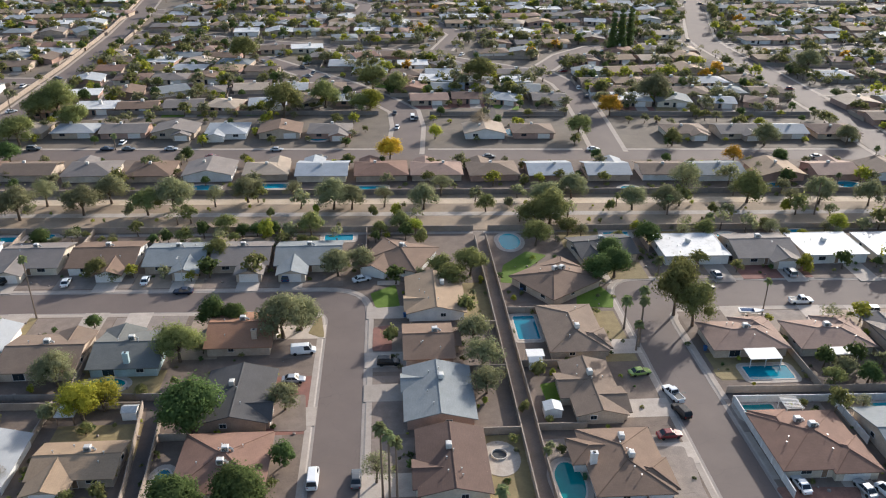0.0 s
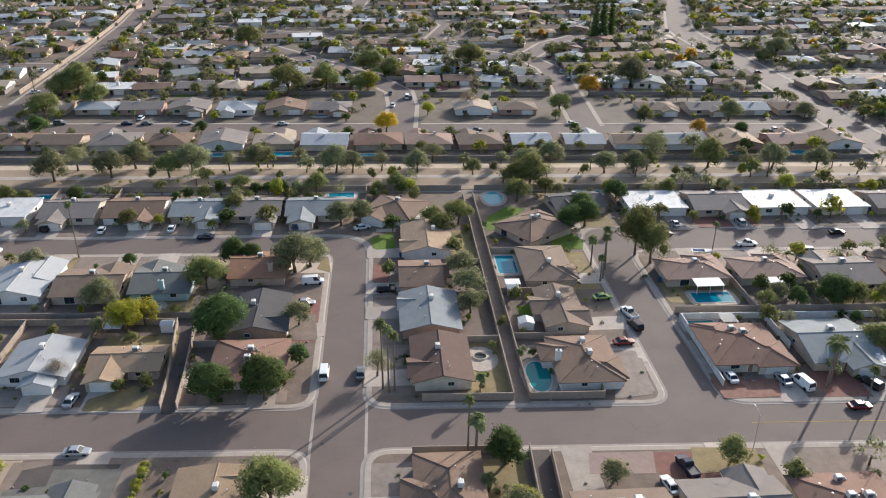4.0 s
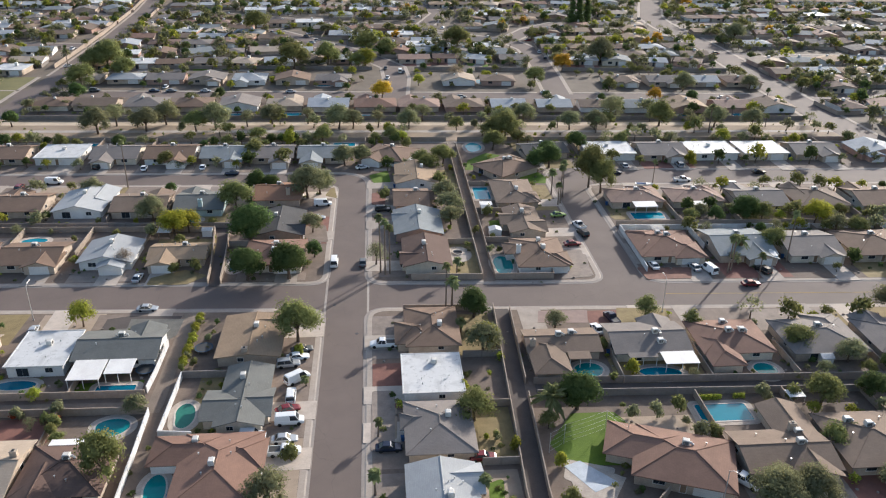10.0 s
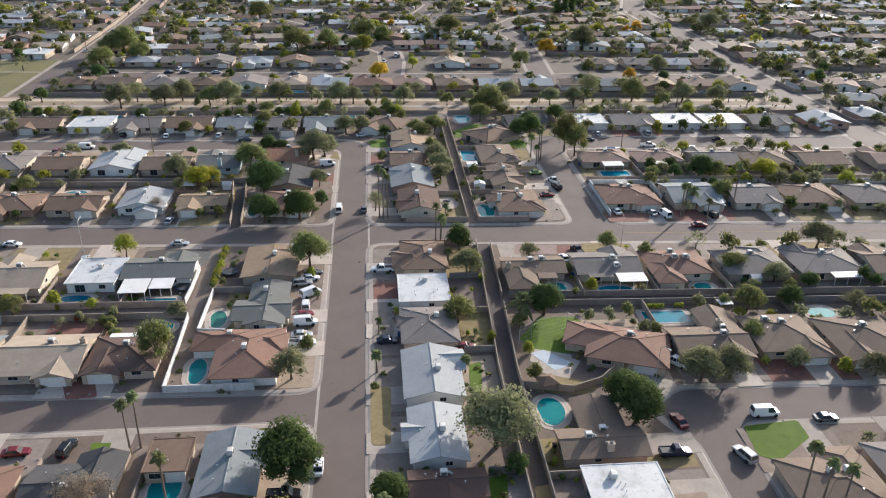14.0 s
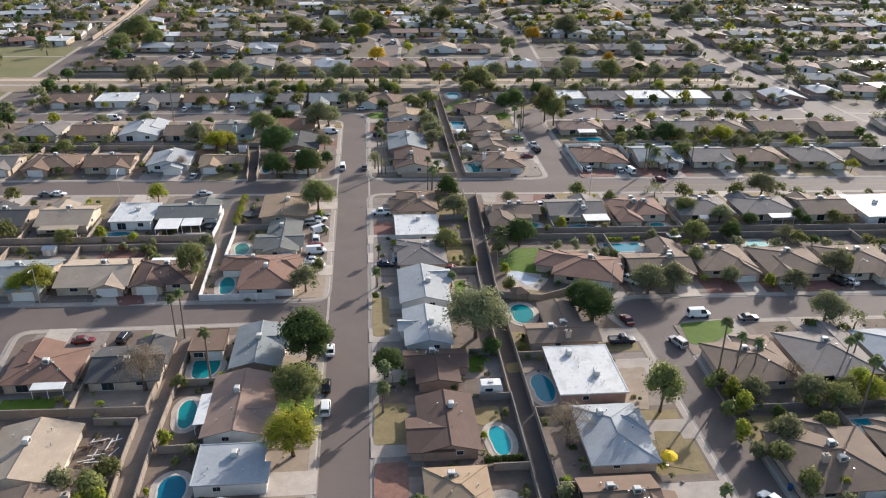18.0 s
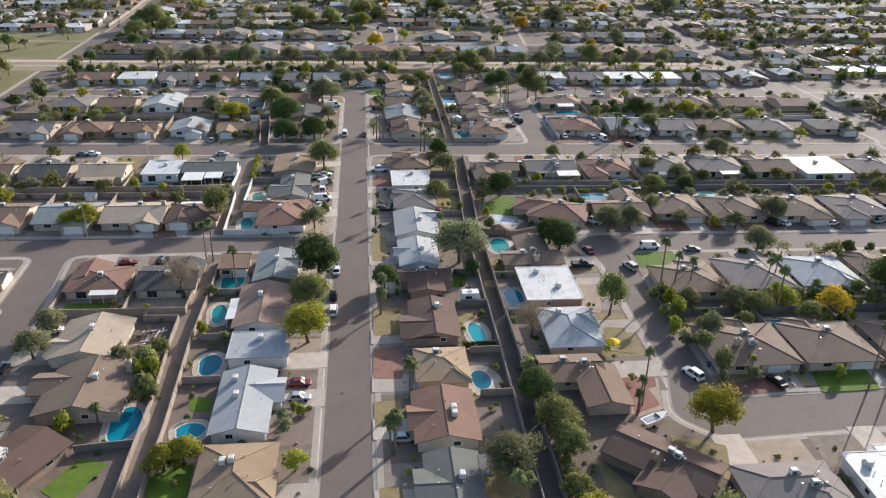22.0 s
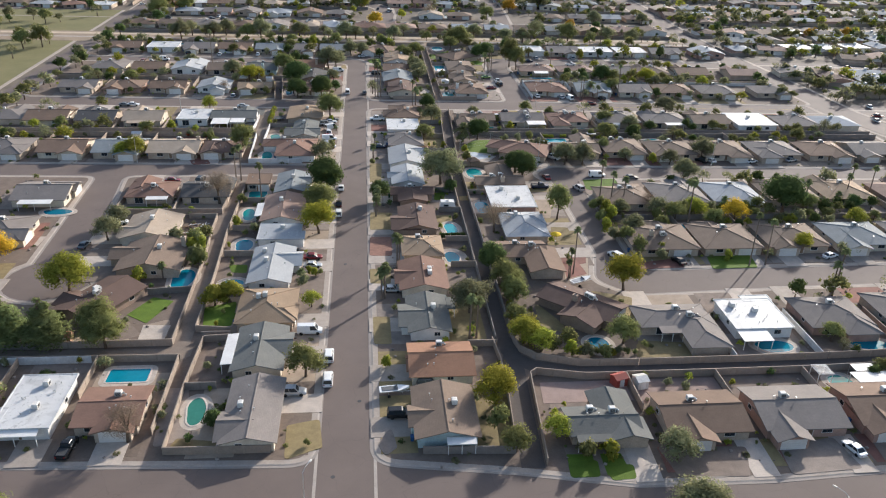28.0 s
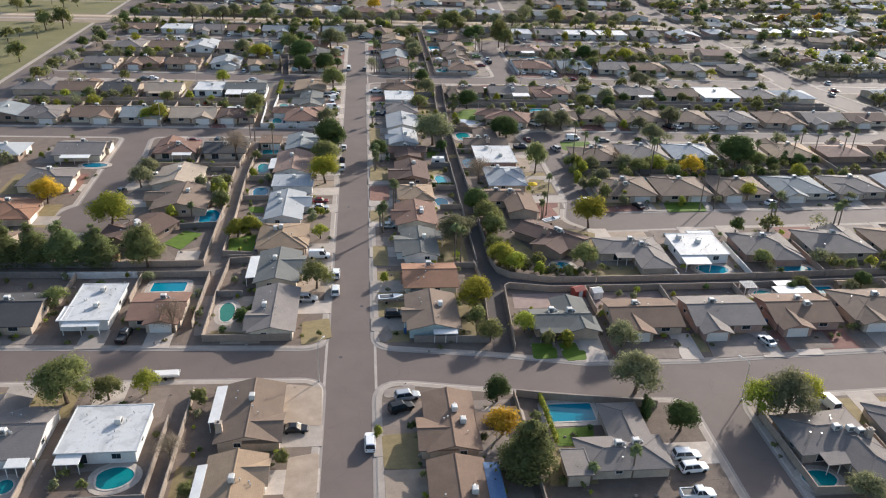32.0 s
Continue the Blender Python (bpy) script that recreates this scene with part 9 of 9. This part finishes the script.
def umbrella(x, y, col, label):
    e = thing("patio_umbrella", pose(x, y, ground_z(x, y)), label, "umbrella", "patio umbrellas")
    part("pole", Build().tube([(0, 0, 0), (0, 0, 2.5)], [.03, .03], 6), METAL, e)
    c = Build()
    for k in range(8):
        a, b = .7854 * k, .7854 * (k + 1)
        c.poly([(1.5 * math.cos(a), 1.5 * math.sin(a), 2.1), (1.5 * math.cos(b), 1.5 * math.sin(b), 2.1), (0, 0, 2.6)])
        c.poly([(1.5 * math.cos(b), 1.5 * math.sin(b), 2.1), (1.5 * math.cos(a), 1.5 * math.sin(a), 2.1), (1.5 * math.cos(a), 1.5 * math.sin(a), 1.95), (1.5 * math.cos(b), 1.5 * math.sin(b), 1.95)])
    part("canopy", c, mat("umbrella_cloth_" + col, {"yellow": (.75, .5, .02), "red": (.5, .04, .04), "tan": (.6, .5, .36), "white": (.8, .8, .78)}[col]), e)
    part("base", Build().tube([(0, 0, -.05), (0, 0, .1)], [.28, .25], 10), METAL, e)


umbrella(53.8, -50.8, "yellow", "bright yellow patio umbrella beside a house")


def gazebo(x, y, w, turn, roofm, label):
    e = thing("gazebo", pose(x, y, 0.15, 0, 0, turn), label, "gazebo", "gazebos")
    part("roof", roof_build("hipx", w, w, 2.3, .8, .3), roofm, e, uv=True)
    for sx in (-1, 1):
        for sy in (-1, 1):
            part("post", Build().box(sx * w / 2 - .07, sx * w / 2 + .07, sy * w / 2 - .07, sy * w / 2 + .07, 0, 2.3), WOOD, e)


gazebo(39.0, 7.8, 3.0, 15, ROOF["brown"], "small brown-roofed gazebo beside a pool")
gazebo(-49.6, 117.6, 3.0, 0, ROOF["white"], "small white-roofed garden gazebo")


def pergola(x, y, w, d, turn, label):
    e = thing("pergola", pose(x, y, 0.15, 0, 0, turn), label, "pergola", "pergolas")
    for sx in (-1, 1):
        part("beam", Build().box(sx * (w / 2 - .2) - .06, sx * (w / 2 - .2) + .06, -d / 2, d / 2, 2.2, 2.36), TRIM_W, e)
        for sy in (-1, 1):
            part("post", Build().box(sx * (w / 2 - .2) - .06, sx * (w / 2 - .2) + .06, sy * (d / 2 - .2) - .06, sy * (d / 2 - .2) + .06, 0, 2.2), TRIM_W, e)
    for k in range(9):
        q = -d / 2 + .1 + k * (d - .2) / 8
        part("slat", Build().box(-w / 2, w / 2, q - .05, q + .05, 2.36, 2.48), TRIM_W, e)


pergola(92.6, -116.0, 3.2, 3.4, 0, "white slatted pergola by a yard wall")
pergola(84.4, 112.4, 3.4, 3.6, 0, "white slatted pergola beside a pool")


def shade_sail(x, y, w, d, label):
    e = thing("shade_canopy", pose(x, y, 0.15), label, "canopy", "shade canopies")
    part("cloth", Build().loft([[(-w / 2, -d / 2, 2.35), (w / 2, -d / 2, 2.35), (w / 2, d / 2, 2.35), (-w / 2, d / 2, 2.35)], [(-w / 2, -d / 2, 2.4), (w / 2, -d / 2, 2.4), (w / 2, d / 2, 2.4), (-w / 2, d / 2, 2.4)]]), TRIM_W, e)
    for sx in (-1, 1):
        for sy in (-1, 1):
            part("pole", Build().tube([(sx * (w / 2 - .1), sy * (d / 2 - .1), 0), (sx * (w / 2 - .1), sy * (d / 2 - .1), 2.35)], [.04, .04], 5), METAL, e)


shade_sail(101.4, -115.6, 4.5, 2.4, "white flat shade canopy in a back yard")
shade_sail(85.8, 40.2 - 5, 3.2, 2.4, "white shade canopy by a pool")
shade_sail(39.2, 131.8, 3.6, 2.8, "white shade canopy beside a pool")


def trampoline(x, y):
    e = thing("trampoline", pose(x, y, 0.15), "round dark trampoline in a back yard", "trampoline", "trampolines")
    part("mat", Build().prism([(1.6 * math.cos(.2618 * k), 1.6 * math.sin(.2618 * k)) for k in range(24)], .75, .78), GRILLE, e)
    b = Build()
    for k in range(24):
        a, c = .2618 * k, .2618 * (k + 1)
        b.poly([(1.6 * math.cos(a), 1.6 * math.sin(a), .8), (1.9 * math.cos(a), 1.9 * math.sin(a), .8), (1.9 * math.cos(c), 1.9 * math.sin(c), .8), (1.6 * math.cos(c), 1.6 * math.sin(c), .8)])
    part("rim", b, mat("trampoline_pad", (.05, .09, .14)), e)
    for k in range(6):
        a = 1.0472 * k
        part("leg", Build().tube([(1.8 * math.cos(a), 1.8 * math.sin(a), 0), (1.8 * math.cos(a), 1.8 * math.sin(a), .8)], [.03, .03], 5), METAL, e)


trampoline(-28.9, 60.2)
trampoline(-38.9, 53.0)


def hoop(x, y, turn):
    e = thing("basketball_hoop", pose(x, y, ground_z(x, y), 0, 0, turn), "portable basketball hoop with white backboard", "basketball hoop")
    part("pole", Build().tube([(0, 0, 0), (0, 0, 2.6), (.5, 0, 3.1)], [.06, .06, .05], 6), GRILLE, e)
    part("backboard", Build().box(.5, .55, -.6, .6, 2.75, 3.6), TRIM_W, e)
    part("base", Build().box(-.5, .4, -.4, .4, 0, .2), GRILLE, e)


hoop(8.6, -25.2, 180)

# tall net round the big lawn, hung from posts
net = thing("sports_net", pose(0, 0, .18), "tall sports net on slim metal posts round a lawn", "net")
NET_POSTS = [(50.6, 25.9), (47.8, 29.7), (39.4, 26.2), (36.4, 24.1)]
for x, y in NET_POSTS:
    part("post", Build().tube([(x, y, -.1), (x, y, 4.2)], [.06, .05], 6), METAL, net)
for (ax, ay), (bx, by) in zip(NET_POSTS, NET_POSTS[1:]):
    for z in (.3, 1.3, 2.3, 3.3, 4.15):
        part("net_line", Build().tube([(ax, ay, z), ((ax + bx) / 2, (ay + by) / 2, z - .12), (bx, by, z)], [.016] * 3, 4), METAL, net)

# drained round spa with a pale surround, its shade painted as a dark disc
spa = thing("fire_pit", pose(28.2, 102.8, 0.15), "drained round spa with a pale concrete surround, its shade painted as a dark disc", "fire pit")
o1 = [(3.6 * math.cos(.2618 * k), 4.6 * math.sin(.2618 * k)) for k in range(24)]
o2 = [(1.3 * math.cos(.2618 * k), 1.3 * math.sin(.2618 * k) + .8) for k in range(24)]
sb = Build()
for k in range(24):
    m = (k + 1) % 24
    sb.poly([(*o1[k], .08), (*o1[m], .08), (*o2[m], .1), (*o2[k], .1)])
    sb.poly([(*o1[k], -.1), (*o1[m], -.1), (*o1[m], .08), (*o1[k], .08)])
part("surround", sb, GRAVEL["deck"], spa)
# dark disc: shade of the empty basin put into the colour
part("pit", Build().prism([(p[0], p[1]) for p in o2], .02, .06), GRILLE, spa)
rb = Build()
for k in range(24):
    m = (k + 1) % 24
    i1 = [(p[0] * 1.12, (p[1] - .8) * 1.12 + .8) for p in o2]
    rb.poly([(*i1[k], .1), (*i1[m], .1), (*i1[m], .4), (*i1[k], .4)])
    rb.poly([(*i1[k], .4), (*i1[m], .4), (*o2[m], .4), (*o2[k], .4)])
    rb.poly([(*o2[k], .4), (*o2[m], .4), (*o2[m], .06), (*o2[k], .06)])
part("rim", rb, STONE, spa)

# pale concrete court behind a house
patch("deck", [(38.6, 13.5), (44.2, 11.0), (48.0, 17.0), (42.0, 20.8), (38.8, 20.6)])

# lumber stacked in a yard
lum = thing("lumber_stack", pose(-41.6, -40.4, 0.16), "heap of weathered boards and beams in a dirt yard", "lumber")
for k in range(34):
    L = sr.uniform(1.2, 3.2)
    part("board", Build().box(-L / 2, L / 2, -.09, .09, 0, .1), WOOD if k % 3 else UNIT, lum).matrix_basis = pose(sr.uniform(-2.6, 2.6), sr.uniform(-3.6, 3.6), .02 + .012 * k * .6, 0, 0, sr.choice([0, 90, 20, 75]) + sr.uniform(-12, 12))

# concrete gutters across the mouths of the side streets
for sx in (-1, 1):
    for a, b in ((73, 91), ) + (((-2.5, 13),) if sx < 0 else ()) + ((-149, -131.5),):
        solid("gutter", Build().box(sx * 4.9 - .26, sx * 4.9 + .26, a, b, -.01, .03), KERB, "pale concrete gutter across a street mouth", "gutter", kind="structure")

# painted centre line
YELLOW = mat("road_paint_yellow", (.55, .36, .06), (.40, .27, .06), scale=1.5, spread=1.0)
line_strip("road_marking", [(76, 79.3), (185, 75.2)], .13, .034, YELLOW, "worn yellow centre line", "road marking")
WHITE_LINE = mat("road_paint_white", (.7, .7, .68), (.5, .5, .48), scale=1.5)
for q in range(18):
    ya = 290 + q * 16
    line_strip("road_marking", [(arterial_left(ya) + 12, ya), (arterial_left(ya + 7) + 12, ya + 7)], .25, .04, WHITE_LINE, "white lane dash on the arterial road", "road marking")

for x, y in ((2.5, 65.3), (-2.8, 78), (1.8, 10), (-1.5, -62), (2.2, -118), (66, -30), (66.8, 120), (-2, -138)):
    solid("manhole_cover", Build().prism([(x + .38 * math.cos(.5236 * k), y + .38 * math.sin(.5236 * k)) for k in range(12)], 0, .035), GRILLE, "round dark iron manhole cover", "manhole cover")


# waste bins beside the drives
BIN_COLS = {"blue": (.03, .10, .26), "black": (.03, .03, .032), "green": (.04, .11, .05)}


def waste_bin(x, y, col, turn):
    e = thing("waste_bin", pose(x, y, ground_z(x, y) + .01, 0, 0, turn), "%s plastic wheeled waste bin" % col, "waste bin", "waste bins")
    m = mat("bin_plastic_" + col, BIN_COLS[col], rough=.5)
    part("body", Build().loft([[(-.24, -.26, 0), (.24, -.26, 0), (.24, .26, 0), (-.24, .26, 0)], [(-.31, -.36, 1.0), (.31, -.36, 1.0), (.31, .36, 1.0), (-.31, .36, 1.0)]]), m, e)
    part("lid", Build().loft([[(-.33, -.4, 1.0), (.33, -.4, 1.0), (.33, .4, 1.0), (-.33, .4, 1.0)], [(-.28, -.33, 1.1), (.28, -.33, 1.1), (.28, .33, 1.1), (-.28, .33, 1.1)]]), m, e)


for k, (x0, x1, y0, y1, face, goff, gd, near) in enumerate([q for q in HOUSES if q[7]]):
    if k % 3 == 0:
        px, py = (x0 - .9, y0 + 2 + k % 5) if face in "ew" else (x0 - .9, y0 + 3)
        if ground_z(px, py) > .15:
            waste_bin(px, py, ("blue", "black", "green")[k % 3 if k % 2 else (k // 3) % 3], 90 * (k % 4))
